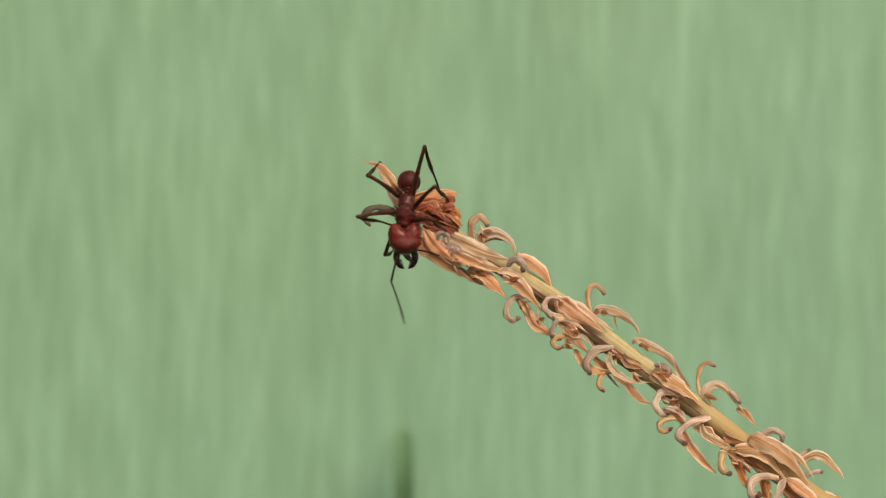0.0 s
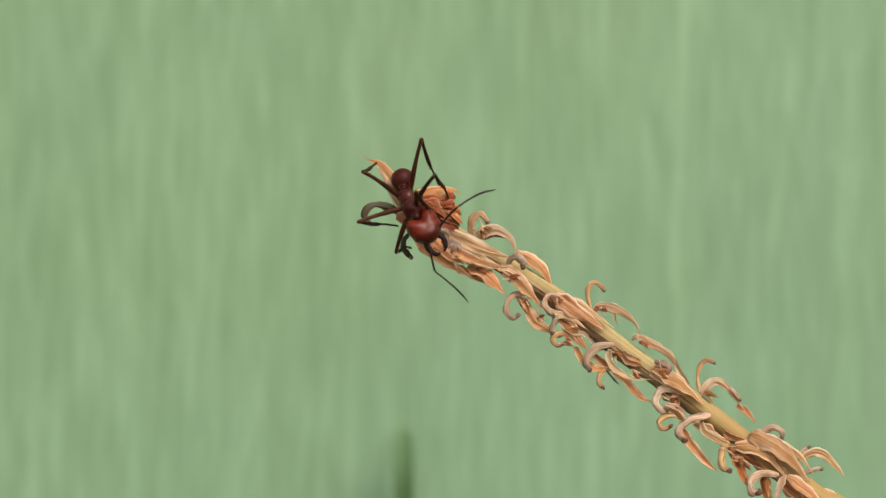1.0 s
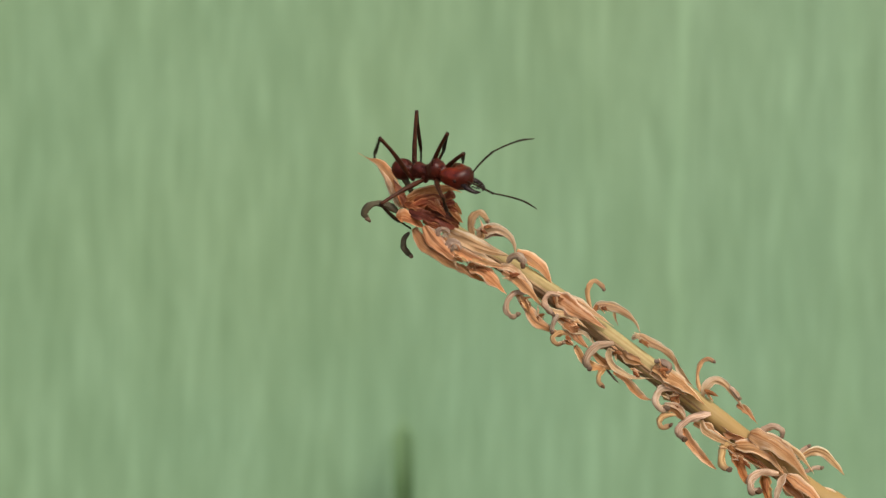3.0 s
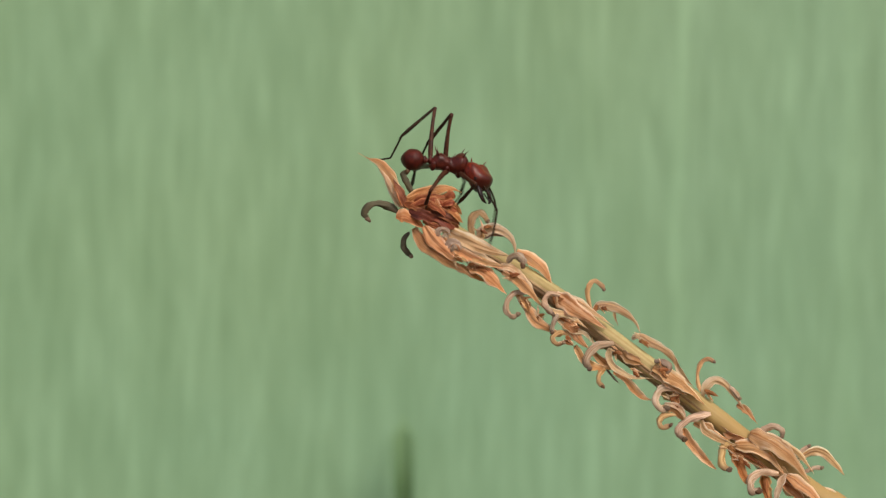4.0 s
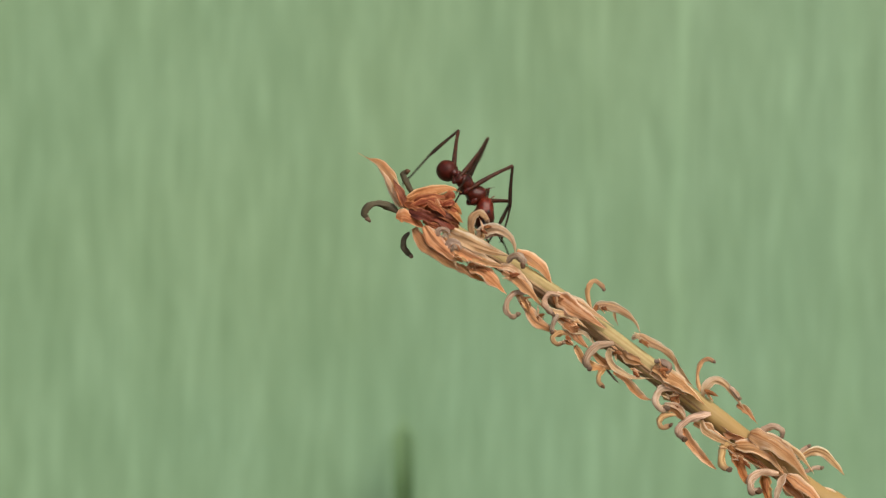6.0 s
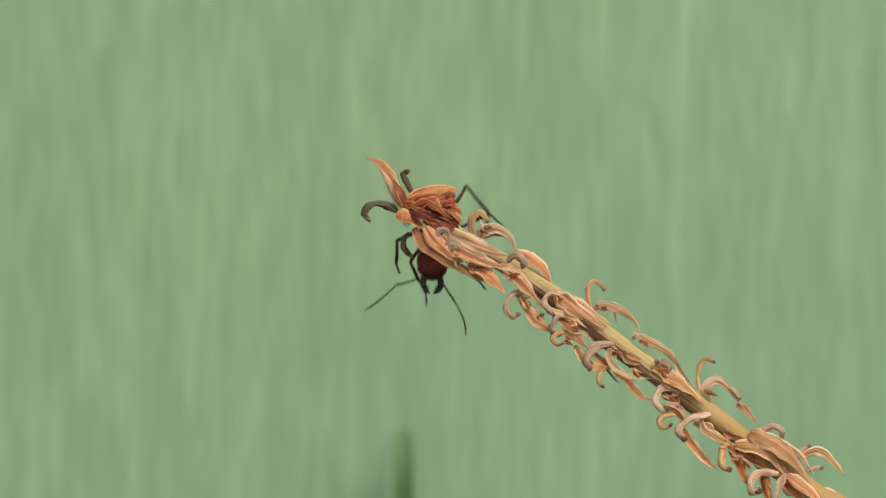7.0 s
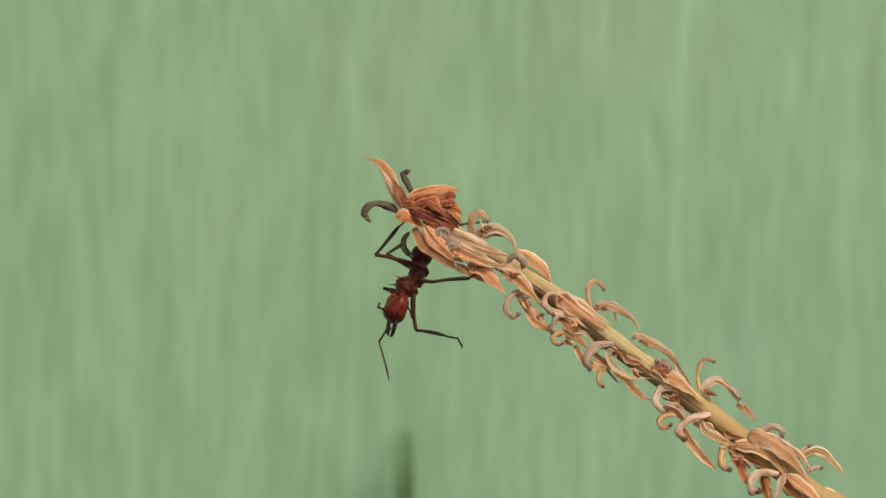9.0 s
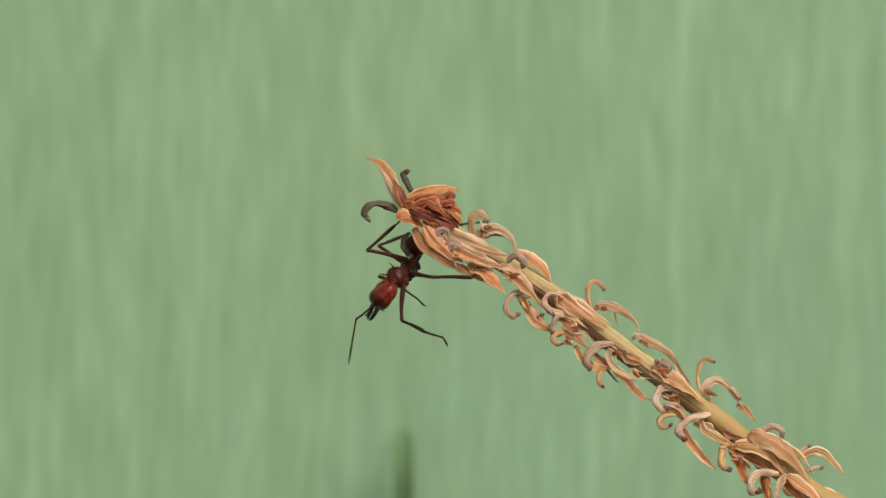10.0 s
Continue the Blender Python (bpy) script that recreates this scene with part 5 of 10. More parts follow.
    walk(ant_part["tibia_LF"], [
        (0, mm(2.81, 2.43, 1.69, 0.0, 55.3, 156.8)), (0.2, mm(2.79, 2.26, 1.84, 2.3, 57.6, 156.7)), (0.5, mm(2.71, 1.80, 2.19, 9.6, 62.4, 156.7)), (0.7, mm(2.84, 1.55, 2.20, 14.0, 60.8, 156.8)),
        (1, mm(1.98, 0.10, 2.83, -20.2, 65.3, 109.2)), (1.2, mm(2.23, 0.29, 2.75, 2.3, 62.7, 128.8)), (1.5, mm(2.75, 0.54, 2.47, 10.9, 62.7, 129.7)), (1.7, mm(2.62, 0.45, 2.56, 25.0, 53.2, 140.5)),
        (2, mm(2.64, 0.79, 2.53, 21.8, 46.9, 128.7)), (2.2, mm(2.95, 0.64, 2.33, 26.0, 43.7, 127.9)), (2.5, mm(3.49, 0.16, 1.83, 36.9, 45.8, 131.9)), (2.7, mm(3.59, 0.25, 1.72, 39.0, 38.7, 128.2)),
        (3, mm(3.67, 0.06, 1.59, 37.7, 31.0, 124.2)), (3.25, mm(4.19, 1.60, -0.96, 35.1, 25.2, 122.8)), (3.37, mm(2.96, 2.74, -2.30, 33.3, 22.4, 120.6)), (3.5, mm(0.99, 2.99, -3.09, 31.6, 19.7, 118.6)),
        (3.8, mm(1.01, 3.28, -2.77, 29.0, 17.6, 110.0)), (4, mm(2.13, 3.63, -1.61, 14.0, 38.7, 83.2)), (4.07, mm(3.55, 2.59, 0.35, 18.1, 45.8, 97.3)), (4.13, mm(2.63, 1.27, 2.44, 25.4, 51.9, 114.1)),
        (4.2, mm(0.11, 0.74, 2.97, 36.4, 56.1, 134.3)), (4.3, mm(1.51, 2.42, 2.37, 12.1, 48.0, 113.0)), (4.4, mm(1.86, 3.71, 0.53, -3.9, 35.9, 100.3)), (4.5, mm(0.96, 3.91, -1.55, -14.9, 21.9, 93.1)),
        (4.7, mm(1.10, 3.87, -1.62, -16.7, 22.5, 88.8)), (5, mm(1.35, 3.77, -1.83, -20.2, 25.2, 80.3)), (5.1, mm(1.50, 3.64, -2.06, -13.7, 30.0, 73.0)), (5.2, mm(1.61, 3.49, -2.31, -7.7, 35.5, 66.0)),
        (5.5, mm(1.23, 3.05, -3.00, -9.8, 34.9, 55.6)), (5.6, mm(3.24, 2.89, -1.57, -16.0, 42.9, 38.5)), (5.7, mm(4.21, 1.38, 0.13, -26.1, 48.9, 17.9)), (6, mm(2.12, 2.23, 2.29, -49.9, 57.7, -30.3)),
        (6.25, mm(1.18, 2.87, 2.09, -49.2, 63.4, -48.2)), (6.5, mm(1.85, 2.72, 2.04, -38.5, 69.3, -67.1)), (6.8, mm(2.91, 1.94, 1.96, -87.5, 81.7, -138.0)), (6.87, mm(2.65, 1.91, 2.17, -15.9, 82.1, -64.9)),
        (6.9, mm(2.37, 1.89, 2.35, 14.5, 74.6, -33.0)), (6.93, mm(2.09, 1.72, 2.56, 26.3, 48.7, -23.8)), (7, mm(1.78, 1.54, 2.74, 30.3, 22.5, -22.7)), (7.03, mm(3.10, 0.68, 2.21, 36.8, 36.3, -18.6)),
        (7.07, mm(3.93, -0.23, 1.10, 46.5, 49.5, -11.1)), (7.1, mm(4.09, -1.00, -0.37, 63.2, 61.2, 3.6)), (7.13, mm(4.29, -0.19, -1.19, -36.2, 68.2, -82.5)), (7.17, mm(4.14, 0.75, -1.87, -77.4, 37.2, -109.3)),
        (7.2, mm(3.66, 1.70, -2.34, -96.0, 2.9, -108.4)), (7.3, mm(4.06, 0.84, -2.02, -89.4, 26.6, -113.1)), (7.5, mm(3.76, 1.57, -2.27, -122.1, 45.4, -140.6)), (7.7, mm(3.64, 1.81, -2.29, -103.1, 38.0, -108.2)),
        (8, mm(3.46, 2.36, -2.04, -101.7, 40.6, -104.0)), (8.2, mm(2.98, 2.52, -2.53, -111.3, 43.8, -111.7)), (8.33, mm(3.66, 2.24, -1.81, -113.6, 51.0, -109.3)), (8.5, mm(4.11, 1.79, -1.00, -115.8, 58.2, -107.0)),
        (8.7, mm(4.17, 0.23, -1.78, -125.4, 60.1, -125.7)), (9, mm(3.18, -0.87, -2.91, -165.0, 57.6, -172.7)), (9.2, mm(3.07, -0.78, -3.06, -176.9, 57.8, 174.6)), (9.5, mm(4.29, 0.33, -1.43, -128.2, 72.1, -127.4)),
        (9.7, mm(3.24, -1.15, -2.66, 94.7, 60.5, 82.8)), (10, mm(2.89, -1.35, -2.86, 99.5, 58.2, 80.6))])
    walk(ant_part["tarsus_LF"], [
        (0, mm(1.50, 2.99, -0.36, 0.0, 51.9, 158.7)), (0.2, mm(1.56, 2.79, -0.28, 3.7, 53.9, 160.3)), (0.5, mm(1.65, 2.26, -0.03, 11.7, 58.2, 161.3)), (0.7, mm(1.72, 2.03, 0.02, 8.4, 59.0, 152.4)),
        (1, mm(1.64, 1.09, 0.56, -6.5, 55.9, 126.8)), (1.2, mm(1.51, 1.19, 0.53, 3.0, 54.5, 132.8)), (1.5, mm(2.02, 1.42, 0.25, 25.2, 38.7, 151.9)), (1.7, mm(1.46, 1.40, 0.56, 19.6, 41.8, 136.9)),
        (2, mm(1.57, 2.12, 0.70, 23.2, 44.5, 133.4)), (2.2, mm(1.84, 2.07, 0.60, 28.2, 42.7, 133.9)), (2.5, mm(2.32, 1.46, 0.04, 33.6, 33.1, 129.7)), (2.7, mm(2.38, 1.78, 0.16, 35.6, 31.0, 126.9)),
        (3, mm(2.46, 1.83, 0.30, 33.5, 32.1, 122.5)), (3.25, mm(2.96, 3.50, -2.02, 30.4, 26.6, 118.9)), (3.37, mm(1.78, 4.73, -3.26, 28.6, 23.9, 116.2)), (3.5, mm(-0.14, 5.06, -3.93, 27.0, 21.0, 113.7)),
        (3.8, mm(0.19, 5.52, -3.53, 24.6, 18.8, 104.4)), (4, mm(2.36, 5.56, -3.17, 13.8, 27.7, 90.3)), (4.07, mm(3.33, 4.31, -1.45, 11.9, 35.8, 93.6)), (4.13, mm(2.00, 2.68, 0.47, 10.4, 43.9, 96.8)),
        (4.2, mm(-0.87, 1.74, 0.90, 9.3, 52.1, 100.3)), (4.3, mm(0.86, 3.97, 0.52, 0.7, 40.1, 95.5)), (4.4, mm(1.50, 5.71, -0.93, -5.6, 27.7, 93.5)), (4.5, mm(0.84, 6.22, -2.48, -10.9, 15.2, 93.0)),
        (4.7, mm(1.14, 6.18, -2.58, -12.6, 14.8, 87.3)), (5, mm(1.73, 6.00, -2.89, -14.8, 18.5, 79.8)), (5.1, mm(2.13, 5.71, -3.31, -10.6, 39.0, 62.3)), (5.2, mm(2.43, 5.35, -3.76, -16.5, 59.6, 38.3)),
        (5.5, mm(2.38, 4.74, -4.43, -7.7, 48.1, 41.3)), (5.6, mm(4.67, 4.03, -3.27, -11.8, 49.8, 29.9)), (5.7, mm(5.78, 1.88, -1.76, -16.6, 51.0, 18.0)), (6, mm(3.27, 1.56, 0.18, -42.5, 74.7, -41.5)),
        (6.25, mm(1.93, 2.03, -0.14, -65.2, 68.6, -80.5)), (6.5, mm(2.19, 1.91, -0.30, -71.2, 64.1, -114.6)), (6.8, mm(2.64, 1.70, -0.51, -99.3, 51.9, -159.0)), (6.87, mm(2.79, 1.60, -0.31, -110.7, 86.8, -167.7)),
        (6.9, mm(2.92, 1.53, -0.06, 79.9, 58.1, 25.7)), (6.93, mm(3.60, 1.05, 0.69, 50.8, 35.1, -12.5)), (7, mm(3.91, 0.65, 1.78, 43.6, 5.7, -31.5)), (7.03, mm(5.01, 0.04, 0.73, 78.2, -26.2, -31.7)),
        (7.07, mm(5.52, -0.54, -0.80, 130.7, -49.8, -59.7)), (7.1, mm(5.29, -0.92, -2.56, -161.6, -41.6, -104.7)), (7.13, mm(4.41, -1.11, -3.51, -159.7, -19.7, -106.0)), (7.17, mm(3.48, -1.13, -3.38, -158.4, 2.2, -106.6)),
        (7.2, mm(2.87, -0.67, -2.47, -157.2, 24.1, -106.6)), (7.3, mm(3.18, -1.21, -3.14, -149.8, 13.4, -111.9)), (7.5, mm(2.40, 0.46, -4.05, -168.6, 39.9, -133.5)), (7.7, mm(3.03, -0.06, -3.83, -149.7, 73.6, -114.7)),
        (8, mm(3.01, 0.52, -3.66, -122.4, 37.3, -92.7)), (8.2, mm(2.32, 0.84, -4.26, -127.6, 8.9, -105.9)), (8.33, mm(3.14, 0.75, -3.75, -124.2, 33.3, -96.4)), (8.5, mm(3.72, 0.54, -3.13, -112.1, 56.4, -79.4)),
        (8.7, mm(3.45, -0.78, -3.95, -126.3, 50.9, -102.1)), (9, mm(1.86, -1.04, -5.02, 179.0, 57.4, -166.8)), (9.2, mm(1.75, -0.65, -5.17, -171.6, 44.3, -153.8)), (9.5, mm(3.82, -0.28, -3.81, -141.7, 56.7, -107.4)),
        (9.7, mm(3.40, 0.07, -4.83, 177.8, 62.0, -157.7)), (10, mm(3.10, -0.05, -4.99, 135.9, 61.9, 146.4))])
    walk(ant_part["foot_LF"], [
        (0, mm(0.58, 3.35, -1.62, 0.0, 52.0, 158.9)), (0.2, mm(0.68, 3.11, -1.57, 3.7, 53.9, 160.5)), (0.5, mm(0.85, 2.53, -1.39, 11.7, 58.2, 161.5)), (0.7, mm(0.99, 2.41, -1.35, 8.4, 59.0, 152.6)),
        (1, mm(1.10, 1.80, -0.76, -8.2, 55.7, 124.9)), (1.2, mm(0.88, 1.87, -0.77, 1.4, 54.7, 131.1)), (1.5, mm(0.92, 2.01, -0.75, 25.6, 37.6, 152.5)), (1.7, mm(0.59, 2.21, -0.51, 19.3, 41.3, 136.1)),
        (2, mm(0.79, 2.95, -0.42, 23.5, 44.5, 133.5)), (2.2, mm(1.03, 2.92, -0.48, 28.5, 42.8, 134.0)), (2.5, mm(1.46, 2.49, -0.84, 33.5, 31.9, 129.1)), (2.7, mm(1.56, 2.88, -0.67, 35.7, 30.5, 126.7)),
        (3, mm(1.73, 2.97, -0.55, 33.8, 32.1, 122.7)), (3.25, mm(2.27, 4.76, -2.74, 30.6, 26.6, 119.1)), (3.37, mm(1.14, 6.04, -3.90, 28.8, 23.8, 116.3)), (3.5, mm(-0.74, 6.43, -4.51, 27.2, 21.0, 113.7)),
        (3.8, mm(-0.18, 6.98, -4.04, 24.7, 18.8, 104.4)), (4, mm(2.35, 6.98, -3.92, 14.0, 27.7, 90.4)), (4.07, mm(3.25, 5.61, -2.38, 6.6, 29.1, 81.8)), (4.13, mm(1.87, 3.82, -0.64, -1.1, 29.4, 73.0)),
        (4.2, mm(-1.04, 2.70, -0.37, -8.7, 28.8, 64.3)), (4.3, mm(0.74, 5.18, -0.51, -7.2, 24.4, 74.2)), (4.4, mm(1.41, 7.12, -1.67, -6.6, 19.8, 83.8)), (4.5, mm(0.76, 7.76, -2.90, -6.8, 15.2, 93.0)),
        (4.7, mm(1.22, 7.73, -2.99, -8.5, 14.8, 87.3)), (5, mm(1.99, 7.50, -3.40, -10.7, 18.5, 79.8)), (5.1, mm(2.71, 6.81, -4.32, -8.0, 43.8, 51.3)), (5.2, mm(3.07, 5.85, -5.14, -32.5, 65.3, 1.1)),
        (5.5, mm(3.19, 5.45, -5.62, -71.2, 50.9, -51.2)), (5.6, mm(5.57, 4.55, -4.50, -71.4, 51.8, -58.5)), (5.7, mm(6.73, 2.19, -3.00, -71.7, 52.7, -66.0)), (6, mm(3.59, 1.28, -1.37, -46.3, 74.7, -41.8)),
        (6.25, mm(2.02, 1.46, -1.63, -68.5, 68.6, -80.5)), (6.5, mm(1.90, 1.27, -1.74, -74.3, 64.1, -114.6)), (6.8, mm(1.72, 1.34, -1.77, -102.1, 51.9, -159.0)), (6.87, mm(2.71, 1.59, -1.90, -119.8, 87.0, -174.3)),
        (6.9, mm(3.69, 1.90, -1.42, 78.5, 57.6, 26.4)), (6.93, mm(4.87, 0.77, -0.23, 74.5, 17.2, 4.5)), (7, mm(5.27, -0.18, 1.62, 85.5, -21.8, -15.1)), (7.03, mm(6.23, -0.71, 1.44, 98.8, -24.8, -27.8)),
        (7.07, mm(6.04, -1.43, 0.42, 112.6, -25.0, -41.0)), (7.1, mm(4.99, -2.08, -1.49, 126.0, -22.4, -53.7)), (7.13, mm(3.99, -2.56, -2.97, 121.7, 0.9, -51.0)), (7.17, mm(3.02, -2.66, -3.44, 118.2, 24.3, -49.8)),
        (7.2, mm(2.45, -2.07, -3.12, 114.1, 47.7, -50.4)), (7.3, mm(2.61, -2.66, -3.51, 108.8, 42.1, -78.2)), (7.5, mm(1.55, -0.43, -5.08, 96.2, 31.8, -94.0)), (7.7, mm(2.84, -0.47, -5.37, 101.2, 41.5, -90.8)),
        (8, mm(2.95, -0.75, -4.63, 170.7, 41.7, -26.6)), (8.2, mm(1.88, -0.68, -4.51, 134.0, 24.8, -90.6)), (8.33, mm(2.99, -0.58, -4.63, 160.1, 39.3, -53.0)), (8.5, mm(3.89, -0.33, -4.46, -167.0, 35.5, -9.1)),
        (8.7, mm(3.24, -1.76, -5.19, -167.8, 50.0, -28.0)), (9, mm(1.02, -1.23, -6.36, -154.7, 64.8, -22.8)), (9.2, mm(0.72, -1.16, -6.29, -152.8, 70.2, -20.2)), (9.5, mm(3.56, -1.12, -5.15, -155.9, 57.0, -23.5)),
        (9.7, mm(2.70, -0.21, -6.24, -155.9, 60.4, -28.4)), (10, mm(2.48, 0.37, -6.40, 150.8, 67.7, -94.6))])
    walk(ant_part["femur_LM"], [
        (0, mm(-0.40, 0.45, -0.60, -0.0, -61.1, 57.7)), (0.2, mm(-0.40, 0.45, -0.60, -2.2, -61.9, 57.3)), (0.5, mm(-0.40, 0.45, -0.60, -9.8, -60.2, 57.3)), (0.7, mm(-0.40, 0.45, -0.60, -5.7, -61.7, 48.9)),
        (1, mm(-0.40, 0.45, -0.60, -0.0, -60.4, 38.2)), (1.2, mm(-0.40, 0.45, -0.60, 2.2, -58.1, 33.0)), (1.5, mm(-0.40, 0.45, -0.60, 1.7, -55.0, 29.3)), (1.7, mm(-0.40, 0.45, -0.60, -0.7, -52.1, 29.2)),
        (2, mm(-0.40, 0.45, -0.60, -1.7, -46.4, 26.1)), (2.2, mm(-0.40, 0.45, -0.60, 1.5, -43.4, 17.3)), (2.5, mm(-0.40, 0.45, -0.60, -1.5, -47.1, 12.1)), (2.7, mm(-0.40, 0.45, -0.60, 3.2, -43.9, -1.0)),
        (3, mm(-0.40, 0.45, -0.60, 5.2, -54.4, -8.1)), (3.25, mm(-0.40, 0.45, -0.60, 6.3, -71.3, -11.5)), (3.5, mm(-0.40, 0.45, -0.60, -4.1, -86.9, -6.3)), (3.8, mm(-0.40, 0.45, -0.60, -169.9, -85.1, 148.5)),
        (4, mm(-0.40, 0.45, -0.60, -168.0, -85.2, 136.2)), (4.2, mm(-0.40, 0.45, -0.60, 179.9, -82.7, 152.0)), (4.33, mm(-0.40, 0.45, -0.60, -159.1, -85.2, 134.3)), (4.5, mm(-0.40, 0.45, -0.60, -115.3, -86.4, 93.9)),
        (4.7, mm(-0.40, 0.45, -0.60, 169.8, -71.7, 168.5)), (5, mm(-0.40, 0.45, -0.60, -119.1, -48.0, 91.2)), (5.2, mm(-0.40, 0.45, -0.60, -110.2, -35.2, 73.9)), (5.33, mm(-0.40, 0.45, -0.60, -104.9, -42.6, 61.7)),
        (5.5, mm(-0.40, 0.45, -0.60, -96.7, -48.8, 47.0)), (5.7, mm(-0.40, 0.45, -0.60, -107.1, -45.1, 46.3)), (5.87, mm(-0.40, 0.45, -0.60, -124.0, -63.2, 68.2)), (6, mm(-0.40, 0.45, -0.60, -174.8, -71.8, 123.8)),
        (6.25, mm(-0.40, 0.45, -0.60, 166.9, -65.9, 133.6)), (6.5, mm(-0.40, 0.45, -0.60, 178.8, -59.1, 92.2)), (6.8, mm(-0.40, 0.45, -0.60, -143.0, -44.6, 37.0)), (6.83, mm(-0.40, 0.45, -0.60, -140.0, -37.3, 34.6)),
        (6.87, mm(-0.40, 0.45, -0.60, -137.6, -30.0, 32.8)), (6.87, mm(-0.40, 0.45, -0.60, -135.7, -22.5, 31.5)), (6.9, mm(-0.40, 0.45, -0.60, -134.0, -15.1, 30.5)), (6.93, mm(-0.40, 0.45, -0.60, -139.0, -29.1, 38.5)),
        (6.93, mm(-0.40, 0.45, -0.60, -147.6, -42.1, 49.6)), (6.97, mm(-0.40, 0.45, -0.60, -162.3, -53.2, 66.7)), (7, mm(-0.40, 0.45, -0.60, 173.5, -59.8, 93.0)), (7.1, mm(-0.40, 0.45, -0.60, -89.4, -68.9, 1.3)),
        (7.13, mm(-0.40, 0.45, -0.60, -56.7, -65.2, -22.5)), (7.2, mm(-0.40, 0.45, -0.60, -34.1, -57.6, -36.0)), (7.27, mm(-0.40, 0.45, -0.60, -26.7, -53.9, -46.7)), (7.3, mm(-0.40, 0.45, -0.60, -21.0, -49.5, -55.6)),
        (7.37, mm(-0.40, 0.45, -0.60, -47.9, -23.9, -0.9)), (7.43, mm(-0.40, 0.45, -0.60, -44.9, 9.1, 36.7)), (7.5, mm(-0.40, 0.45, -0.60, -18.9, 31.7, 84.1)), (7.7, mm(-0.40, 0.45, -0.60, -10.9, 27.9, 84.4)),
        (8, mm(-0.40, 0.45, -0.60, 2.2, 20.2, 81.2)), (8.2, mm(-0.40, 0.45, -0.60, 6.8, 14.3, 81.5)), (8.5, mm(-0.40, 0.45, -0.60, 12.7, 5.3, 81.1)), (8.7, mm(-0.40, 0.45, -0.60, 30.9, 3.9, 67.9)),
        (9, mm(-0.40, 0.45, -0.60, 32.1, 9.0, 63.5)), (9.2, mm(-0.40, 0.45, -0.60, 34.9, 10.9, 66.1)), (9.5, mm(-0.40, 0.45, -0.60, 37.5, 10.7, 71.2)), (9.7, mm(-0.40, 0.45, -0.60, 39.2, 14.1, 67.5)),
        (10, mm(-0.40, 0.45, -0.60, 40.1, 18.4, 59.2))])
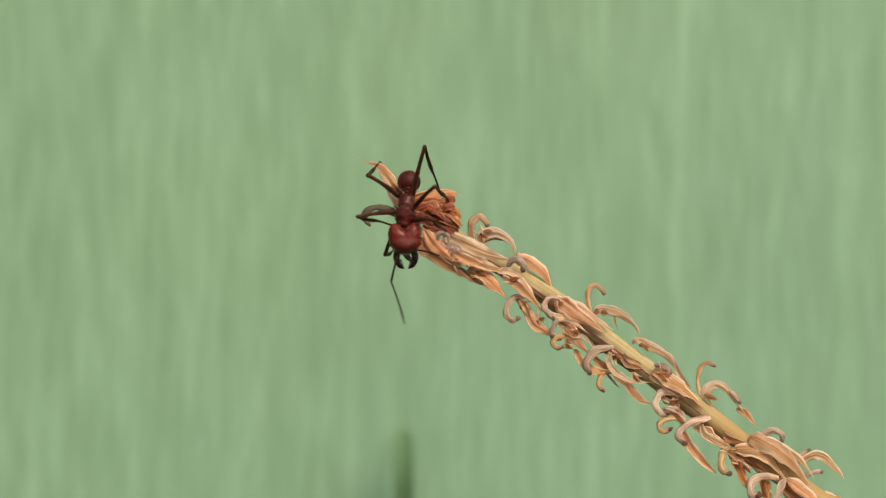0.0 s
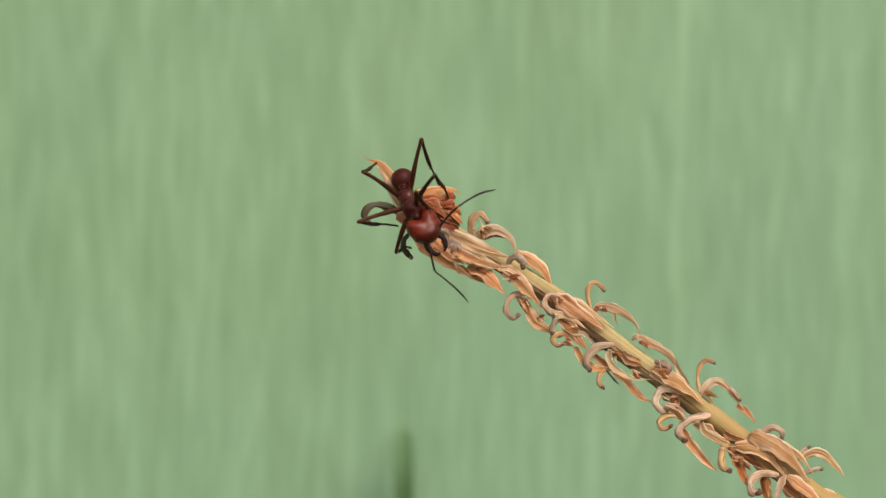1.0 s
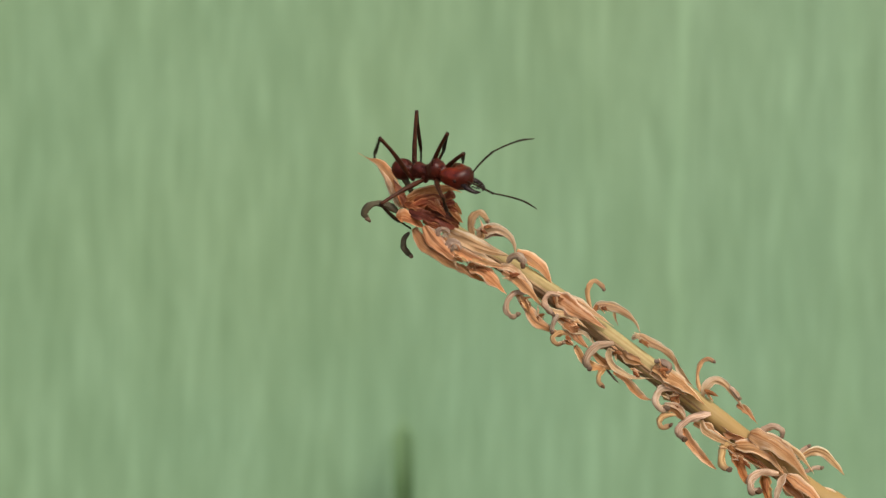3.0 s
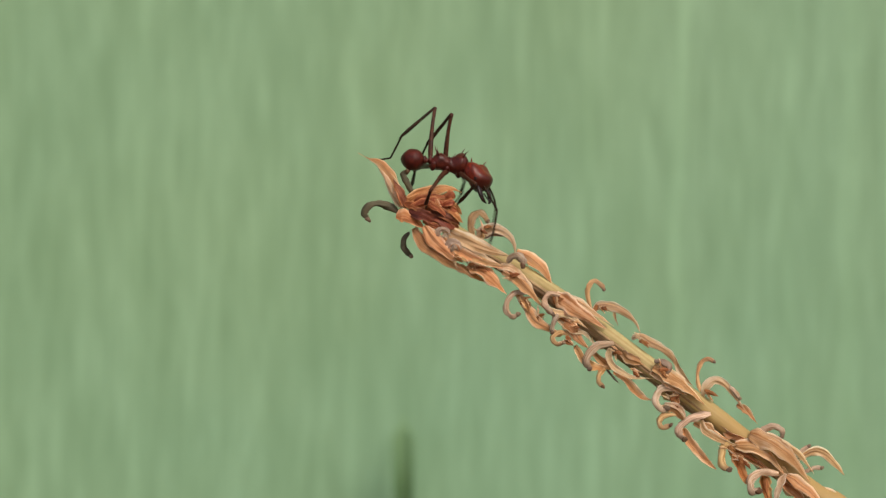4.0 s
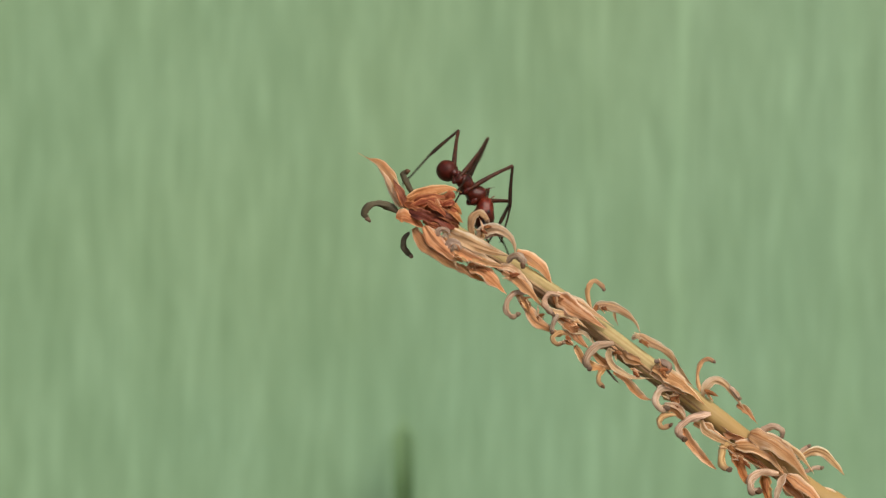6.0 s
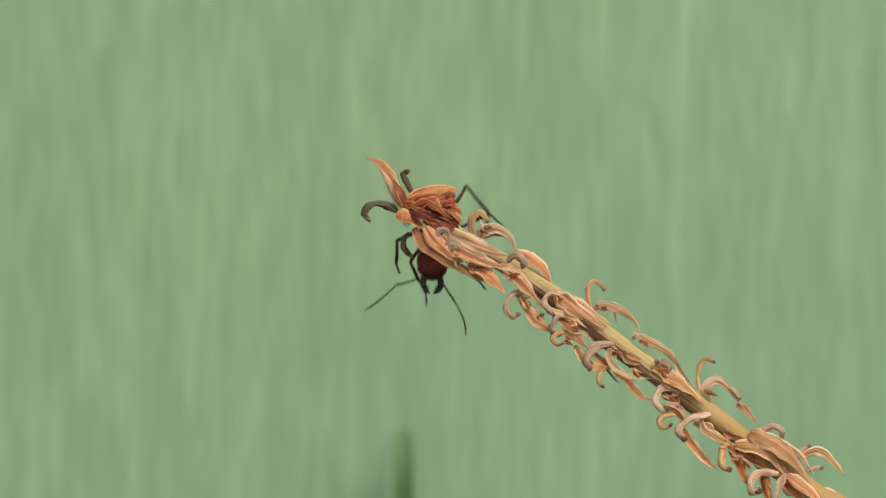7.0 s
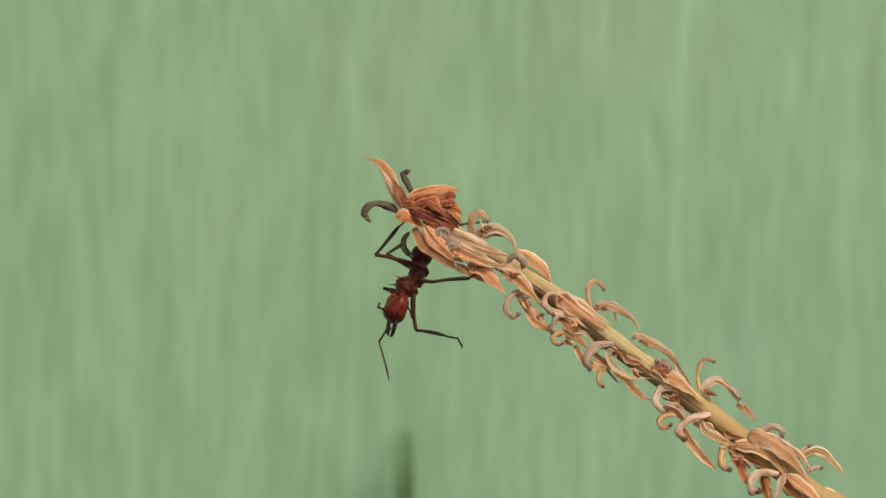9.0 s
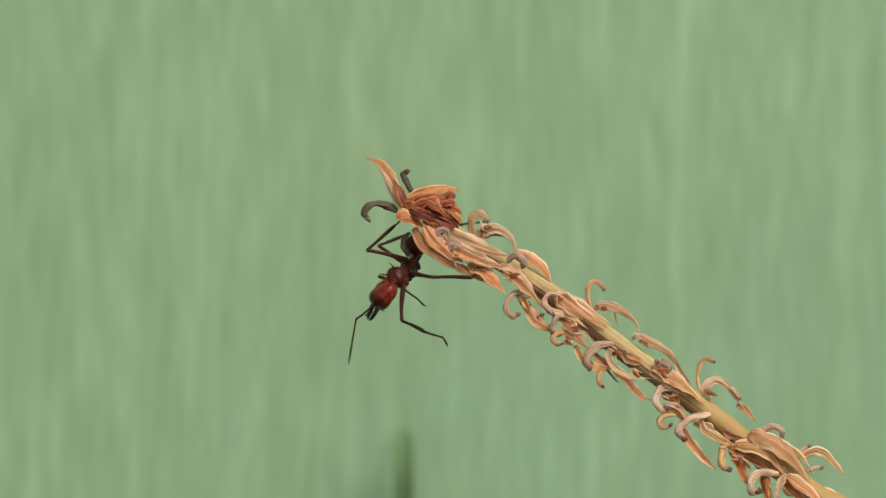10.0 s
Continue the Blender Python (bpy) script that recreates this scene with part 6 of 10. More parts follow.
    walk(ant_part["tibia_LM"], [
        (0, mm(0.89, 2.49, 3.78, 0.0, 53.6, 160.3)), (0.2, mm(0.87, 2.44, 3.81, 0.6, 53.7, 158.0)), (0.5, mm(0.94, 2.54, 3.74, 7.5, 58.6, 157.8)), (0.7, mm(1.16, 2.24, 3.80, 4.5, 59.6, 149.2)),
        (1, mm(1.54, 1.98, 3.75, 8.9, 54.3, 146.9)), (1.2, mm(1.82, 1.89, 3.64, 9.4, 56.6, 142.3)), (1.5, mm(2.10, 1.85, 3.49, 18.0, 55.1, 144.1)), (1.7, mm(2.28, 1.95, 3.35, 22.6, 63.1, 143.9)),
        (2, mm(2.70, 1.97, 3.02, 33.6, 42.8, 148.6)), (2.2, mm(3.07, 1.53, 2.83, 41.3, 56.0, 151.6)), (2.5, mm(2.93, 1.16, 3.06, 41.3, 60.8, 140.5)), (2.7, mm(3.20, 0.38, 2.87, 44.8, 42.4, 136.6)),
        (3, mm(2.48, 0.04, 3.47, 44.6, 41.9, 133.7)), (3.25, mm(1.17, 0.13, 4.14, 44.3, 46.6, 132.7)), (3.5, mm(-0.13, 0.42, 4.39, 46.8, 51.5, 133.7)), (3.8, mm(-0.77, 0.67, 4.38, 48.1, 47.8, 128.1)),
        (4, mm(-0.70, 0.74, 4.38, 56.2, 57.2, 135.3)), (4.2, mm(-0.96, 0.75, 4.36, 36.8, 55.9, 120.5)), (4.33, mm(-0.69, 0.75, 4.38, 59.6, 47.3, 158.9)), (4.5, mm(-0.42, 0.76, 4.39, 69.1, 32.5, -174.5)),
        (4.7, mm(-1.94, 0.76, 4.15, 73.5, 48.1, -170.1)), (5, mm(-0.47, 3.79, 3.12, 11.0, 67.7, 123.1)), (5.2, mm(0.73, 4.38, 2.28, 29.5, 60.5, 119.0)), (5.33, mm(1.34, 3.69, 2.78, 65.2, 67.8, 154.3)),
        (5.5, mm(1.84, 2.86, 3.16, 105.9, 63.7, -165.4)), (5.7, mm(2.04, 3.00, 2.94, 104.9, 71.7, -179.7)), (5.87, mm(0.44, 2.54, 3.86, 161.0, 78.5, -114.3)), (6, mm(-1.27, 1.75, 4.15, -154.7, 68.8, -60.7)),
        (6.25, mm(-1.81, 1.93, 3.96, -154.9, 60.6, -70.0)), (6.5, mm(-0.50, 3.02, 3.69, -149.1, 69.5, -92.4)), (6.8, mm(2.44, 2.59, 2.91, 147.1, 79.5, -176.3)), (6.83, mm(2.87, 2.71, 2.43, 132.8, 83.7, 171.1)),
        (6.87, mm(3.24, 2.80, 1.90, 86.1, 86.6, 126.2)), (6.87, mm(3.54, 2.86, 1.32, 23.5, 84.9, 65.2)), (6.9, mm(3.76, 2.90, 0.70, 3.4, 80.8, 46.9)), (6.93, mm(3.02, 3.17, 1.83, -30.0, 69.9, 13.8)),
        (6.93, mm(2.00, 3.27, 2.76, -39.0, 57.0, 5.0)), (6.97, mm(0.79, 3.20, 3.40, -43.1, 43.8, 1.3)), (7, mm(-0.53, 2.96, 3.72, -45.6, 30.5, -0.8)), (7.1, mm(1.40, 0.49, 4.07, -16.9, 72.5, 29.2)),
        (7.13, mm(1.54, -0.35, 3.94, -59.8, 86.8, -8.0)), (7.2, mm(1.77, -1.12, 3.62, 175.6, 76.8, -126.9)), (7.27, mm(1.62, -1.70, 3.44, 65.4, 64.4, 107.7)), (7.3, mm(1.43, -2.23, 3.20, 61.9, 32.0, 87.0)),
        (7.37, mm(4.17, 0.37, 1.43, 11.5, 68.5, 18.1)), (7.43, mm(3.56, 3.40, -1.39, -57.6, 39.3, -68.9)), (7.5, mm(0.04, 4.68, -3.23, -58.4, -6.9, -96.3)), (7.7, mm(0.03, 4.85, -2.94, -62.5, -3.6, -104.2)),
        (8, mm(0.32, 5.09, -2.33, -73.4, -0.3, -112.9)), (8.2, mm(0.32, 5.24, -1.83, -79.3, 4.9, -113.2)), (8.5, mm(0.37, 5.37, -1.06, -89.2, 16.6, -114.7)), (8.7, mm(1.48, 5.07, -0.94, -119.0, 36.5, -160.6)),
        (9, mm(1.80, 4.87, -1.39, -126.1, 39.4, -170.6)), (9.2, mm(1.59, 4.94, -1.54, -133.0, 38.8, -178.8)), (9.5, mm(1.18, 5.10, -1.53, -130.5, 37.9, -171.9)), (9.7, mm(1.45, 4.93, -1.82, -132.9, 38.5, 179.9)),
        (10, mm(2.03, 4.53, -2.18, -131.7, 39.7, 174.8))])
    walk(ant_part["tarsus_LM"], [
        (0, mm(-1.20, 3.24, 0.76, 0.0, 54.0, 165.8)), (0.2, mm(-1.18, 3.27, 0.78, 1.4, 56.8, 164.5)), (0.5, mm(-0.87, 3.28, 0.54, 7.6, 56.8, 163.1)), (0.7, mm(-0.47, 3.21, 0.57, 6.8, 57.1, 157.2)),
        (1, mm(-0.29, 3.17, 0.70, 7.1, 61.2, 150.2)), (1.2, mm(0.18, 3.15, 0.51, 12.3, 54.3, 151.6)), (1.5, mm(0.37, 3.11, 0.42, 17.0, 55.9, 148.9)), (1.7, mm(0.91, 2.95, 0.00, 23.9, 46.6, 152.0)),
        (2, mm(0.35, 3.40, 0.47, 32.1, 40.8, 156.3)), (2.2, mm(1.23, 2.52, -0.28, 30.6, 28.1, 146.4)), (2.5, mm(1.52, 2.33, -0.21, 31.4, 31.6, 134.9)), (2.7, mm(1.19, 2.28, 0.34, 37.1, 29.5, 139.9)),
        (3, mm(0.55, 2.06, 0.96, 35.1, 36.3, 135.4)), (3.25, mm(-0.58, 2.02, 1.41, 30.5, 43.7, 128.1)), (3.5, mm(-1.74, 2.11, 1.46, 26.0, 50.0, 118.8)), (3.8, mm(-2.32, 2.66, 1.60, 29.2, 44.5, 115.5)),
        (4, mm(-2.14, 2.17, 1.23, 17.0, 49.8, 98.0)), (4.2, mm(-2.03, 2.56, 1.25, 9.3, 52.5, 99.7)), (4.33, mm(-3.06, 1.66, 1.63, 54.9, 52.7, -175.2)), (4.5, mm(-3.57, 0.46, 2.38, 66.7, 27.0, -119.2)),
        (4.7, mm(-4.41, 0.33, 1.35, 33.5, 62.6, -162.3)), (5, mm(-1.24, 4.98, -0.35, 70.8, 36.5, -112.2)), (5.2, mm(-0.16, 5.99, -0.98, 61.7, 34.3, -133.6)), (5.33, mm(0.07, 4.31, -0.69, 54.8, 58.2, -152.0)),
        (5.5, mm(0.24, 2.44, -0.20, 6.8, 75.3, 149.6)), (5.7, mm(0.86, 3.00, -0.62, 0.7, 77.3, 130.7)), (5.87, mm(0.13, 1.86, 0.19, 48.5, 89.0, -171.0)), (6, mm(-0.61, 0.57, 0.65, 162.3, 78.4, -46.8)),
        (6.25, mm(-1.18, 0.20, 0.70, 136.3, 69.3, -82.8)), (6.5, mm(-0.56, 1.71, 0.18, 152.6, 67.8, -92.5)), (6.8, mm(1.76, 2.55, -0.77, 126.0, 68.8, -137.6)), (6.83, mm(2.46, 2.77, -1.30, 135.1, 61.8, -127.1)),
        (6.87, mm(3.11, 2.98, -1.85, 140.2, 54.3, -120.5)), (6.87, mm(3.68, 3.17, -2.42, 143.4, 46.5, -115.9)), (6.9, mm(4.17, 3.33, -3.00, 145.3, 38.7, -112.4)), (6.93, mm(4.27, 3.48, -1.69, 159.0, 51.2, -93.8)),
        (6.93, mm(4.04, 3.45, -0.39, -176.6, 58.9, -64.8)), (6.97, mm(3.49, 3.26, 0.80, -146.3, 57.8, -30.0)), (7, mm(2.70, 2.92, 1.81, -124.3, 48.8, -3.5)), (7.1, mm(2.38, 1.04, 0.49, 158.0, 60.9, -79.3)),
        (7.13, mm(1.75, -0.38, 0.19, -113.5, 87.7, 21.5)), (7.2, mm(1.26, -1.81, -0.03, -42.8, 60.2, 104.5)), (7.27, mm(1.13, -0.15, 0.06, -44.8, 58.5, 99.8)), (7.3, mm(1.60, 0.94, 1.21, -46.4, 56.8, 95.5)),
        (7.37, mm(5.48, 0.80, -2.06, 38.9, 68.2, -161.5)), (7.43, mm(4.61, 0.69, -3.76, 66.9, 34.3, -114.4)), (7.5, mm(-0.37, 0.98, -2.78, 62.3, -2.9, -91.5)), (7.7, mm(-0.89, 1.22, -2.71, 58.4, 1.0, -100.9)),
        (8, mm(-1.14, 1.63, -2.31, 47.5, 5.5, -115.0)), (8.2, mm(-1.15, 1.81, -2.16, 41.5, 10.6, -115.4)), (8.5, mm(-1.13, 2.10, -2.13, 31.7, 20.3, -116.0)), (8.7, mm(-1.37, 4.07, -3.17, 15.0, 3.2, -137.9)),
        (9, mm(-1.06, 4.39, -3.77, 11.5, 11.4, -144.2)), (9.2, mm(-1.33, 4.88, -3.89, 9.8, 8.3, -140.4)), (9.5, mm(-1.75, 4.68, -3.83, 7.7, 8.8, -140.6)), (9.7, mm(-1.48, 4.93, -4.15, 7.0, 7.8, -142.1)),
        (10, mm(-0.84, 4.79, -4.58, 5.9, 5.0, -151.0))])
    walk(ant_part["foot_LM"], [
        (0, mm(-2.51, 3.57, -1.10, 0.0, 54.0, 166.0)), (0.2, mm(-2.40, 3.60, -1.14, 3.3, 55.8, 166.9)), (0.5, mm(-2.08, 3.65, -1.38, 7.5, 56.7, 163.3)), (0.7, mm(-1.62, 3.69, -1.36, 10.4, 53.9, 161.8)),
        (1, mm(-1.25, 3.72, -1.31, 10.6, 51.8, 155.1)), (1.2, mm(-1.00, 3.79, -1.36, 15.1, 48.3, 156.2)), (1.5, mm(-0.73, 3.78, -1.49, 18.1, 43.5, 151.5)), (1.7, mm(-0.49, 3.69, -1.67, 24.7, 26.5, 154.9)),
        (2, mm(-1.25, 4.11, -1.03, 31.0, 40.7, 156.5)), (2.2, mm(-0.46, 3.65, -1.36, 29.0, 23.8, 145.2)), (2.5, mm(0.13, 3.71, -1.41, 30.3, 28.5, 134.3)), (2.7, mm(-0.34, 3.57, -0.80, 35.7, 28.5, 139.4)),
        (3, mm(-0.77, 3.36, -0.40, 33.9, 36.2, 135.4)), (3.25, mm(-1.61, 3.33, -0.18, 29.2, 43.6, 128.0)), (3.5, mm(-2.45, 3.40, -0.30, 24.4, 49.9, 118.4)), (3.8, mm(-3.03, 4.14, -0.01, 53.8, 80.3, 137.6)),
        (4, mm(-2.35, 3.64, -0.53, 116.6, 76.0, -166.2)), (4.2, mm(-2.26, 3.94, -0.57, 122.1, 31.7, -144.8)), (4.33, mm(-4.45, 1.55, -0.20, 116.0, 36.5, -157.4)), (4.5, mm(-4.57, -1.33, 1.33, 108.3, 40.1, -171.3)),
        (4.7, mm(-5.41, 0.01, -0.69, 110.7, 43.6, -168.7)), (5, mm(-1.94, 3.27, -1.72, 125.7, 67.9, -151.0)), (5.2, mm(-1.48, 4.62, -2.28, 125.6, 59.1, -168.8)), (5.33, mm(-1.00, 3.74, -2.64, 110.6, 57.8, 166.0)),
        (5.5, mm(-0.26, 2.73, -2.42, 99.0, 53.4, 144.0)), (5.7, mm(0.53, 3.38, -2.86, 117.2, 40.2, 158.4)), (5.87, mm(0.09, 1.86, -2.11, 121.0, 69.3, 173.7)), (6, mm(-0.29, 0.23, -1.60, -109.2, 78.6, -46.1)),
        (6.25, mm(-1.08, -0.61, -1.46, -138.9, 69.5, -83.3)), (6.5, mm(-0.59, 0.84, -1.95, -120.8, 67.7, -92.5)), (6.8, mm(1.14, 1.99, -2.92, -145.1, 68.4, -137.1)), (6.83, mm(1.81, 1.90, -3.32, 116.3, 53.4, 128.4)),
        (6.87, mm(2.43, 1.82, -3.71, 96.5, 11.8, 113.8)), (6.87, mm(2.99, 1.74, -4.09, 85.3, -31.4, 112.8)), (6.9, mm(3.49, 1.67, -4.44, 54.0, -72.8, 136.3)), (6.93, mm(4.18, 2.04, -3.48, 71.0, -33.9, 104.5)),
        (6.93, mm(4.54, 2.38, -2.36, 64.9, 5.5, 88.9)), (6.97, mm(4.55, 2.65, -1.14, 43.9, 40.6, 62.8)), (7, mm(4.21, 2.82, 0.08, -13.3, 53.5, 1.8)), (7.1, mm(2.59, -0.06, -1.52, -45.1, 79.2, -41.3)),
        (7.13, mm(1.84, -0.35, -2.11, 68.7, 78.4, 80.7)), (7.2, mm(0.97, -0.70, -2.03, 83.4, 60.1, 103.8)), (7.27, mm(0.93, 1.03, -1.91, 82.4, 58.9, 100.3)), (7.3, mm(1.48, 2.20, -0.71, 81.5, 57.6, 97.1)),
        (7.37, mm(4.67, 0.53, -4.20, -76.5, 80.2, -68.6)), (7.43, mm(3.82, -1.04, -5.06, -84.1, 38.6, -84.2)), (7.5, mm(-0.43, -1.32, -2.66, -79.6, -2.8, -91.4)), (7.7, mm(-1.33, -1.04, -2.75, -83.5, 1.2, -100.8)),
        (8, mm(-2.11, -0.44, -2.53, -94.4, 5.7, -115.1)), (8.2, mm(-2.12, -0.24, -2.58, -100.5, 10.8, -115.4)), (8.5, mm(-2.08, 0.16, -2.93, -110.4, 20.4, -116.0)), (8.7, mm(-3.07, 2.53, -3.30, -121.3, 19.7, -97.7)),
        (9, mm(-2.89, 3.08, -4.22, -129.8, 15.9, -126.3)), (9.2, mm(-3.08, 3.43, -4.23, -131.8, 13.8, -124.1)), (9.5, mm(-3.51, 3.24, -4.18, -134.8, 14.8, -127.0)), (9.7, mm(-3.28, 3.53, -4.47, -135.7, 13.9, -130.1)),
        (10, mm(-2.85, 3.67, -4.78, -136.7, 14.5, -137.3))])
    walk(ant_part["femur_LH"], [
        (0, mm(-1.80, 0.45, -0.45, -0.0, -74.8, 136.5)), (0.2, mm(-1.80, 0.45, -0.45, 3.7, -72.6, 130.5)), (0.5, mm(-1.80, 0.45, -0.45, 8.3, -68.5, 118.7)), (0.7, mm(-1.80, 0.45, -0.45, 8.5, -67.4, 114.4)),
        (1, mm(-1.80, 0.45, -0.45, 9.2, -71.9, 108.8)), (1.2, mm(-1.80, 0.45, -0.45, 15.4, -71.7, 99.4)), (1.5, mm(-1.80, 0.45, -0.45, 10.4, -69.0, 99.9)), (1.7, mm(-1.80, 0.45, -0.45, 11.1, -67.7, 96.4)),
        (2, mm(-1.80, 0.45, -0.45, 5.4, -62.6, 98.8)), (2.2, mm(-1.80, 0.45, -0.45, 32.5, -67.4, 64.5)), (2.5, mm(-1.80, 0.45, -0.45, 35.1, -64.2, 52.6)), (2.7, mm(-1.80, 0.45, -0.45, 30.8, -67.4, 51.2)),
        (3, mm(-1.80, 0.45, -0.45, -5.8, -68.8, 81.3)), (3.25, mm(-1.80, 0.45, -0.45, -31.0, -66.2, 99.8)), (3.5, mm(-1.80, 0.45, -0.45, -45.9, -62.7, 106.1)), (3.8, mm(-1.80, 0.45, -0.45, -51.9, -61.4, 100.1)),
        (4, mm(-1.80, 0.45, -0.45, -58.9, -64.4, 93.6)), (4.2, mm(-1.80, 0.45, -0.45, -74.7, -61.1, 111.1)), (4.5, mm(-1.80, 0.45, -0.45, -83.1, -66.8, 125.0)), (4.7, mm(-1.80, 0.45, -0.45, -81.0, -69.4, 123.0)),
        (5, mm(-1.80, 0.45, -0.45, -55.5, -56.7, 94.2)), (5.2, mm(-1.80, 0.45, -0.45, -40.8, -47.8, 66.6)), (5.5, mm(-1.80, 0.45, -0.45, -49.4, -40.5, 69.4)), (5.7, mm(-1.80, 0.45, -0.45, -56.1, -36.9, 64.1)),
        (5.87, mm(-1.80, 0.45, -0.45, -79.3, -51.2, 89.0)), (6, mm(-1.80, 0.45, -0.45, -115.3, -54.7, 126.7)), (6.25, mm(-1.80, 0.45, -0.45, -150.6, -46.8, 151.3)), (6.5, mm(-1.80, 0.45, -0.45, -161.1, -45.5, 128.4)),
        (6.8, mm(-1.80, 0.45, -0.45, -147.6, -61.2, 87.0)), (6.9, mm(-1.80, 0.45, -0.45, 175.8, -68.9, 119.1)), (7, mm(-1.80, 0.45, -0.45, 139.2, -66.1, 153.1)), (7.07, mm(-1.80, 0.45, -0.45, 172.4, -57.1, 123.9)),
        (7.1, mm(-1.80, 0.45, -0.45, -169.9, -43.2, 110.3)), (7.13, mm(-1.80, 0.45, -0.45, -153.0, -24.6, 105.4)), (7.2, mm(-1.80, 0.45, -0.45, -139.3, -5.5, 106.4)), (7.3, mm(-1.80, 0.45, -0.45, -146.4, -26.0, 99.5)),
        (7.5, mm(-1.80, 0.45, -0.45, -148.1, -27.1, 110.9)), (7.7, mm(-1.80, 0.45, -0.45, -148.7, -34.8, 106.9)), (8, mm(-1.80, 0.45, -0.45, -134.6, -52.3, 84.3)), (8.2, mm(-1.80, 0.45, -0.45, -124.6, -57.2, 76.2)),
        (8.5, mm(-1.80, 0.45, -0.45, -86.5, -72.8, 43.5)), (8.7, mm(-1.80, 0.45, -0.45, -52.5, -68.9, -8.1)), (9, mm(-1.80, 0.45, -0.45, -81.0, -53.0, 25.5)), (9.2, mm(-1.80, 0.45, -0.45, -76.0, -53.4, 21.4)),
        (9.5, mm(-1.80, 0.45, -0.45, -72.2, -54.8, 18.9)), (9.7, mm(-1.80, 0.45, -0.45, -73.5, -51.1, 16.3)), (10, mm(-1.80, 0.45, -0.45, -72.7, -47.5, 8.6))])
    walk(ant_part["tibia_LH"], [
        (0, mm(-2.85, 1.44, 4.86, 0.0, 72.2, 149.0)), (0.2, mm(-2.87, 1.70, 4.80, -1.9, 75.4, 144.5)), (0.5, mm(-2.77, 2.22, 4.67, 1.3, 76.1, 140.3)), (0.7, mm(-2.67, 2.37, 4.63, 13.7, 77.7, 148.2)),
        (1, mm(-2.35, 2.07, 4.78, 5.4, 74.2, 132.7)), (1.2, mm(-2.08, 2.15, 4.77, 6.4, 74.7, 129.2)), (1.5, mm(-2.14, 2.39, 4.69, 2.4, 76.8, 117.1)), (1.7, mm(-2.03, 2.52, 4.64, 22.8, 73.1, 133.5)),
        (2, mm(-2.19, 2.95, 4.43, 17.2, 79.3, 121.2)), (2.2, mm(-0.89, 2.36, 4.63, 28.2, 79.0, 127.3)), (2.5, mm(-0.35, 2.35, 4.50, -161.6, 85.7, -73.5)), (2.7, mm(-0.48, 2.09, 4.63, 97.9, 87.3, 179.8)),
        (3, mm(-1.50, 2.42, 4.68, 67.3, 77.2, 141.6)), (3.25, mm(-2.18, 2.64, 4.58, 91.0, 65.3, 163.4)), (3.5, mm(-2.50, 2.87, 4.44, 96.5, 50.9, 168.4)), (3.8, mm(-2.26, 3.04, 4.38, 98.0, 41.9, 164.4)),
        (4, mm(-1.95, 2.82, 4.51, 121.9, 49.6, -173.3)), (4.2, mm(-2.76, 2.93, 4.36, 117.1, 58.6, -176.6)), (4.5, mm(-3.04, 2.23, 4.60, 120.0, 63.4, -166.4)), (4.7, mm(-2.85, 2.07, 4.70, 121.1, 61.6, -165.5)),
        (5, mm(-2.02, 3.46, 4.15, 121.2, 52.6, -166.3)), (5.2, mm(-0.33, 3.84, 3.62, 133.8, 36.5, -167.4)), (5.5, mm(-0.33, 4.36, 3.12, 138.7, 35.4, -174.5)), (5.7, mm(0.12, 4.40, 2.86, 123.1, 44.5, 146.0)),
        (5.87, mm(-1.74, 3.90, 3.84, 124.4, 64.1, 161.4)), (6, mm(-3.70, 3.00, 4.04, 163.0, 80.9, -147.1)), (6.25, mm(-5.10, 2.26, 3.56, -93.6, 69.7, -51.1)), (6.5, mm(-4.19, 3.47, 3.47, -86.7, 74.7, -72.8)),
        (6.8, mm(-1.66, 3.10, 4.37, 161.5, 76.0, 154.9)), (6.9, mm(-2.76, 2.18, 4.68, 54.9, 72.4, 56.6)), (7, mm(-3.79, 1.46, 4.58, 10.8, 50.7, 19.6)), (7.07, mm(-3.47, 2.93, 4.17, -26.3, 40.2, -25.9)),
        (7.1, mm(-3.19, 4.21, 3.31, -43.2, 16.6, -52.7)), (7.13, mm(-3.13, 5.27, 1.84, -45.7, -5.7, -77.6)), (7.2, mm(-3.34, 5.70, 0.08, -38.0, -26.9, -104.5)), (7.3, mm(-2.62, 5.32, 1.96, -27.4, -6.5, -132.7)),
        (7.5, mm(-3.55, 5.02, 2.06, -33.4, -0.7, -120.8)), (7.7, mm(-3.11, 4.77, 2.69, -38.5, 6.1, -138.0)), (8, mm(-1.47, 3.80, 3.90, -48.5, 3.6, -163.0)), (8.2, mm(-1.09, 3.35, 4.17, -54.5, 2.7, -171.6)),
        (8.5, mm(-0.62, 1.57, 4.80, -64.7, 4.6, -167.7)), (8.7, mm(0.16, 0.17, 4.68, -71.5, -5.4, -177.5)), (9, mm(1.19, 1.88, 3.94, -77.6, 1.0, -176.3)), (9.2, mm(1.25, 1.65, 3.97, -79.0, 1.2, 179.2)),
        (9.5, mm(1.20, 1.48, 4.05, -80.2, 1.2, 179.3)), (9.7, mm(1.51, 1.42, 3.83, -80.5, 0.6, 178.3)), (10, mm(1.87, 1.00, 3.61, -80.4, 1.7, 172.3))])
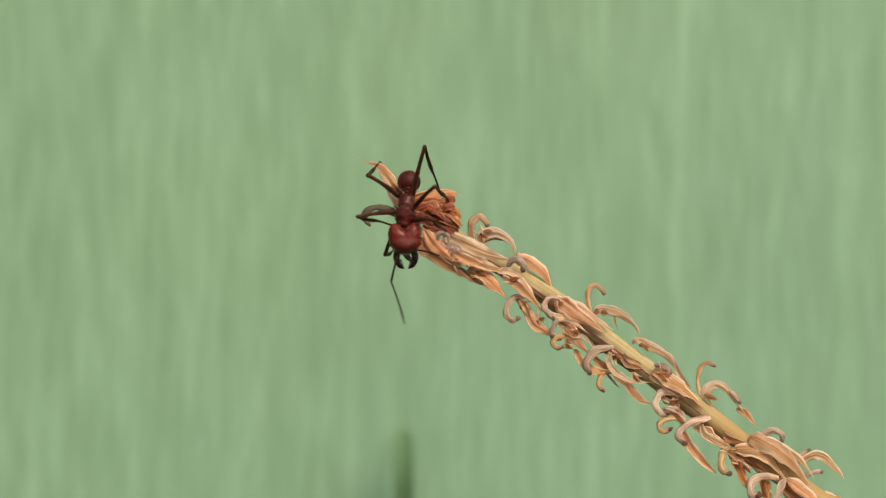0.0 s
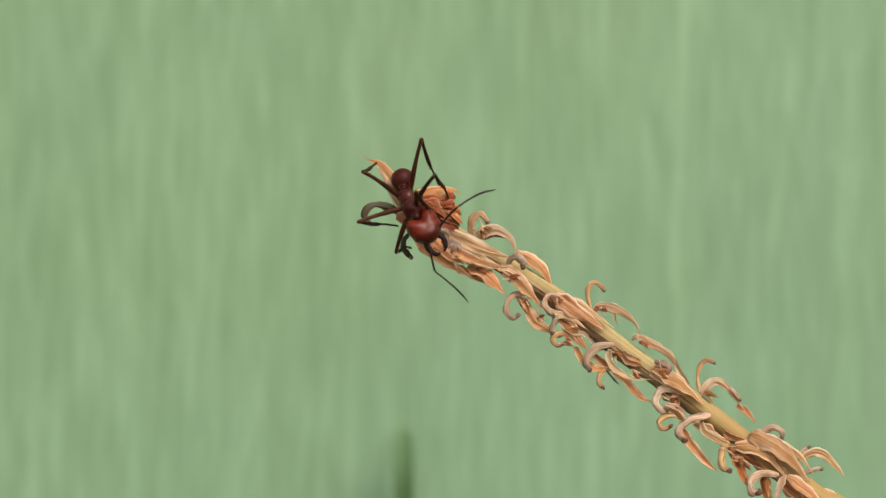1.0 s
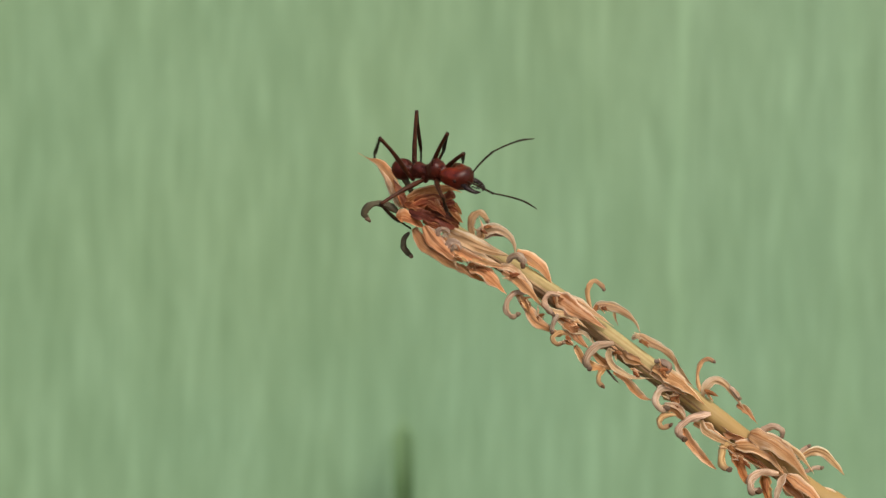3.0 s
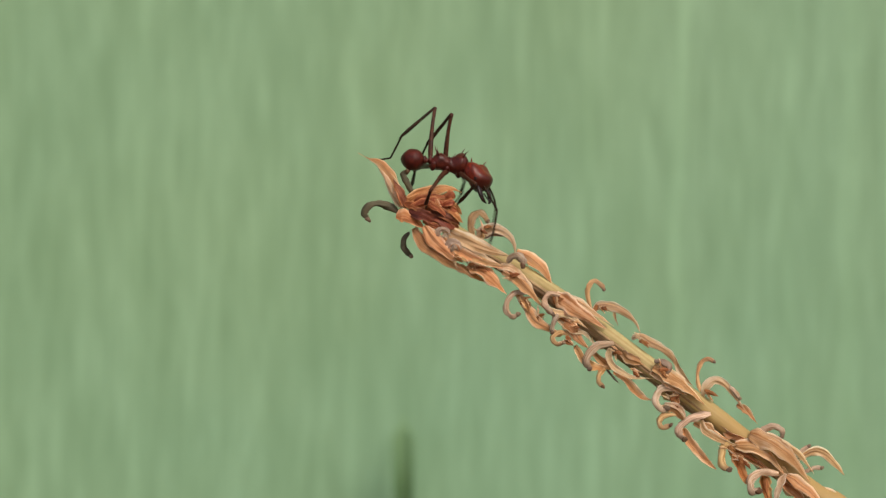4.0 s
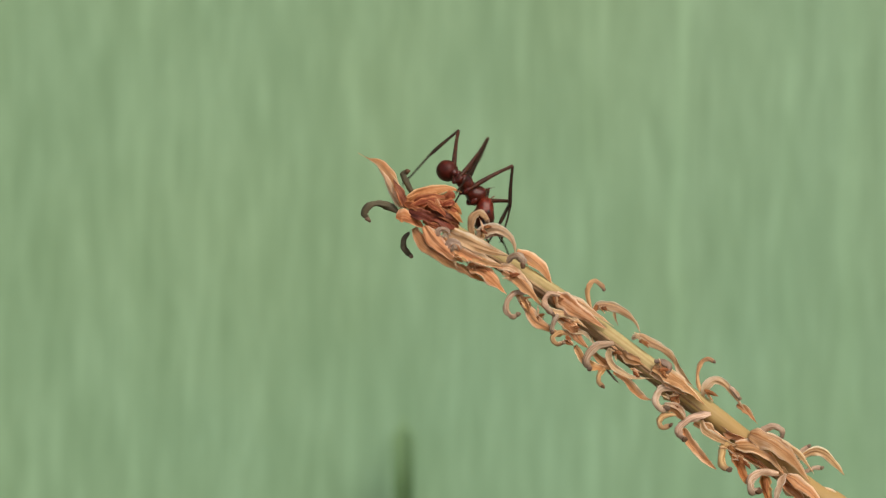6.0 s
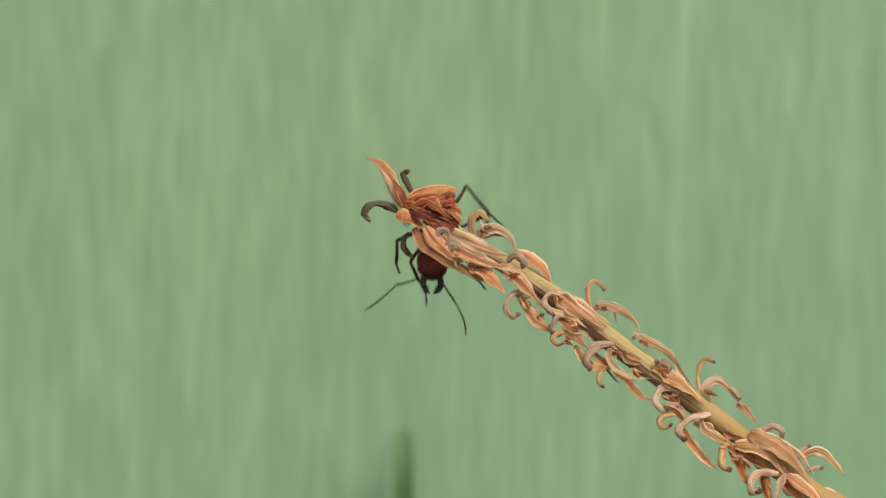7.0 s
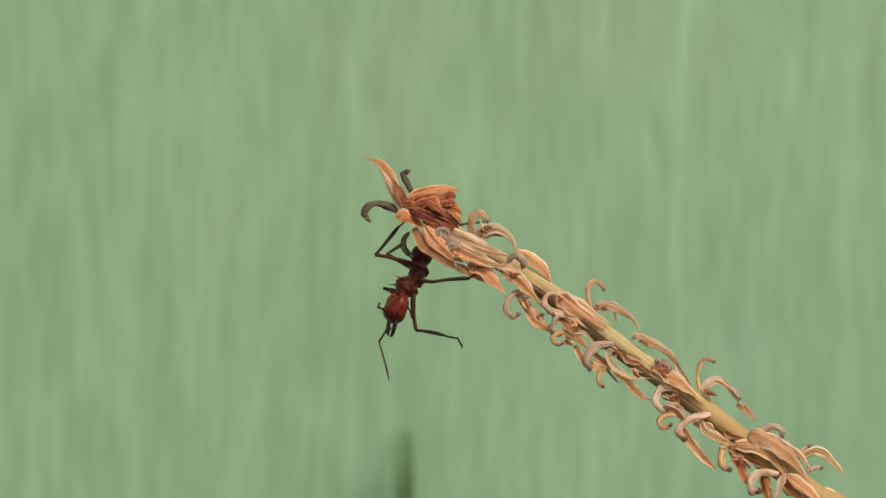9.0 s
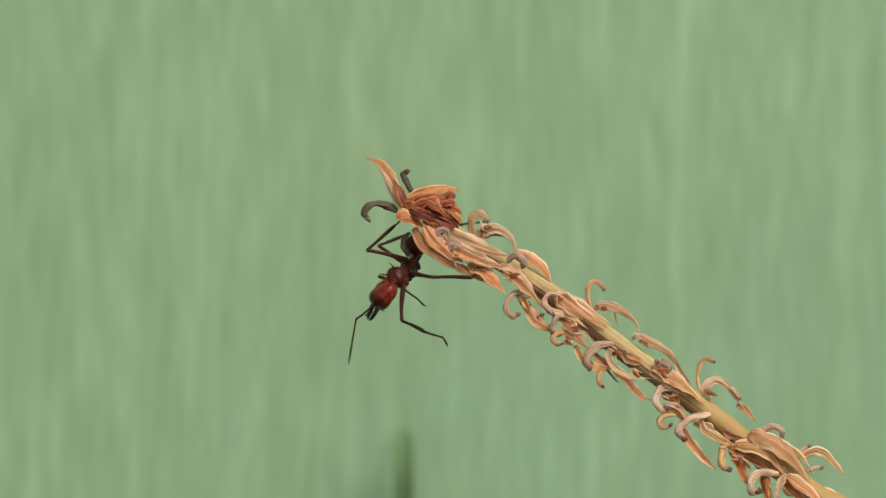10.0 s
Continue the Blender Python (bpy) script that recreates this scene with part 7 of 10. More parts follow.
    walk(ant_part["tarsus_LH"], [
        (0, mm(-3.88, 2.07, 1.10, 0.0, 71.3, 141.8)), (0.2, mm(-3.68, 2.28, 0.97, 12.0, 71.4, 152.0)), (0.5, mm(-3.50, 2.82, 0.83, -26.6, 74.7, 104.1)), (0.7, mm(-3.39, 2.82, 0.77, 24.6, 72.4, 152.1)),
        (1, mm(-3.08, 2.86, 0.98, 19.9, 65.5, 140.1)), (1.2, mm(-2.74, 2.96, 0.96, 26.9, 67.0, 143.0)), (1.5, mm(-2.55, 3.19, 0.84, 21.9, 70.5, 129.3)), (1.7, mm(-2.82, 3.35, 0.86, 33.7, 60.5, 136.9)),
        (2, mm(-2.56, 3.57, 0.55, 25.1, 57.6, 120.0)), (2.2, mm(-1.35, 2.96, 0.75, 31.7, 54.1, 121.6)), (2.5, mm(-0.26, 2.07, 0.56, 50.4, 32.0, 134.5)), (2.7, mm(-0.66, 2.10, 0.68, 54.0, 40.6, 133.6)),
        (3, mm(-2.19, 2.96, 0.83, 53.0, 45.2, 129.1)), (3.25, mm(-3.76, 3.11, 0.99, 49.3, 41.7, 122.9)), (3.5, mm(-4.94, 3.37, 1.37, 47.3, 37.3, 118.5)), (3.8, mm(-5.09, 3.83, 1.74, 49.5, 44.6, 114.3)),
        (4, mm(-4.49, 2.53, 1.50, 44.2, 54.2, 105.8)), (4.2, mm(-4.81, 2.81, 0.99, 37.9, 62.0, 108.0)), (4.5, mm(-4.76, 1.81, 1.07, 42.8, 71.7, 125.4)), (4.7, mm(-4.68, 1.60, 1.23, 124.1, 73.7, -150.5)),
        (5, mm(-4.36, 2.89, 1.01, 114.7, 58.0, -161.2)), (5.2, mm(-3.43, 3.15, 1.27, 115.7, 46.4, -178.8)), (5.5, mm(-3.53, 4.06, 0.83, 122.7, 45.1, 177.2)), (5.7, mm(-2.22, 5.98, 0.09, 131.1, 41.8, 175.8)),
        (5.87, mm(-3.38, 4.45, 0.28, 132.0, 64.5, -171.0)), (6, mm(-4.22, 2.66, 0.14, -169.6, 83.6, -101.4)), (6.25, mm(-4.24, 1.19, -0.14, -91.7, 64.0, -32.5)), (6.5, mm(-3.88, 2.48, -0.34, -97.4, 73.0, -67.8)),
        (6.8, mm(-2.53, 3.51, 0.54, 156.9, 71.2, 166.5)), (6.9, mm(-2.10, 3.18, 0.92, 41.9, 75.2, 58.8)), (7, mm(-1.43, 2.30, 1.52, -1.8, 56.1, 23.3)), (7.07, mm(-0.75, 1.61, 1.62, -50.5, 62.0, -51.2)),
        (7.1, mm(-0.90, 1.20, 2.18, -76.1, 42.0, -103.8)), (7.13, mm(-2.29, 1.43, 2.23, -83.4, 6.5, -101.7)), (7.2, mm(-4.23, 2.29, 1.87, -93.1, -28.4, -94.5)), (7.3, mm(-5.28, 2.44, 2.41, -91.1, -18.2, -91.6)),
        (7.5, mm(-5.57, 1.63, 2.10, -83.9, -13.2, -105.6)), (7.7, mm(-6.03, 2.15, 2.27, -89.0, -14.2, -111.4)), (8, mm(-5.24, 2.65, 3.65, -99.8, -11.7, -123.4)), (8.2, mm(-4.99, 2.77, 3.98, -106.7, -9.8, -118.8)),
        (8.5, mm(-4.47, 0.73, 4.49, -115.6, -2.6, -117.7)), (8.7, mm(-3.77, -0.00, 5.06, -131.3, 7.3, -131.4)), (9, mm(-2.75, 1.63, 3.87, -133.6, 1.8, -137.3)), (9.2, mm(-2.70, 1.70, 3.88, -136.0, 0.6, -136.5)),
        (9.5, mm(-2.75, 1.53, 3.97, -138.0, -0.2, -135.8)), (9.7, mm(-2.43, 1.54, 3.79, -139.2, -0.7, -141.8)), (10, mm(-2.04, 1.53, 3.49, -140.0, -1.6, -149.4))])
    walk(ant_part["foot_LH"], [
        (0, mm(-4.59, 2.62, -1.56, 0.0, 63.0, 112.0)), (0.2, mm(-4.47, 2.70, -1.68, -12.9, 59.0, 95.5)), (0.5, mm(-3.68, 3.54, -1.87, 0.3, 74.7, 103.9)), (0.7, mm(-4.13, 3.21, -1.90, -8.2, 67.3, 89.9)),
        (1, mm(-3.97, 3.61, -1.57, 44.6, 65.4, 140.1)), (1.2, mm(-3.61, 3.62, -1.62, 43.9, 63.7, 134.5)), (1.5, mm(-3.14, 3.91, -1.80, 47.2, 70.4, 129.4)), (1.7, mm(-3.83, 4.29, -1.58, 13.5, 73.9, 89.6)),
        (2, mm(-3.31, 4.88, -1.81, -9.4, 66.9, 59.8)), (2.2, mm(-2.21, 4.36, -1.52, 9.1, 62.8, 74.3)), (2.5, mm(-1.93, 3.76, -0.92, 63.6, 28.4, 134.4)), (2.7, mm(-2.13, 3.63, -1.14, 64.8, 33.5, 129.8)),
        (3, mm(-3.43, 4.49, -1.16, 66.7, 45.0, 129.1)), (3.25, mm(-4.89, 4.87, -0.87, 62.9, 41.5, 122.7)), (3.5, mm(-6.00, 5.33, -0.32, 60.9, 37.1, 118.2)), (3.8, mm(-5.91, 5.65, -0.22, 63.8, 9.7, 129.1)),
        (4, mm(-4.93, 4.10, -0.77, 61.4, 19.8, 141.7)), (4.2, mm(-5.22, 4.06, -1.48, 49.8, 23.2, 129.8)), (4.5, mm(-5.27, 2.53, -1.59, 63.6, 33.6, -171.8)), (4.7, mm(-5.36, 1.21, -1.46, 43.4, 25.9, 153.5)),
        (5, mm(-5.76, 2.41, -1.36, 62.9, 37.5, -168.4)), (5.2, mm(-5.36, 3.11, -0.75, 65.0, 23.8, 173.8)), (5.5, mm(-5.50, 4.15, -1.15, 70.1, 20.8, 166.0)), (5.7, mm(-4.30, 6.13, -1.78, 65.0, 21.3, 140.3)),
        (5.87, mm(-4.57, 4.26, -2.24, 61.0, 55.7, 155.6)), (6, mm(-4.29, 2.35, -2.64, 148.7, 83.6, -100.9)), (6.25, mm(-3.20, 0.53, -2.66, -136.4, 63.9, -32.4)), (6.5, mm(-3.57, 1.72, -3.01, -142.2, 72.9, -67.8)),
        (6.8, mm(-3.41, 3.72, -2.11, 105.8, 77.3, 159.6)), (6.9, mm(-1.73, 3.79, -1.79, -3.5, 75.5, 58.2)), (7, mm(0.00, 2.92, -0.80, -47.3, 56.1, 23.3)), (7.07, mm(0.07, 0.59, -0.85, -83.3, 58.5, -49.4)),
        (7.1, mm(-1.40, -0.82, 0.31, -99.7, 42.1, -104.3)), (7.13, mm(-2.85, -1.29, 1.91, -95.5, 6.5, -97.8)), (7.2, mm(-4.42, -0.16, 3.20, -95.1, -29.3, -93.2)), (7.3, mm(-5.36, -0.22, 3.28, -93.7, -16.8, -86.9)),
        (7.5, mm(-6.30, -1.00, 2.74, -84.4, -15.3, -102.4)), (7.7, mm(-7.02, -0.38, 2.95, -90.0, -17.8, -106.4)), (8, mm(-6.75, 0.36, 4.22, -100.6, -13.3, -118.9)), (8.2, mm(-6.32, 0.35, 4.46, -107.6, -11.3, -113.2)),
        (8.5, mm(-5.77, -1.74, 4.62, -115.9, -3.8, -110.2)), (8.7, mm(-5.61, -2.08, 4.70, -131.9, 10.5, -125.6)), (9, mm(-4.81, -0.27, 3.79, -133.2, 1.4, -131.9)), (9.2, mm(-4.73, -0.23, 3.85, -135.6, 0.2, -130.3)),
        (9.5, mm(-4.76, -0.43, 3.98, -137.7, -0.4, -128.5)), (9.7, mm(-4.64, -0.19, 3.82, -139.0, -0.9, -134.6)), (10, mm(-4.45, 0.11, 3.57, -139.9, -2.2, -142.4))])
    walk(ant_part["scape_L"], [
        (0, mm(3.33, 0.66, -1.31, -0.0, -12.2, 63.2)), (0.2, mm(3.45, 0.72, -1.12, -7.4, -6.9, 97.0)), (0.5, mm(3.58, 0.89, -0.69, -9.8, -35.0, 88.2)), (0.6, mm(3.51, 0.98, -0.76, -4.3, -41.9, 76.7)),
        (0.7, mm(3.44, 1.06, -0.82, 3.7, -47.7, 62.9)), (0.867, mm(3.32, 1.16, -0.89, -7.6, -48.0, 77.4)), (1, mm(3.19, 1.26, -0.97, -18.5, -46.4, 91.6)), (1.2, mm(3.23, 1.30, -0.87, -34.1, -55.0, 112.5)),
        (1.5, mm(3.41, 1.24, -0.59, -48.2, -56.9, 127.6)), (1.7, mm(3.53, 1.18, -0.30, -19.3, -43.4, 91.0)), (2, mm(3.64, 1.03, -0.09, 8.2, -33.1, 50.1)), (2.2, mm(3.75, 0.80, -0.25, 19.0, -11.2, 27.2)),
        (2.5, mm(3.49, 0.88, -0.91, 20.2, -16.4, 13.6)), (2.7, mm(3.66, 0.63, -0.77, 0.2, -43.0, 58.7)), (3, mm(3.85, 0.09, -0.48, 6.8, -34.4, 41.6)), (3.25, mm(3.71, -0.06, -0.91, 19.6, -14.4, 21.4)),
        (3.5, mm(3.46, -0.08, -1.30, 29.9, 9.2, 6.8)), (3.8, mm(3.36, -0.18, -1.39, 26.0, 18.6, -33.2)), (3.9, mm(3.39, -0.50, -1.26, 26.0, 33.5, 2.3)), (4, mm(3.41, -0.81, -1.14, 38.2, 45.0, 45.6)),
        (4.2, mm(3.48, -0.88, -0.89, 46.0, 15.4, 81.8)), (4.5, mm(3.76, -0.67, -0.84, 41.1, 18.2, 112.6)), (4.7, mm(3.79, -0.90, -0.55, 41.1, 27.9, 111.6)), (5, mm(3.78, -1.02, -0.37, 41.1, 42.0, 109.5)),
        (5.1, mm(3.33, -1.39, -0.84, 12.3, 41.2, 64.7)), (5.2, mm(2.89, -1.76, -1.30, -6.6, 26.5, 28.6)), (5.5, mm(2.50, -2.22, -0.84, -13.1, 15.0, 14.4)), (5.7, mm(1.53, -2.27, -0.92, -14.0, 4.6, 3.0)),
        (6, mm(3.01, -0.70, -1.58, -0.2, 23.2, 18.4)), (6.25, mm(3.40, 0.44, -1.31, 11.3, 34.1, 17.1)), (6.5, mm(3.25, 0.20, -1.54, 34.0, 11.6, 34.5)), (6.8, mm(2.81, 0.51, -1.79, 48.2, -31.2, 39.0)),
        (6.9, mm(3.15, 0.33, -0.44, 51.7, 5.7, 35.6)), (7, mm(3.70, 0.16, 0.90, 27.5, -17.4, 64.6)), (7.1, mm(3.80, -0.05, 0.65, 57.1, -32.6, 38.2)), (7.2, mm(3.79, 0.64, -0.30, 83.5, -17.2, 32.4)),
        (7.3, mm(3.72, 0.74, -0.42, 85.1, 7.8, 19.4)), (7.4, mm(3.62, 0.84, -0.61, 90.9, -20.0, 25.3)), (7.5, mm(3.51, 0.94, -0.80, 94.9, -48.1, 29.5)), (7.7, mm(3.88, 0.25, -0.21, 46.4, -70.0, 71.7)),
        (8, mm(3.56, 0.94, -0.71, 87.7, -26.4, 14.2)), (8.2, mm(3.59, 0.96, -0.60, 83.6, -69.1, 22.0)), (8.5, mm(3.72, 0.83, -0.26, 97.8, -16.3, 20.4)), (8.7, mm(3.86, -0.42, -0.15, 112.1, -14.0, -22.7)),
        (8.87, mm(3.81, -0.49, -0.33, 115.9, -2.7, -11.8)), (9, mm(3.77, -0.57, -0.50, 121.9, 7.5, -0.0)), (9.2, mm(3.78, -0.55, -0.46, 125.1, -0.7, -28.8)), (9.5, mm(3.82, -0.53, -0.35, 125.3, 5.2, -27.8)),
        (9.7, mm(3.77, -0.71, -0.24, 118.5, -23.3, 17.7)), (9.87, mm(3.72, -0.84, -0.18, 121.3, -14.0, 4.6)), (10, mm(3.67, -0.96, -0.12, 121.8, -4.3, -7.6))])
    walk(ant_part["funiculus_L"], [
        (0, mm(4.56, 3.10, -0.72, 0.0, 24.0, 70.3)), (0.2, mm(3.11, 3.48, -0.78, 16.3, 27.0, 111.1)), (0.5, mm(3.66, 3.19, 0.91, 21.4, 8.7, 113.0)), (0.6, mm(3.99, 3.01, 1.11, -2.1, -15.1, 72.5)),
        (0.7, mm(4.30, 2.74, 1.25, -5.4, -48.2, 32.4)), (0.867, mm(3.73, 2.99, 1.19, -35.7, -30.7, 78.2)), (1, mm(3.14, 3.19, 1.06, -44.4, -3.0, 106.8)), (1.2, mm(2.62, 2.78, 1.43, -41.9, -11.4, 106.6)),
        (1.5, mm(2.48, 2.45, 1.76, -36.2, -34.3, 93.7)), (1.7, mm(3.49, 3.21, 1.62, -42.3, -2.2, 102.9)), (2, mm(5.15, 2.83, 1.44, -36.4, 25.1, 119.5)), (2.2, mm(6.19, 2.05, 0.29, -52.1, 36.6, 66.6)),
        (2.5, mm(6.11, 1.51, -0.12, -40.1, 36.5, 73.1)), (2.7, mm(4.73, 2.38, 1.14, -49.0, -2.6, 64.2)), (3, mm(5.57, 1.63, 1.10, -49.1, -3.1, 48.7)), (3.25, mm(6.23, 0.93, -0.21, -47.9, 10.2, 37.2)),
        (3.5, mm(6.20, 0.25, -1.75, -47.1, 31.0, 26.7)), (3.8, mm(5.58, -1.64, -2.28, -43.6, 49.9, 20.7)), (3.9, mm(5.72, -0.40, -2.81, -38.4, 66.6, 27.3)), (4, mm(4.80, 0.60, -3.12, -8.6, 82.1, 58.5)),
        (4.2, mm(3.87, 1.79, -1.64, 1.7, 65.4, 74.6)), (4.5, mm(2.74, 1.79, -1.72, 14.4, 22.1, 97.1)), (4.7, mm(2.88, 1.41, -1.86, 13.2, 22.4, 94.3)), (5, mm(3.09, 0.94, -2.25, 10.4, 23.8, 87.4)),
        (5.1, mm(4.23, 0.52, -2.68, 13.4, 37.9, 69.5)), (5.2, mm(5.09, -0.56, -2.55, 10.2, 52.0, 47.6)), (5.5, mm(5.12, -1.54, -1.56, 9.7, 53.3, 40.2)), (5.7, mm(4.31, -2.12, -1.15, 6.8, 46.4, 25.0)),
        (6, mm(5.46, 0.11, -2.69, 4.4, 18.6, 51.9)), (6.25, mm(5.62, 1.13, -2.88, 0.9, 14.2, 51.4)), (6.5, mm(5.51, 1.75, -2.10, 6.3, 34.9, 21.6)), (6.8, mm(4.67, 2.02, -0.34, 36.3, 54.2, 23.8)),
        (6.9, mm(5.42, 1.95, -0.71, 26.6, 19.1, 23.3)), (7, mm(4.84, 2.57, 1.74, 16.6, -3.8, 38.1)), (7.1, mm(5.65, 1.41, 2.16, 40.7, 13.4, 23.0)), (7.2, mm(6.04, 2.07, 0.53, 62.6, 36.7, 42.6)),
        (7.3, mm(6.34, 1.66, -0.80, 45.9, 42.0, 8.3)), (7.4, mm(6.00, 1.96, 0.35, 63.9, 9.3, 18.6)), (7.5, mm(5.14, 1.86, 1.29, 77.3, -24.6, 18.8)), (7.7, mm(4.19, 1.16, 2.42, 58.2, -33.9, 45.8)),
        (8, mm(5.99, 1.56, 0.54, 72.1, 1.8, 38.7)), (8.2, mm(4.51, 1.33, 2.01, 76.9, -20.4, 47.0)), (8.5, mm(6.24, 1.77, 0.52, 86.3, 5.3, 27.4)), (8.7, mm(6.36, -1.47, 0.52, 103.6, -11.4, -21.3)),
        (8.87, mm(6.55, -1.06, -0.19, 111.4, 17.7, -9.1)), (9, mm(6.55, -0.57, -0.87, 129.6, 43.5, 12.2)), (9.2, mm(6.23, -1.89, -0.43, 121.3, 8.9, 0.5)), (9.5, mm(6.28, -1.83, -0.60, 123.1, 24.4, 5.4)),
        (9.7, mm(6.22, 0.07, 0.87, 116.8, -14.1, 5.2)), (9.87, mm(6.43, -0.62, 0.50, 109.4, 12.6, -12.8)), (10, mm(6.44, -1.33, 0.09, 91.1, 34.8, -38.5))])
    walk(ant_part["femur_RF"], [
        (0, mm(0.80, -0.45, -0.55, -0.0, 63.4, -51.2)), (0.2, mm(0.80, -0.45, -0.55, 3.7, 65.0, -49.1)), (0.5, mm(0.80, -0.45, -0.55, 0.3, 63.4, -59.8)), (0.7, mm(0.80, -0.45, -0.55, -9.4, 66.2, -74.5)),
        (1, mm(0.80, -0.45, -0.55, -3.3, 63.7, -72.5)), (1.2, mm(0.80, -0.45, -0.55, -2.6, 65.2, -74.1)), (1.5, mm(0.80, -0.45, -0.55, -52.2, 70.0, -132.5)), (1.6, mm(0.80, -0.45, -0.55, 40.7, 61.9, -42.3)),
        (1.7, mm(0.80, -0.45, -0.55, 62.5, 30.2, -23.4)), (2, mm(0.80, -0.45, -0.55, 64.5, -1.0, -29.4)), (2.2, mm(0.80, -0.45, -0.55, 63.0, 2.2, -34.0)), (2.5, mm(0.80, -0.45, -0.55, 61.2, 7.7, -45.0)),
        (2.7, mm(0.80, -0.45, -0.55, 60.6, 5.2, -51.9)), (3, mm(0.80, -0.45, -0.55, 65.6, 7.1, -55.1)), (3.25, mm(0.80, -0.45, -0.55, 72.6, 12.4, -53.8)), (3.5, mm(0.80, -0.45, -0.55, 80.4, 17.3, -52.8)),
        (3.8, mm(0.80, -0.45, -0.55, 85.6, 17.8, -59.3)), (4, mm(0.80, -0.45, -0.55, 93.6, 6.9, -74.4)), (4.2, mm(0.80, -0.45, -0.55, 101.9, 3.3, -72.6)), (4.5, mm(0.80, -0.45, -0.55, 109.8, 3.9, -69.5)),
        (4.7, mm(0.80, -0.45, -0.55, 109.3, 8.8, -71.7)), (5, mm(0.80, -0.45, -0.55, 108.3, 13.4, -72.7)), (5.2, mm(0.80, -0.45, -0.55, 90.4, 27.5, -103.5)), (5.33, mm(0.80, -0.45, -0.55, 90.2, 9.8, -86.3)),
        (5.5, mm(0.80, -0.45, -0.55, 84.7, -7.0, -69.2)), (5.7, mm(0.80, -0.45, -0.55, 85.6, -16.7, -77.9)), (5.87, mm(0.80, -0.45, -0.55, 92.1, -30.3, -45.4)), (6, mm(0.80, -0.45, -0.55, 88.4, -45.0, -7.9)),
        (6.25, mm(0.80, -0.45, -0.55, 90.5, -61.5, 0.7)), (6.5, mm(0.80, -0.45, -0.55, 108.8, -60.4, -38.2)), (6.8, mm(0.80, -0.45, -0.55, 115.8, -36.5, -59.2)), (6.9, mm(0.80, -0.45, -0.55, 138.2, -29.8, -57.2)),
        (7, mm(0.80, -0.45, -0.55, 167.1, -23.8, -57.1)), (7.03, mm(0.80, -0.45, -0.55, 168.2, -31.9, -67.3)), (7.07, mm(0.80, -0.45, -0.55, 171.2, -39.7, -78.7)), (7.1, mm(0.80, -0.45, -0.55, 176.8, -46.8, -92.2)),
        (7.13, mm(0.80, -0.45, -0.55, 171.6, -33.8, -79.9)), (7.2, mm(0.80, -0.45, -0.55, 170.0, -20.2, -70.2)), (7.3, mm(0.80, -0.45, -0.55, -178.2, -25.9, -93.4)), (7.5, mm(0.80, -0.45, -0.55, -177.7, -8.9, -81.2)),
        (7.7, mm(0.80, -0.45, -0.55, 178.7, -4.7, -84.5)), (8, mm(0.80, -0.45, -0.55, 169.6, -2.9, -80.3)), (8.2, mm(0.80, -0.45, -0.55, 165.7, 11.4, -96.0)), (8.5, mm(0.80, -0.45, -0.55, 154.3, -33.5, -76.3)),
        (8.7, mm(0.80, -0.45, -0.55, 138.6, -23.1, -92.2)), (9, mm(0.80, -0.45, -0.55, 140.1, -35.7, -101.4)), (9.2, mm(0.80, -0.45, -0.55, 141.8, -30.8, -107.3)), (9.33, mm(0.80, -0.45, -0.55, 141.8, -25.4, -108.9)),
        (9.5, mm(0.80, -0.45, -0.55, 141.6, -19.9, -110.4)), (9.7, mm(0.80, -0.45, -0.55, 139.3, -25.5, -113.1)), (10, mm(0.80, -0.45, -0.55, 137.0, -32.2, -117.9))])
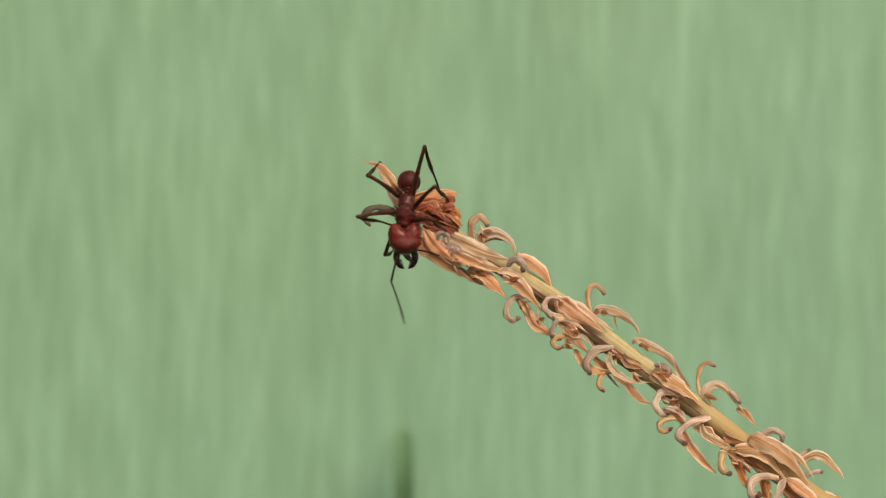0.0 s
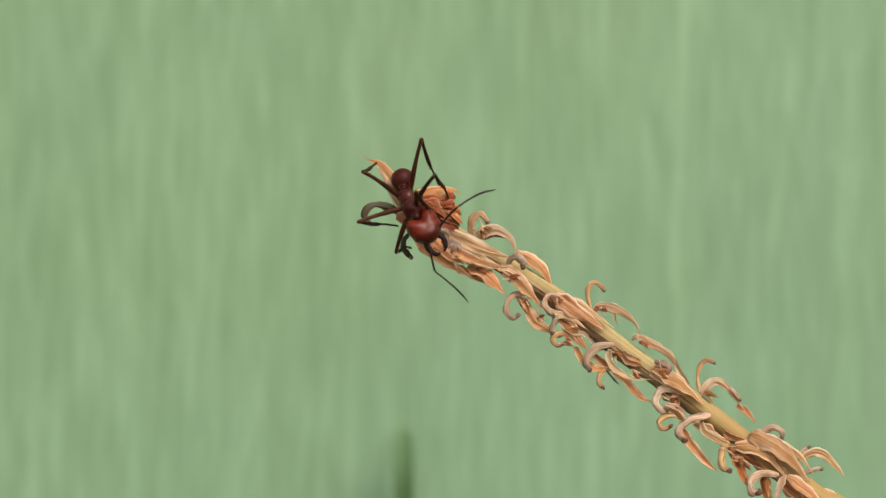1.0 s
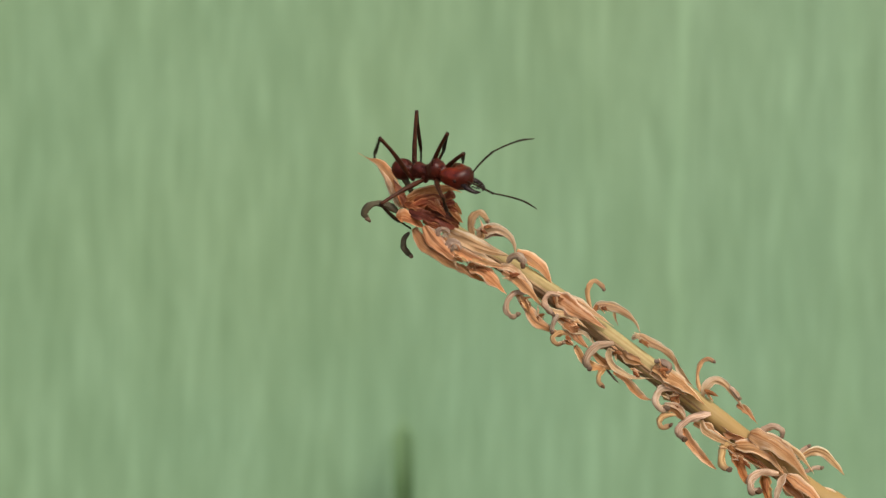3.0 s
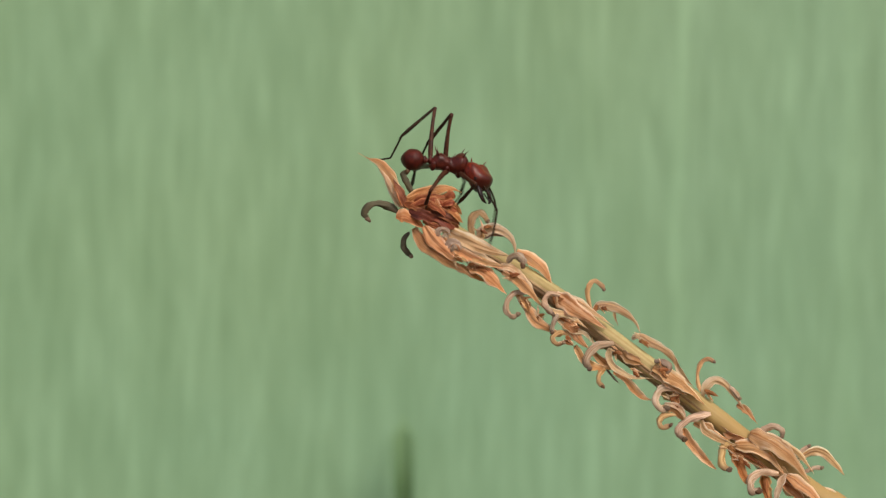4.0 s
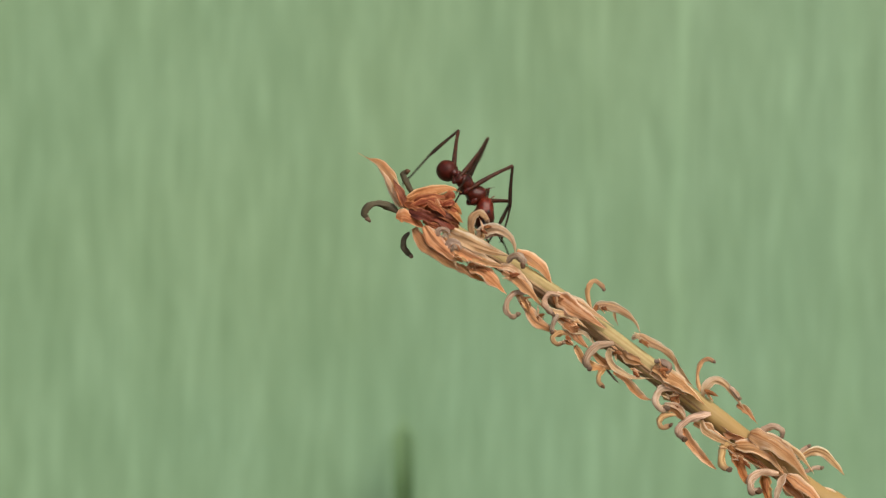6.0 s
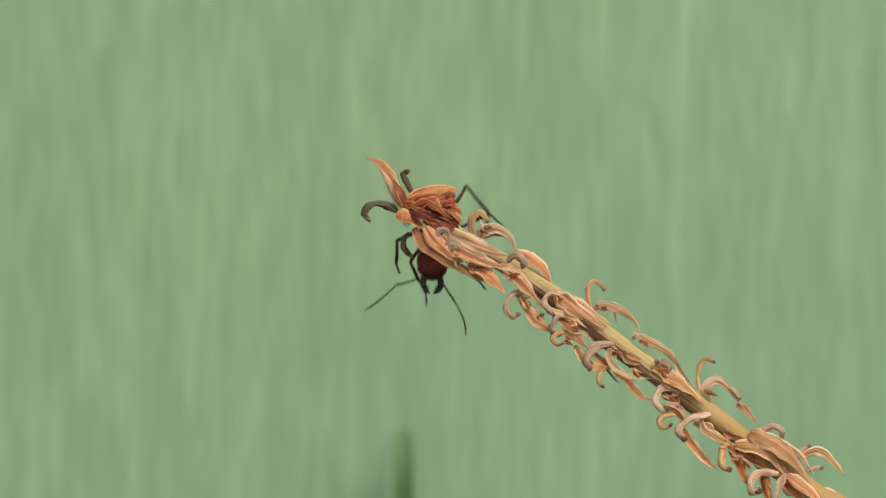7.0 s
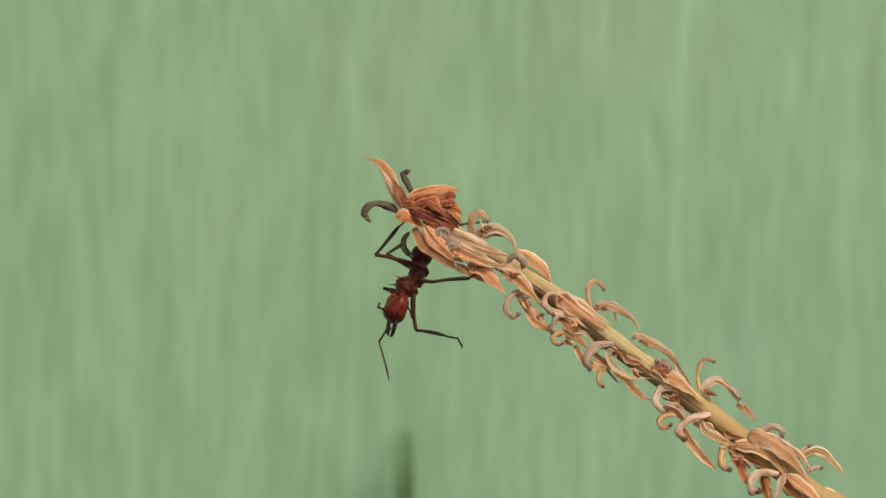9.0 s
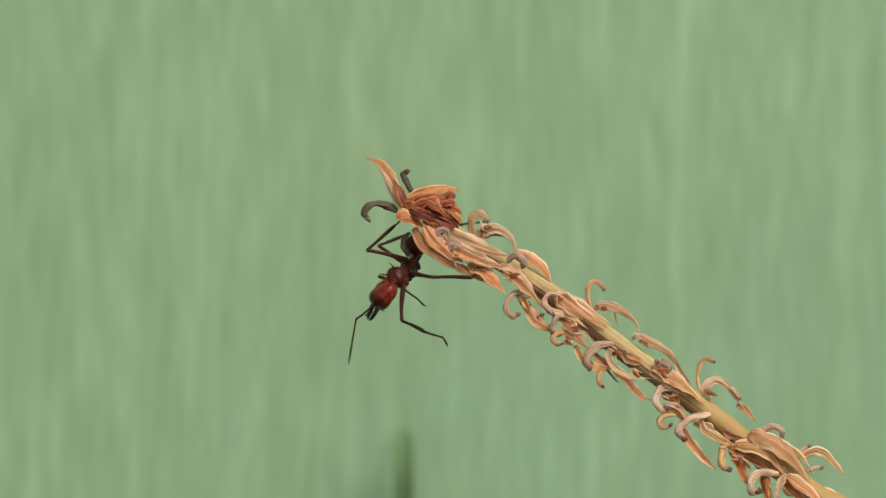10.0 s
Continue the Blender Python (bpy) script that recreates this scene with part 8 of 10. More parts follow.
    walk(ant_part["tibia_RF"], [
        (0, mm(1.81, -1.71, -3.77, 0.0, 40.9, 168.8)), (0.2, mm(1.80, -1.60, -3.81, -10.3, 33.7, 149.7)), (0.5, mm(1.61, -1.84, -3.77, -4.0, 32.1, 150.9)), (0.7, mm(1.19, -1.85, -3.84, -5.6, 32.8, 141.6)),
        (1, mm(1.28, -1.97, -3.78, 1.7, 30.3, 146.3)), (1.2, mm(1.21, -1.90, -3.82, 2.8, 30.7, 141.6)), (1.5, mm(-0.03, -1.36, -3.93, 1.3, 53.1, 124.2)), (1.6, mm(2.05, -1.59, -3.73, 10.3, 38.4, 131.4)),
        (1.7, mm(3.66, -1.69, -2.36, 16.1, 23.2, 135.0)), (2, mm(3.94, -2.22, -0.49, 14.8, 38.4, 117.8)), (2.2, mm(3.78, -2.46, -0.69, 20.4, 39.0, 119.3)), (2.5, mm(3.32, -2.97, -1.03, 29.3, 41.5, 121.2)),
        (2.7, mm(3.01, -3.27, -0.88, 30.3, 48.1, 116.2)), (3, mm(2.85, -3.38, -0.99, 33.9, 50.2, 117.4)), (3.25, mm(2.88, -3.29, -1.32, 44.3, 45.7, 131.4)), (3.5, mm(2.88, -3.19, -1.62, 50.4, 38.4, 141.7)),
        (3.8, mm(2.55, -3.40, -1.65, 72.7, 48.5, 169.7)), (4, mm(1.76, -3.89, -0.98, 40.2, 50.8, 123.3)), (4.2, mm(1.88, -3.88, -0.76, 18.7, 45.3, 106.2)), (4.5, mm(2.06, -3.81, -0.80, 1.8, 31.9, 99.5)),
        (4.7, mm(1.92, -3.83, -1.10, -7.6, 14.9, 82.7)), (5, mm(1.84, -3.79, -1.38, -12.9, -2.5, 66.2)), (5.2, mm(0.05, -3.55, -2.21, -4.8, 18.3, 34.8)), (5.33, mm(1.03, -3.99, -1.17, -5.4, 51.9, 43.1)),
        (5.5, mm(2.07, -3.79, -0.11, 36.0, 83.7, 91.7)), (5.7, mm(1.52, -3.82, 0.48, 104.5, 62.3, 152.1)), (5.87, mm(2.98, -2.66, 1.27, 100.4, 83.1, 156.0)), (6, mm(3.32, -0.80, 1.99, -83.3, 76.1, -19.8)),
        (6.25, mm(2.52, -0.43, 2.61, -74.2, 52.3, -25.4)), (6.5, mm(2.20, -1.55, 2.58, -73.9, 56.0, -60.0)), (6.8, mm(2.28, -2.94, 1.59, -109.7, 67.0, -121.8)), (6.9, mm(2.49, -3.08, 1.24, -51.5, 66.0, -64.1)),
        (7, mm(2.59, -3.22, 0.90, -21.1, 41.8, -40.8)), (7.03, mm(1.98, -3.27, 1.35, -21.6, 49.4, -42.9)), (7.07, mm(1.34, -3.17, 1.75, -22.6, 56.9, -45.4)), (7.1, mm(0.71, -2.91, 2.07, -24.8, 64.3, -49.0)),
        (7.13, mm(1.33, -3.40, 1.45, -67.0, 30.2, -88.9)), (7.2, mm(1.94, -3.63, 0.69, -79.7, -11.1, -98.0)), (7.3, mm(0.61, -3.68, 1.02, -75.6, 9.7, -117.5)), (7.5, mm(1.34, -3.96, 0.01, -82.8, 26.6, -113.9)),
        (7.7, mm(1.15, -4.02, -0.25, -89.2, 22.2, -127.6)), (8, mm(1.41, -3.99, -0.37, -97.9, 38.1, -140.5)), (8.2, mm(0.43, -3.96, -1.26, -74.9, 44.6, -101.6)), (8.5, mm(1.51, -3.37, 1.43, -85.4, 44.5, -104.9)),
        (8.7, mm(0.67, -3.76, 0.86, -96.0, 48.5, -122.2)), (9, mm(0.22, -3.31, 1.55, -98.7, 45.5, -129.5)), (9.2, mm(-0.12, -3.40, 1.29, -107.9, 62.1, -138.5)), (9.33, mm(-0.25, -3.53, 0.99, -132.8, 68.3, -163.8)),
        (9.5, mm(-0.38, -3.62, 0.68, -165.8, 68.5, 162.7)), (9.7, mm(-0.47, -3.44, 1.00, 179.4, 70.8, 141.6)), (10, mm(-0.62, -3.14, 1.37, -176.8, 72.4, 138.4))])
    walk(ant_part["tarsus_RF"], [
        (0, mm(-0.05, -1.34, -5.41, 0.0, 35.9, 171.7)), (0.2, mm(0.00, -0.55, -5.20, 8.8, 38.4, -177.3)), (0.5, mm(-0.24, -0.81, -5.10, 5.7, 43.1, 167.3)), (0.7, mm(-0.46, -0.55, -5.20, 7.0, 43.9, 164.3)),
        (1, mm(-0.52, -0.77, -5.04, 2.1, 41.5, 149.5)), (1.2, mm(-0.47, -0.56, -5.10, 3.1, 46.7, 145.4)), (1.5, mm(-0.88, -0.11, -5.93, 0.3, 47.6, 131.2)), (1.6, mm(0.76, -0.12, -5.28, 7.7, 51.8, 138.5)),
        (1.7, mm(2.03, -0.06, -3.34, 16.6, 55.2, 147.4)), (2, mm(3.02, -0.49, -2.04, 3.3, 30.3, 123.3)), (2.2, mm(2.83, -0.77, -2.26, 7.0, 31.7, 122.3)), (2.5, mm(2.35, -1.37, -2.69, 12.3, 37.1, 119.0)),
        (2.7, mm(2.27, -1.77, -2.74, 12.7, 40.3, 113.4)), (3, mm(2.11, -1.96, -2.91, 11.6, 38.3, 108.9)), (3.25, mm(1.72, -1.98, -3.11, 12.6, 32.3, 110.1)), (3.5, mm(1.34, -1.97, -3.17, 12.8, 25.7, 110.4)),
        (3.8, mm(0.92, -3.10, -3.52, 9.9, 13.5, 98.5)), (4, mm(0.89, -2.57, -2.92, 0.5, 24.8, 89.9)), (4.2, mm(1.39, -2.19, -2.54, -9.6, 24.6, 89.9)), (4.5, mm(1.71, -1.72, -2.12, -20.7, 24.1, 91.8)),
        (4.7, mm(2.22, -1.43, -1.74, -23.2, 31.3, 86.6)), (5, mm(2.85, -1.51, -1.28, -31.0, 46.3, 74.2)), (5.2, mm(2.00, -2.20, -3.00, -21.6, 25.5, 60.8)), (5.33, mm(2.15, -2.94, -3.13, -20.1, 53.6, 68.3)),
        (5.5, mm(2.06, -3.52, -2.60, 7.0, 80.3, 100.4)), (5.7, mm(0.49, -3.28, -1.73, 89.1, 58.7, 175.2)), (5.87, mm(2.71, -2.54, -1.21, 110.9, 72.7, -150.2)), (6, mm(3.89, -1.00, -0.43, 170.6, 73.9, -78.1)),
        (6.25, mm(3.90, -1.08, 0.64, -155.0, 63.2, -50.6)), (6.5, mm(2.90, -2.76, 0.51, -165.3, 59.4, -91.0)), (6.8, mm(1.77, -3.77, -0.71, 157.1, 61.6, -148.3)), (6.9, mm(2.93, -3.99, -1.04, -117.3, 76.5, -59.8)),
        (7, mm(4.00, -4.43, -0.77, -67.8, 50.2, -7.7)), (7.03, mm(3.18, -4.38, -0.55, -63.4, 30.3, -38.6)), (7.07, mm(2.30, -4.14, -0.34, -49.6, 14.5, -67.0)), (7.1, mm(1.42, -3.73, -0.18, -30.4, 7.0, -97.1)),
        (7.13, mm(1.37, -5.56, 0.19, -37.5, 21.3, -96.4)), (7.2, mm(1.60, -6.06, 1.17, -45.5, 35.6, -97.7)), (7.3, mm(-0.53, -5.87, 0.60, -45.2, 15.5, -111.3)), (7.5, mm(0.44, -6.01, -1.11, -44.9, 16.6, -91.2)),
        (7.7, mm(-0.27, -5.85, -1.20, -60.5, 30.2, -132.7)), (8, mm(-0.11, -5.25, -1.91, -96.5, 54.7, -178.1)), (8.2, mm(0.07, -5.70, -3.02, -76.7, 65.7, -154.1)), (8.5, mm(1.05, -5.09, -0.32, -25.2, 59.2, -93.0)),
        (8.7, mm(-0.21, -5.16, -1.01, -56.1, 57.5, -137.2)), (9, mm(-0.89, -4.67, -0.23, -8.8, 59.3, -91.5)), (9.2, mm(-1.00, -4.18, -0.92, -40.3, 37.0, -125.8)), (9.33, mm(-1.14, -3.79, -1.33, -47.1, 45.2, -134.1)),
        (9.5, mm(-1.25, -3.35, -1.65, -56.9, 52.3, -145.3)), (9.7, mm(-1.12, -2.93, -1.36, -126.1, 70.6, 139.7)), (10, mm(-1.19, -2.64, -1.01, -123.1, 81.4, 135.0))])
    walk(ant_part["foot_RF"], [
        (0, mm(-1.33, -1.15, -6.34, 0.0, 35.7, 171.6)), (0.2, mm(-1.25, -0.61, -6.19, 10.3, 38.4, -174.8)), (0.5, mm(-1.38, -0.55, -6.19, 6.3, 43.9, 168.5)), (0.7, mm(-1.57, -0.23, -6.30, 8.3, 45.0, 166.5)),
        (1, mm(-1.55, -0.17, -6.10, 2.1, 42.2, 150.2)), (1.2, mm(-1.37, 0.06, -6.26, 3.5, 47.5, 146.6)), (1.5, mm(-1.59, 0.70, -7.11, -0.5, 68.2, 131.0)), (1.6, mm(0.02, 0.54, -6.54, 13.1, 62.8, 143.1)),
        (1.7, mm(1.26, 0.43, -4.66, 22.3, 56.5, 150.8)), (2, mm(2.26, 0.67, -2.85, 6.1, 30.2, 123.4)), (2.2, mm(2.10, 0.39, -3.10, 9.7, 31.6, 122.4)), (2.5, mm(1.73, -0.25, -3.66, 15.1, 37.0, 119.1)),
        (2.7, mm(1.79, -0.65, -3.77, 15.5, 40.2, 113.5)), (3, mm(1.70, -0.77, -3.90, 14.4, 38.2, 109.0)), (3.25, mm(1.26, -0.71, -3.96, 15.3, 32.2, 110.1)), (3.5, mm(0.84, -0.62, -3.86, 15.4, 25.6, 110.5)),
        (3.8, mm(0.69, -1.56, -3.89, 12.4, 12.3, 97.9)), (4, mm(0.90, -1.12, -3.59, 2.0, 17.5, 85.7)), (4.2, mm(1.39, -0.74, -3.20, -6.8, 24.5, 90.0)), (4.5, mm(1.66, -0.26, -2.77, -17.9, 24.0, 91.8)),
        (4.7, mm(2.30, -0.07, -2.57, -20.4, 31.2, 86.6)), (5, mm(3.15, -0.45, -2.43, -28.0, 46.1, 74.3)), (5.2, mm(2.71, -0.94, -3.69, -15.2, 27.0, 64.4)), (5.33, mm(2.51, -2.05, -4.42, -6.9, 38.8, 77.8)),
        (5.5, mm(2.01, -3.25, -4.17, 6.8, 48.3, 96.2)), (5.7, mm(-0.34, -3.21, -3.10, 107.6, 68.3, -155.8)), (5.87, mm(2.30, -2.77, -2.74, 131.2, 74.2, -122.9)), (6, mm(3.98, -1.44, -1.97, 166.4, 74.0, -78.4)),
        (6.25, mm(4.35, -1.64, -0.79, -159.1, 63.3, -50.7)), (6.5, mm(2.88, -3.58, -0.87, -169.6, 59.5, -91.2)), (6.8, mm(1.12, -4.17, -2.12, 152.7, 61.6, -148.5)), (6.9, mm(3.12, -4.31, -2.60, -121.3, 76.9, -59.7)),
        (7, mm(5.01, -4.57, -2.00, -71.8, 50.4, -7.5)), (7.03, mm(4.26, -5.24, -1.35, -71.9, 46.8, -15.1)), (7.07, mm(2.91, -5.57, -0.75, -71.4, 43.2, -22.3)), (7.1, mm(1.22, -5.31, -0.38, -70.3, 39.7, -29.1)),
        (7.13, mm(1.20, -7.04, -0.39, -74.2, 42.1, -35.8)), (7.2, mm(1.43, -7.35, 0.24, -78.6, 44.1, -42.9)), (7.3, mm(-1.09, -7.30, 0.17, -74.4, 49.2, -54.0)), (7.5, mm(0.41, -7.54, -1.57, -83.5, 16.6, -91.2)),
        (7.7, mm(-1.21, -6.87, -2.00, -71.0, 67.3, -82.4)), (8, mm(-1.04, -5.28, -3.22, -113.5, 76.0, -135.7)), (8.2, mm(-0.52, -5.99, -4.47, -16.9, 68.7, -36.5)), (8.5, mm(1.01, -5.91, -1.69, 3.9, 56.2, -12.7)),
        (8.7, mm(-0.84, -5.75, -2.36, -0.5, 68.5, -35.1)), (9, mm(-0.91, -5.48, -1.61, -29.6, 43.3, -71.3)), (9.2, mm(-1.74, -5.21, -1.88, -52.7, 20.5, -112.1)), (9.33, mm(-1.92, -4.60, -2.47, -57.9, 56.0, -103.6)),
        (9.5, mm(-2.06, -3.91, -2.92, 71.4, 87.3, 36.9)), (9.7, mm(-1.52, -2.59, -2.87, 173.7, 78.4, 134.3)), (10, mm(-1.36, -2.47, -2.60, 48.4, 88.9, 1.9))])
    walk(ant_part["femur_RM"], [
        (0, mm(-0.40, -0.45, -0.60, 0.0, -24.3, -49.7)), (0.2, mm(-0.40, -0.45, -0.60, -1.2, -22.0, -50.1)), (0.5, mm(-0.40, -0.45, -0.60, -2.1, -23.3, -56.6)), (0.7, mm(-0.40, -0.45, -0.60, -3.2, -20.2, -61.9)),
        (1, mm(-0.40, -0.45, -0.60, -6.8, -14.8, -68.3)), (1.2, mm(-0.40, -0.45, -0.60, -10.7, -14.3, -68.3)), (1.5, mm(-0.40, -0.45, -0.60, -16.3, -13.6, -72.7)), (1.7, mm(-0.40, -0.45, -0.60, -18.9, -11.5, -78.0)),
        (2, mm(-0.40, -0.45, -0.60, -22.4, -8.0, -84.9)), (2.2, mm(-0.40, -0.45, -0.60, -24.8, -7.7, -88.0)), (2.5, mm(-0.40, -0.45, -0.60, -26.5, -1.4, -102.7)), (2.7, mm(-0.40, -0.45, -0.60, -26.1, -1.3, -109.5)),
        (3, mm(-0.40, -0.45, -0.60, -24.4, 3.9, -113.4)), (3.25, mm(-0.40, -0.45, -0.60, -22.3, 9.7, -107.7)), (3.5, mm(-0.40, -0.45, -0.60, -18.9, 15.0, -102.7)), (3.8, mm(-0.40, -0.45, -0.60, -15.7, 17.8, -106.2)),
        (4, mm(-0.40, -0.45, -0.60, -5.1, 17.7, -111.7)), (4.2, mm(-0.40, -0.45, -0.60, 5.0, 10.4, -103.1)), (4.5, mm(-0.40, -0.45, -0.60, 15.6, 9.7, -86.6)), (4.7, mm(-0.40, -0.45, -0.60, 15.6, 6.7, -87.8)),
        (5, mm(-0.40, -0.45, -0.60, 15.3, 2.1, -89.9)), (5.2, mm(-0.40, -0.45, -0.60, 1.5, -40.1, -78.7)), (5.5, mm(-0.40, -0.45, -0.60, 8.4, -40.6, -99.2)), (5.7, mm(-0.40, -0.45, -0.60, 27.5, -2.1, -133.0)),
        (5.8, mm(-0.40, -0.45, -0.60, 45.3, -21.9, -105.3)), (5.9, mm(-0.40, -0.45, -0.60, 53.1, -47.5, -78.3)), (6, mm(-0.40, -0.45, -0.60, 31.7, -71.8, -27.9)), (6.25, mm(-0.40, -0.45, -0.60, -54.0, -86.9, 58.7)),
        (6.5, mm(-0.40, -0.45, -0.60, 104.2, -68.6, -124.7)), (6.8, mm(-0.40, -0.45, -0.60, 84.3, -42.5, -130.5)), (6.9, mm(-0.40, -0.45, -0.60, 103.6, -42.3, -135.4)), (7, mm(-0.40, -0.45, -0.60, 118.7, -49.3, -139.0)),
        (7.03, mm(-0.40, -0.45, -0.60, 110.3, -45.4, -131.6)), (7.07, mm(-0.40, -0.45, -0.60, 103.2, -41.0, -125.6)), (7.1, mm(-0.40, -0.45, -0.60, 97.2, -36.0, -120.6)), (7.13, mm(-0.40, -0.45, -0.60, 92.7, -28.4, -117.7)),
        (7.2, mm(-0.40, -0.45, -0.60, 88.9, -20.6, -115.6)), (7.27, mm(-0.40, -0.45, -0.60, 90.3, -17.8, -118.4)), (7.3, mm(-0.40, -0.45, -0.60, 91.4, -14.9, -121.0)), (7.4, mm(-0.40, -0.45, -0.60, 90.2, -8.7, -127.8)),
        (7.5, mm(-0.40, -0.45, -0.60, 88.3, -2.8, -134.7)), (7.7, mm(-0.40, -0.45, -0.60, 83.3, -0.8, -158.2)), (8, mm(-0.40, -0.45, -0.60, 76.7, -6.9, 177.3)), (8.2, mm(-0.40, -0.45, -0.60, 71.2, -8.8, -178.0)),
        (8.5, mm(-0.40, -0.45, -0.60, 60.0, -8.0, -164.3)), (8.6, mm(-0.40, -0.45, -0.60, 45.5, -19.5, -153.8)), (8.7, mm(-0.40, -0.45, -0.60, 27.7, -27.7, -139.5)), (9, mm(-0.40, -0.45, -0.60, 31.0, -8.5, -169.5)),
        (9.2, mm(-0.40, -0.45, -0.60, 29.9, -10.4, -171.4)), (9.5, mm(-0.40, -0.45, -0.60, 29.2, -12.7, -174.3)), (9.7, mm(-0.40, -0.45, -0.60, 28.5, -11.7, -178.4)), (10, mm(-0.40, -0.45, -0.60, 27.9, -9.9, 177.4))])
    walk(ant_part["tibia_RM"], [
        (0, mm(2.54, -3.93, 1.46, 0.0, 44.2, 147.5)), (0.2, mm(2.57, -4.01, 1.27, -2.0, 42.3, 141.6)), (0.5, mm(2.13, -4.28, 1.37, 0.8, 45.0, 137.1)), (0.7, mm(1.81, -4.59, 1.12, 0.4, 41.8, 130.7)),
        (1, mm(1.38, -4.94, 0.68, 6.7, 39.9, 130.7)), (1.2, mm(1.39, -4.95, 0.63, 7.2, 36.6, 124.5)), (1.5, mm(1.05, -5.09, 0.58, 10.9, 35.0, 117.6)), (1.7, mm(0.62, -5.24, 0.39, 11.0, 33.7, 109.8)),
        (2, mm(0.04, -5.38, 0.09, 17.0, 34.8, 109.7)), (2.2, mm(-0.23, -5.40, 0.07, 19.0, 39.7, 105.0)), (2.5, mm(-1.50, -5.33, -0.48, 24.5, 41.2, 101.1)), (2.7, mm(-2.07, -5.16, -0.49, 28.8, 44.2, 101.7)),
        (3, mm(-2.38, -5.03, -0.94, 27.1, 47.5, 94.7)), (3.25, mm(-1.90, -5.14, -1.44, 35.4, 45.4, 103.5)), (3.5, mm(-1.46, -5.16, -1.89, 41.1, 40.5, 109.2)), (3.8, mm(-1.73, -5.02, -2.13, 42.2, 36.6, 103.8)),
        (4, mm(-2.16, -4.88, -2.12, 28.8, 30.6, 84.7)), (4.2, mm(-1.52, -5.24, -1.51, 19.0, 27.7, 85.4)), (4.5, mm(-0.11, -5.37, -1.44, 11.9, 33.8, 95.9)), (4.7, mm(-0.21, -5.41, -1.19, 11.5, 35.7, 95.5)),
        (5, mm(-0.39, -5.45, -0.78, 11.3, 39.0, 95.0)), (5.2, mm(0.35, -4.20, 2.62, 39.9, 55.0, 102.7)), (5.5, mm(-1.01, -4.20, 2.65, 39.8, 55.9, 92.4)), (5.7, mm(-3.81, -4.10, -0.42, 9.5, 28.5, 44.1)),
        (5.8, mm(-1.62, -4.92, 1.27, 14.5, 35.0, 28.5)), (5.9, mm(0.28, -3.76, 3.08, 17.5, 42.4, 12.2)), (6, mm(0.98, -1.18, 4.15, 17.6, 50.1, -6.1)), (6.25, mm(-0.26, -0.22, 4.39, 15.7, 53.4, -29.2)),
        (6.5, mm(-1.44, -1.95, 4.05, 35.9, 54.4, -38.8)), (6.8, mm(-2.79, -3.25, 2.78, 56.7, 81.1, -43.0)), (6.9, mm(-3.03, -3.05, 2.77, 55.3, 65.7, -43.0)), (7, mm(-2.86, -2.59, 3.19, -5.9, 55.4, -102.9)),
        (7.03, mm(-2.73, -3.07, 2.96, -44.8, 51.4, -143.5)), (7.07, mm(-2.60, -3.52, 2.68, -68.4, 35.4, -168.9)), (7.1, mm(-2.46, -3.93, 2.34, -80.3, 14.7, 177.0)), (7.13, mm(-2.44, -4.34, 1.78, -90.6, 1.6, -158.4)),
        (7.2, mm(-2.42, -4.67, 1.16, -105.5, -5.9, -131.8)), (7.27, mm(-2.66, -4.64, 0.93, -111.3, 9.0, -156.9)), (7.3, mm(-2.89, -4.59, 0.69, -123.5, 19.7, 175.1)), (7.4, mm(-3.43, -4.35, 0.16, -128.0, 11.6, -150.5)),
        (7.5, mm(-3.91, -4.00, -0.36, -136.2, 7.3, -116.2)), (7.7, mm(-5.04, -2.31, -0.53, -140.8, 8.4, -123.4)), (8, mm(-5.36, -0.22, -0.00, -151.9, 5.6, -138.7)), (8.2, mm(-5.34, -0.62, 0.17, -158.6, 3.9, -139.3)),
        (8.5, mm(-5.17, -1.79, 0.10, -169.1, 5.7, -135.3)), (8.6, mm(-4.63, -2.53, 1.07, -172.2, 9.5, -172.2)), (8.7, mm(-3.77, -3.32, 1.72, -177.1, 10.7, 150.4)), (9, mm(-5.26, -1.35, 0.14, -178.6, 10.1, 173.6)),
        (9.2, mm(-5.26, -1.19, 0.30, -179.6, 10.0, 174.0)), (9.5, mm(-5.25, -0.94, 0.50, 179.6, 11.6, 176.7)), (9.7, mm(-5.29, -0.59, 0.41, 179.2, 12.5, 171.0)), (10, mm(-5.32, -0.22, 0.26, 179.3, 13.5, 163.3))])
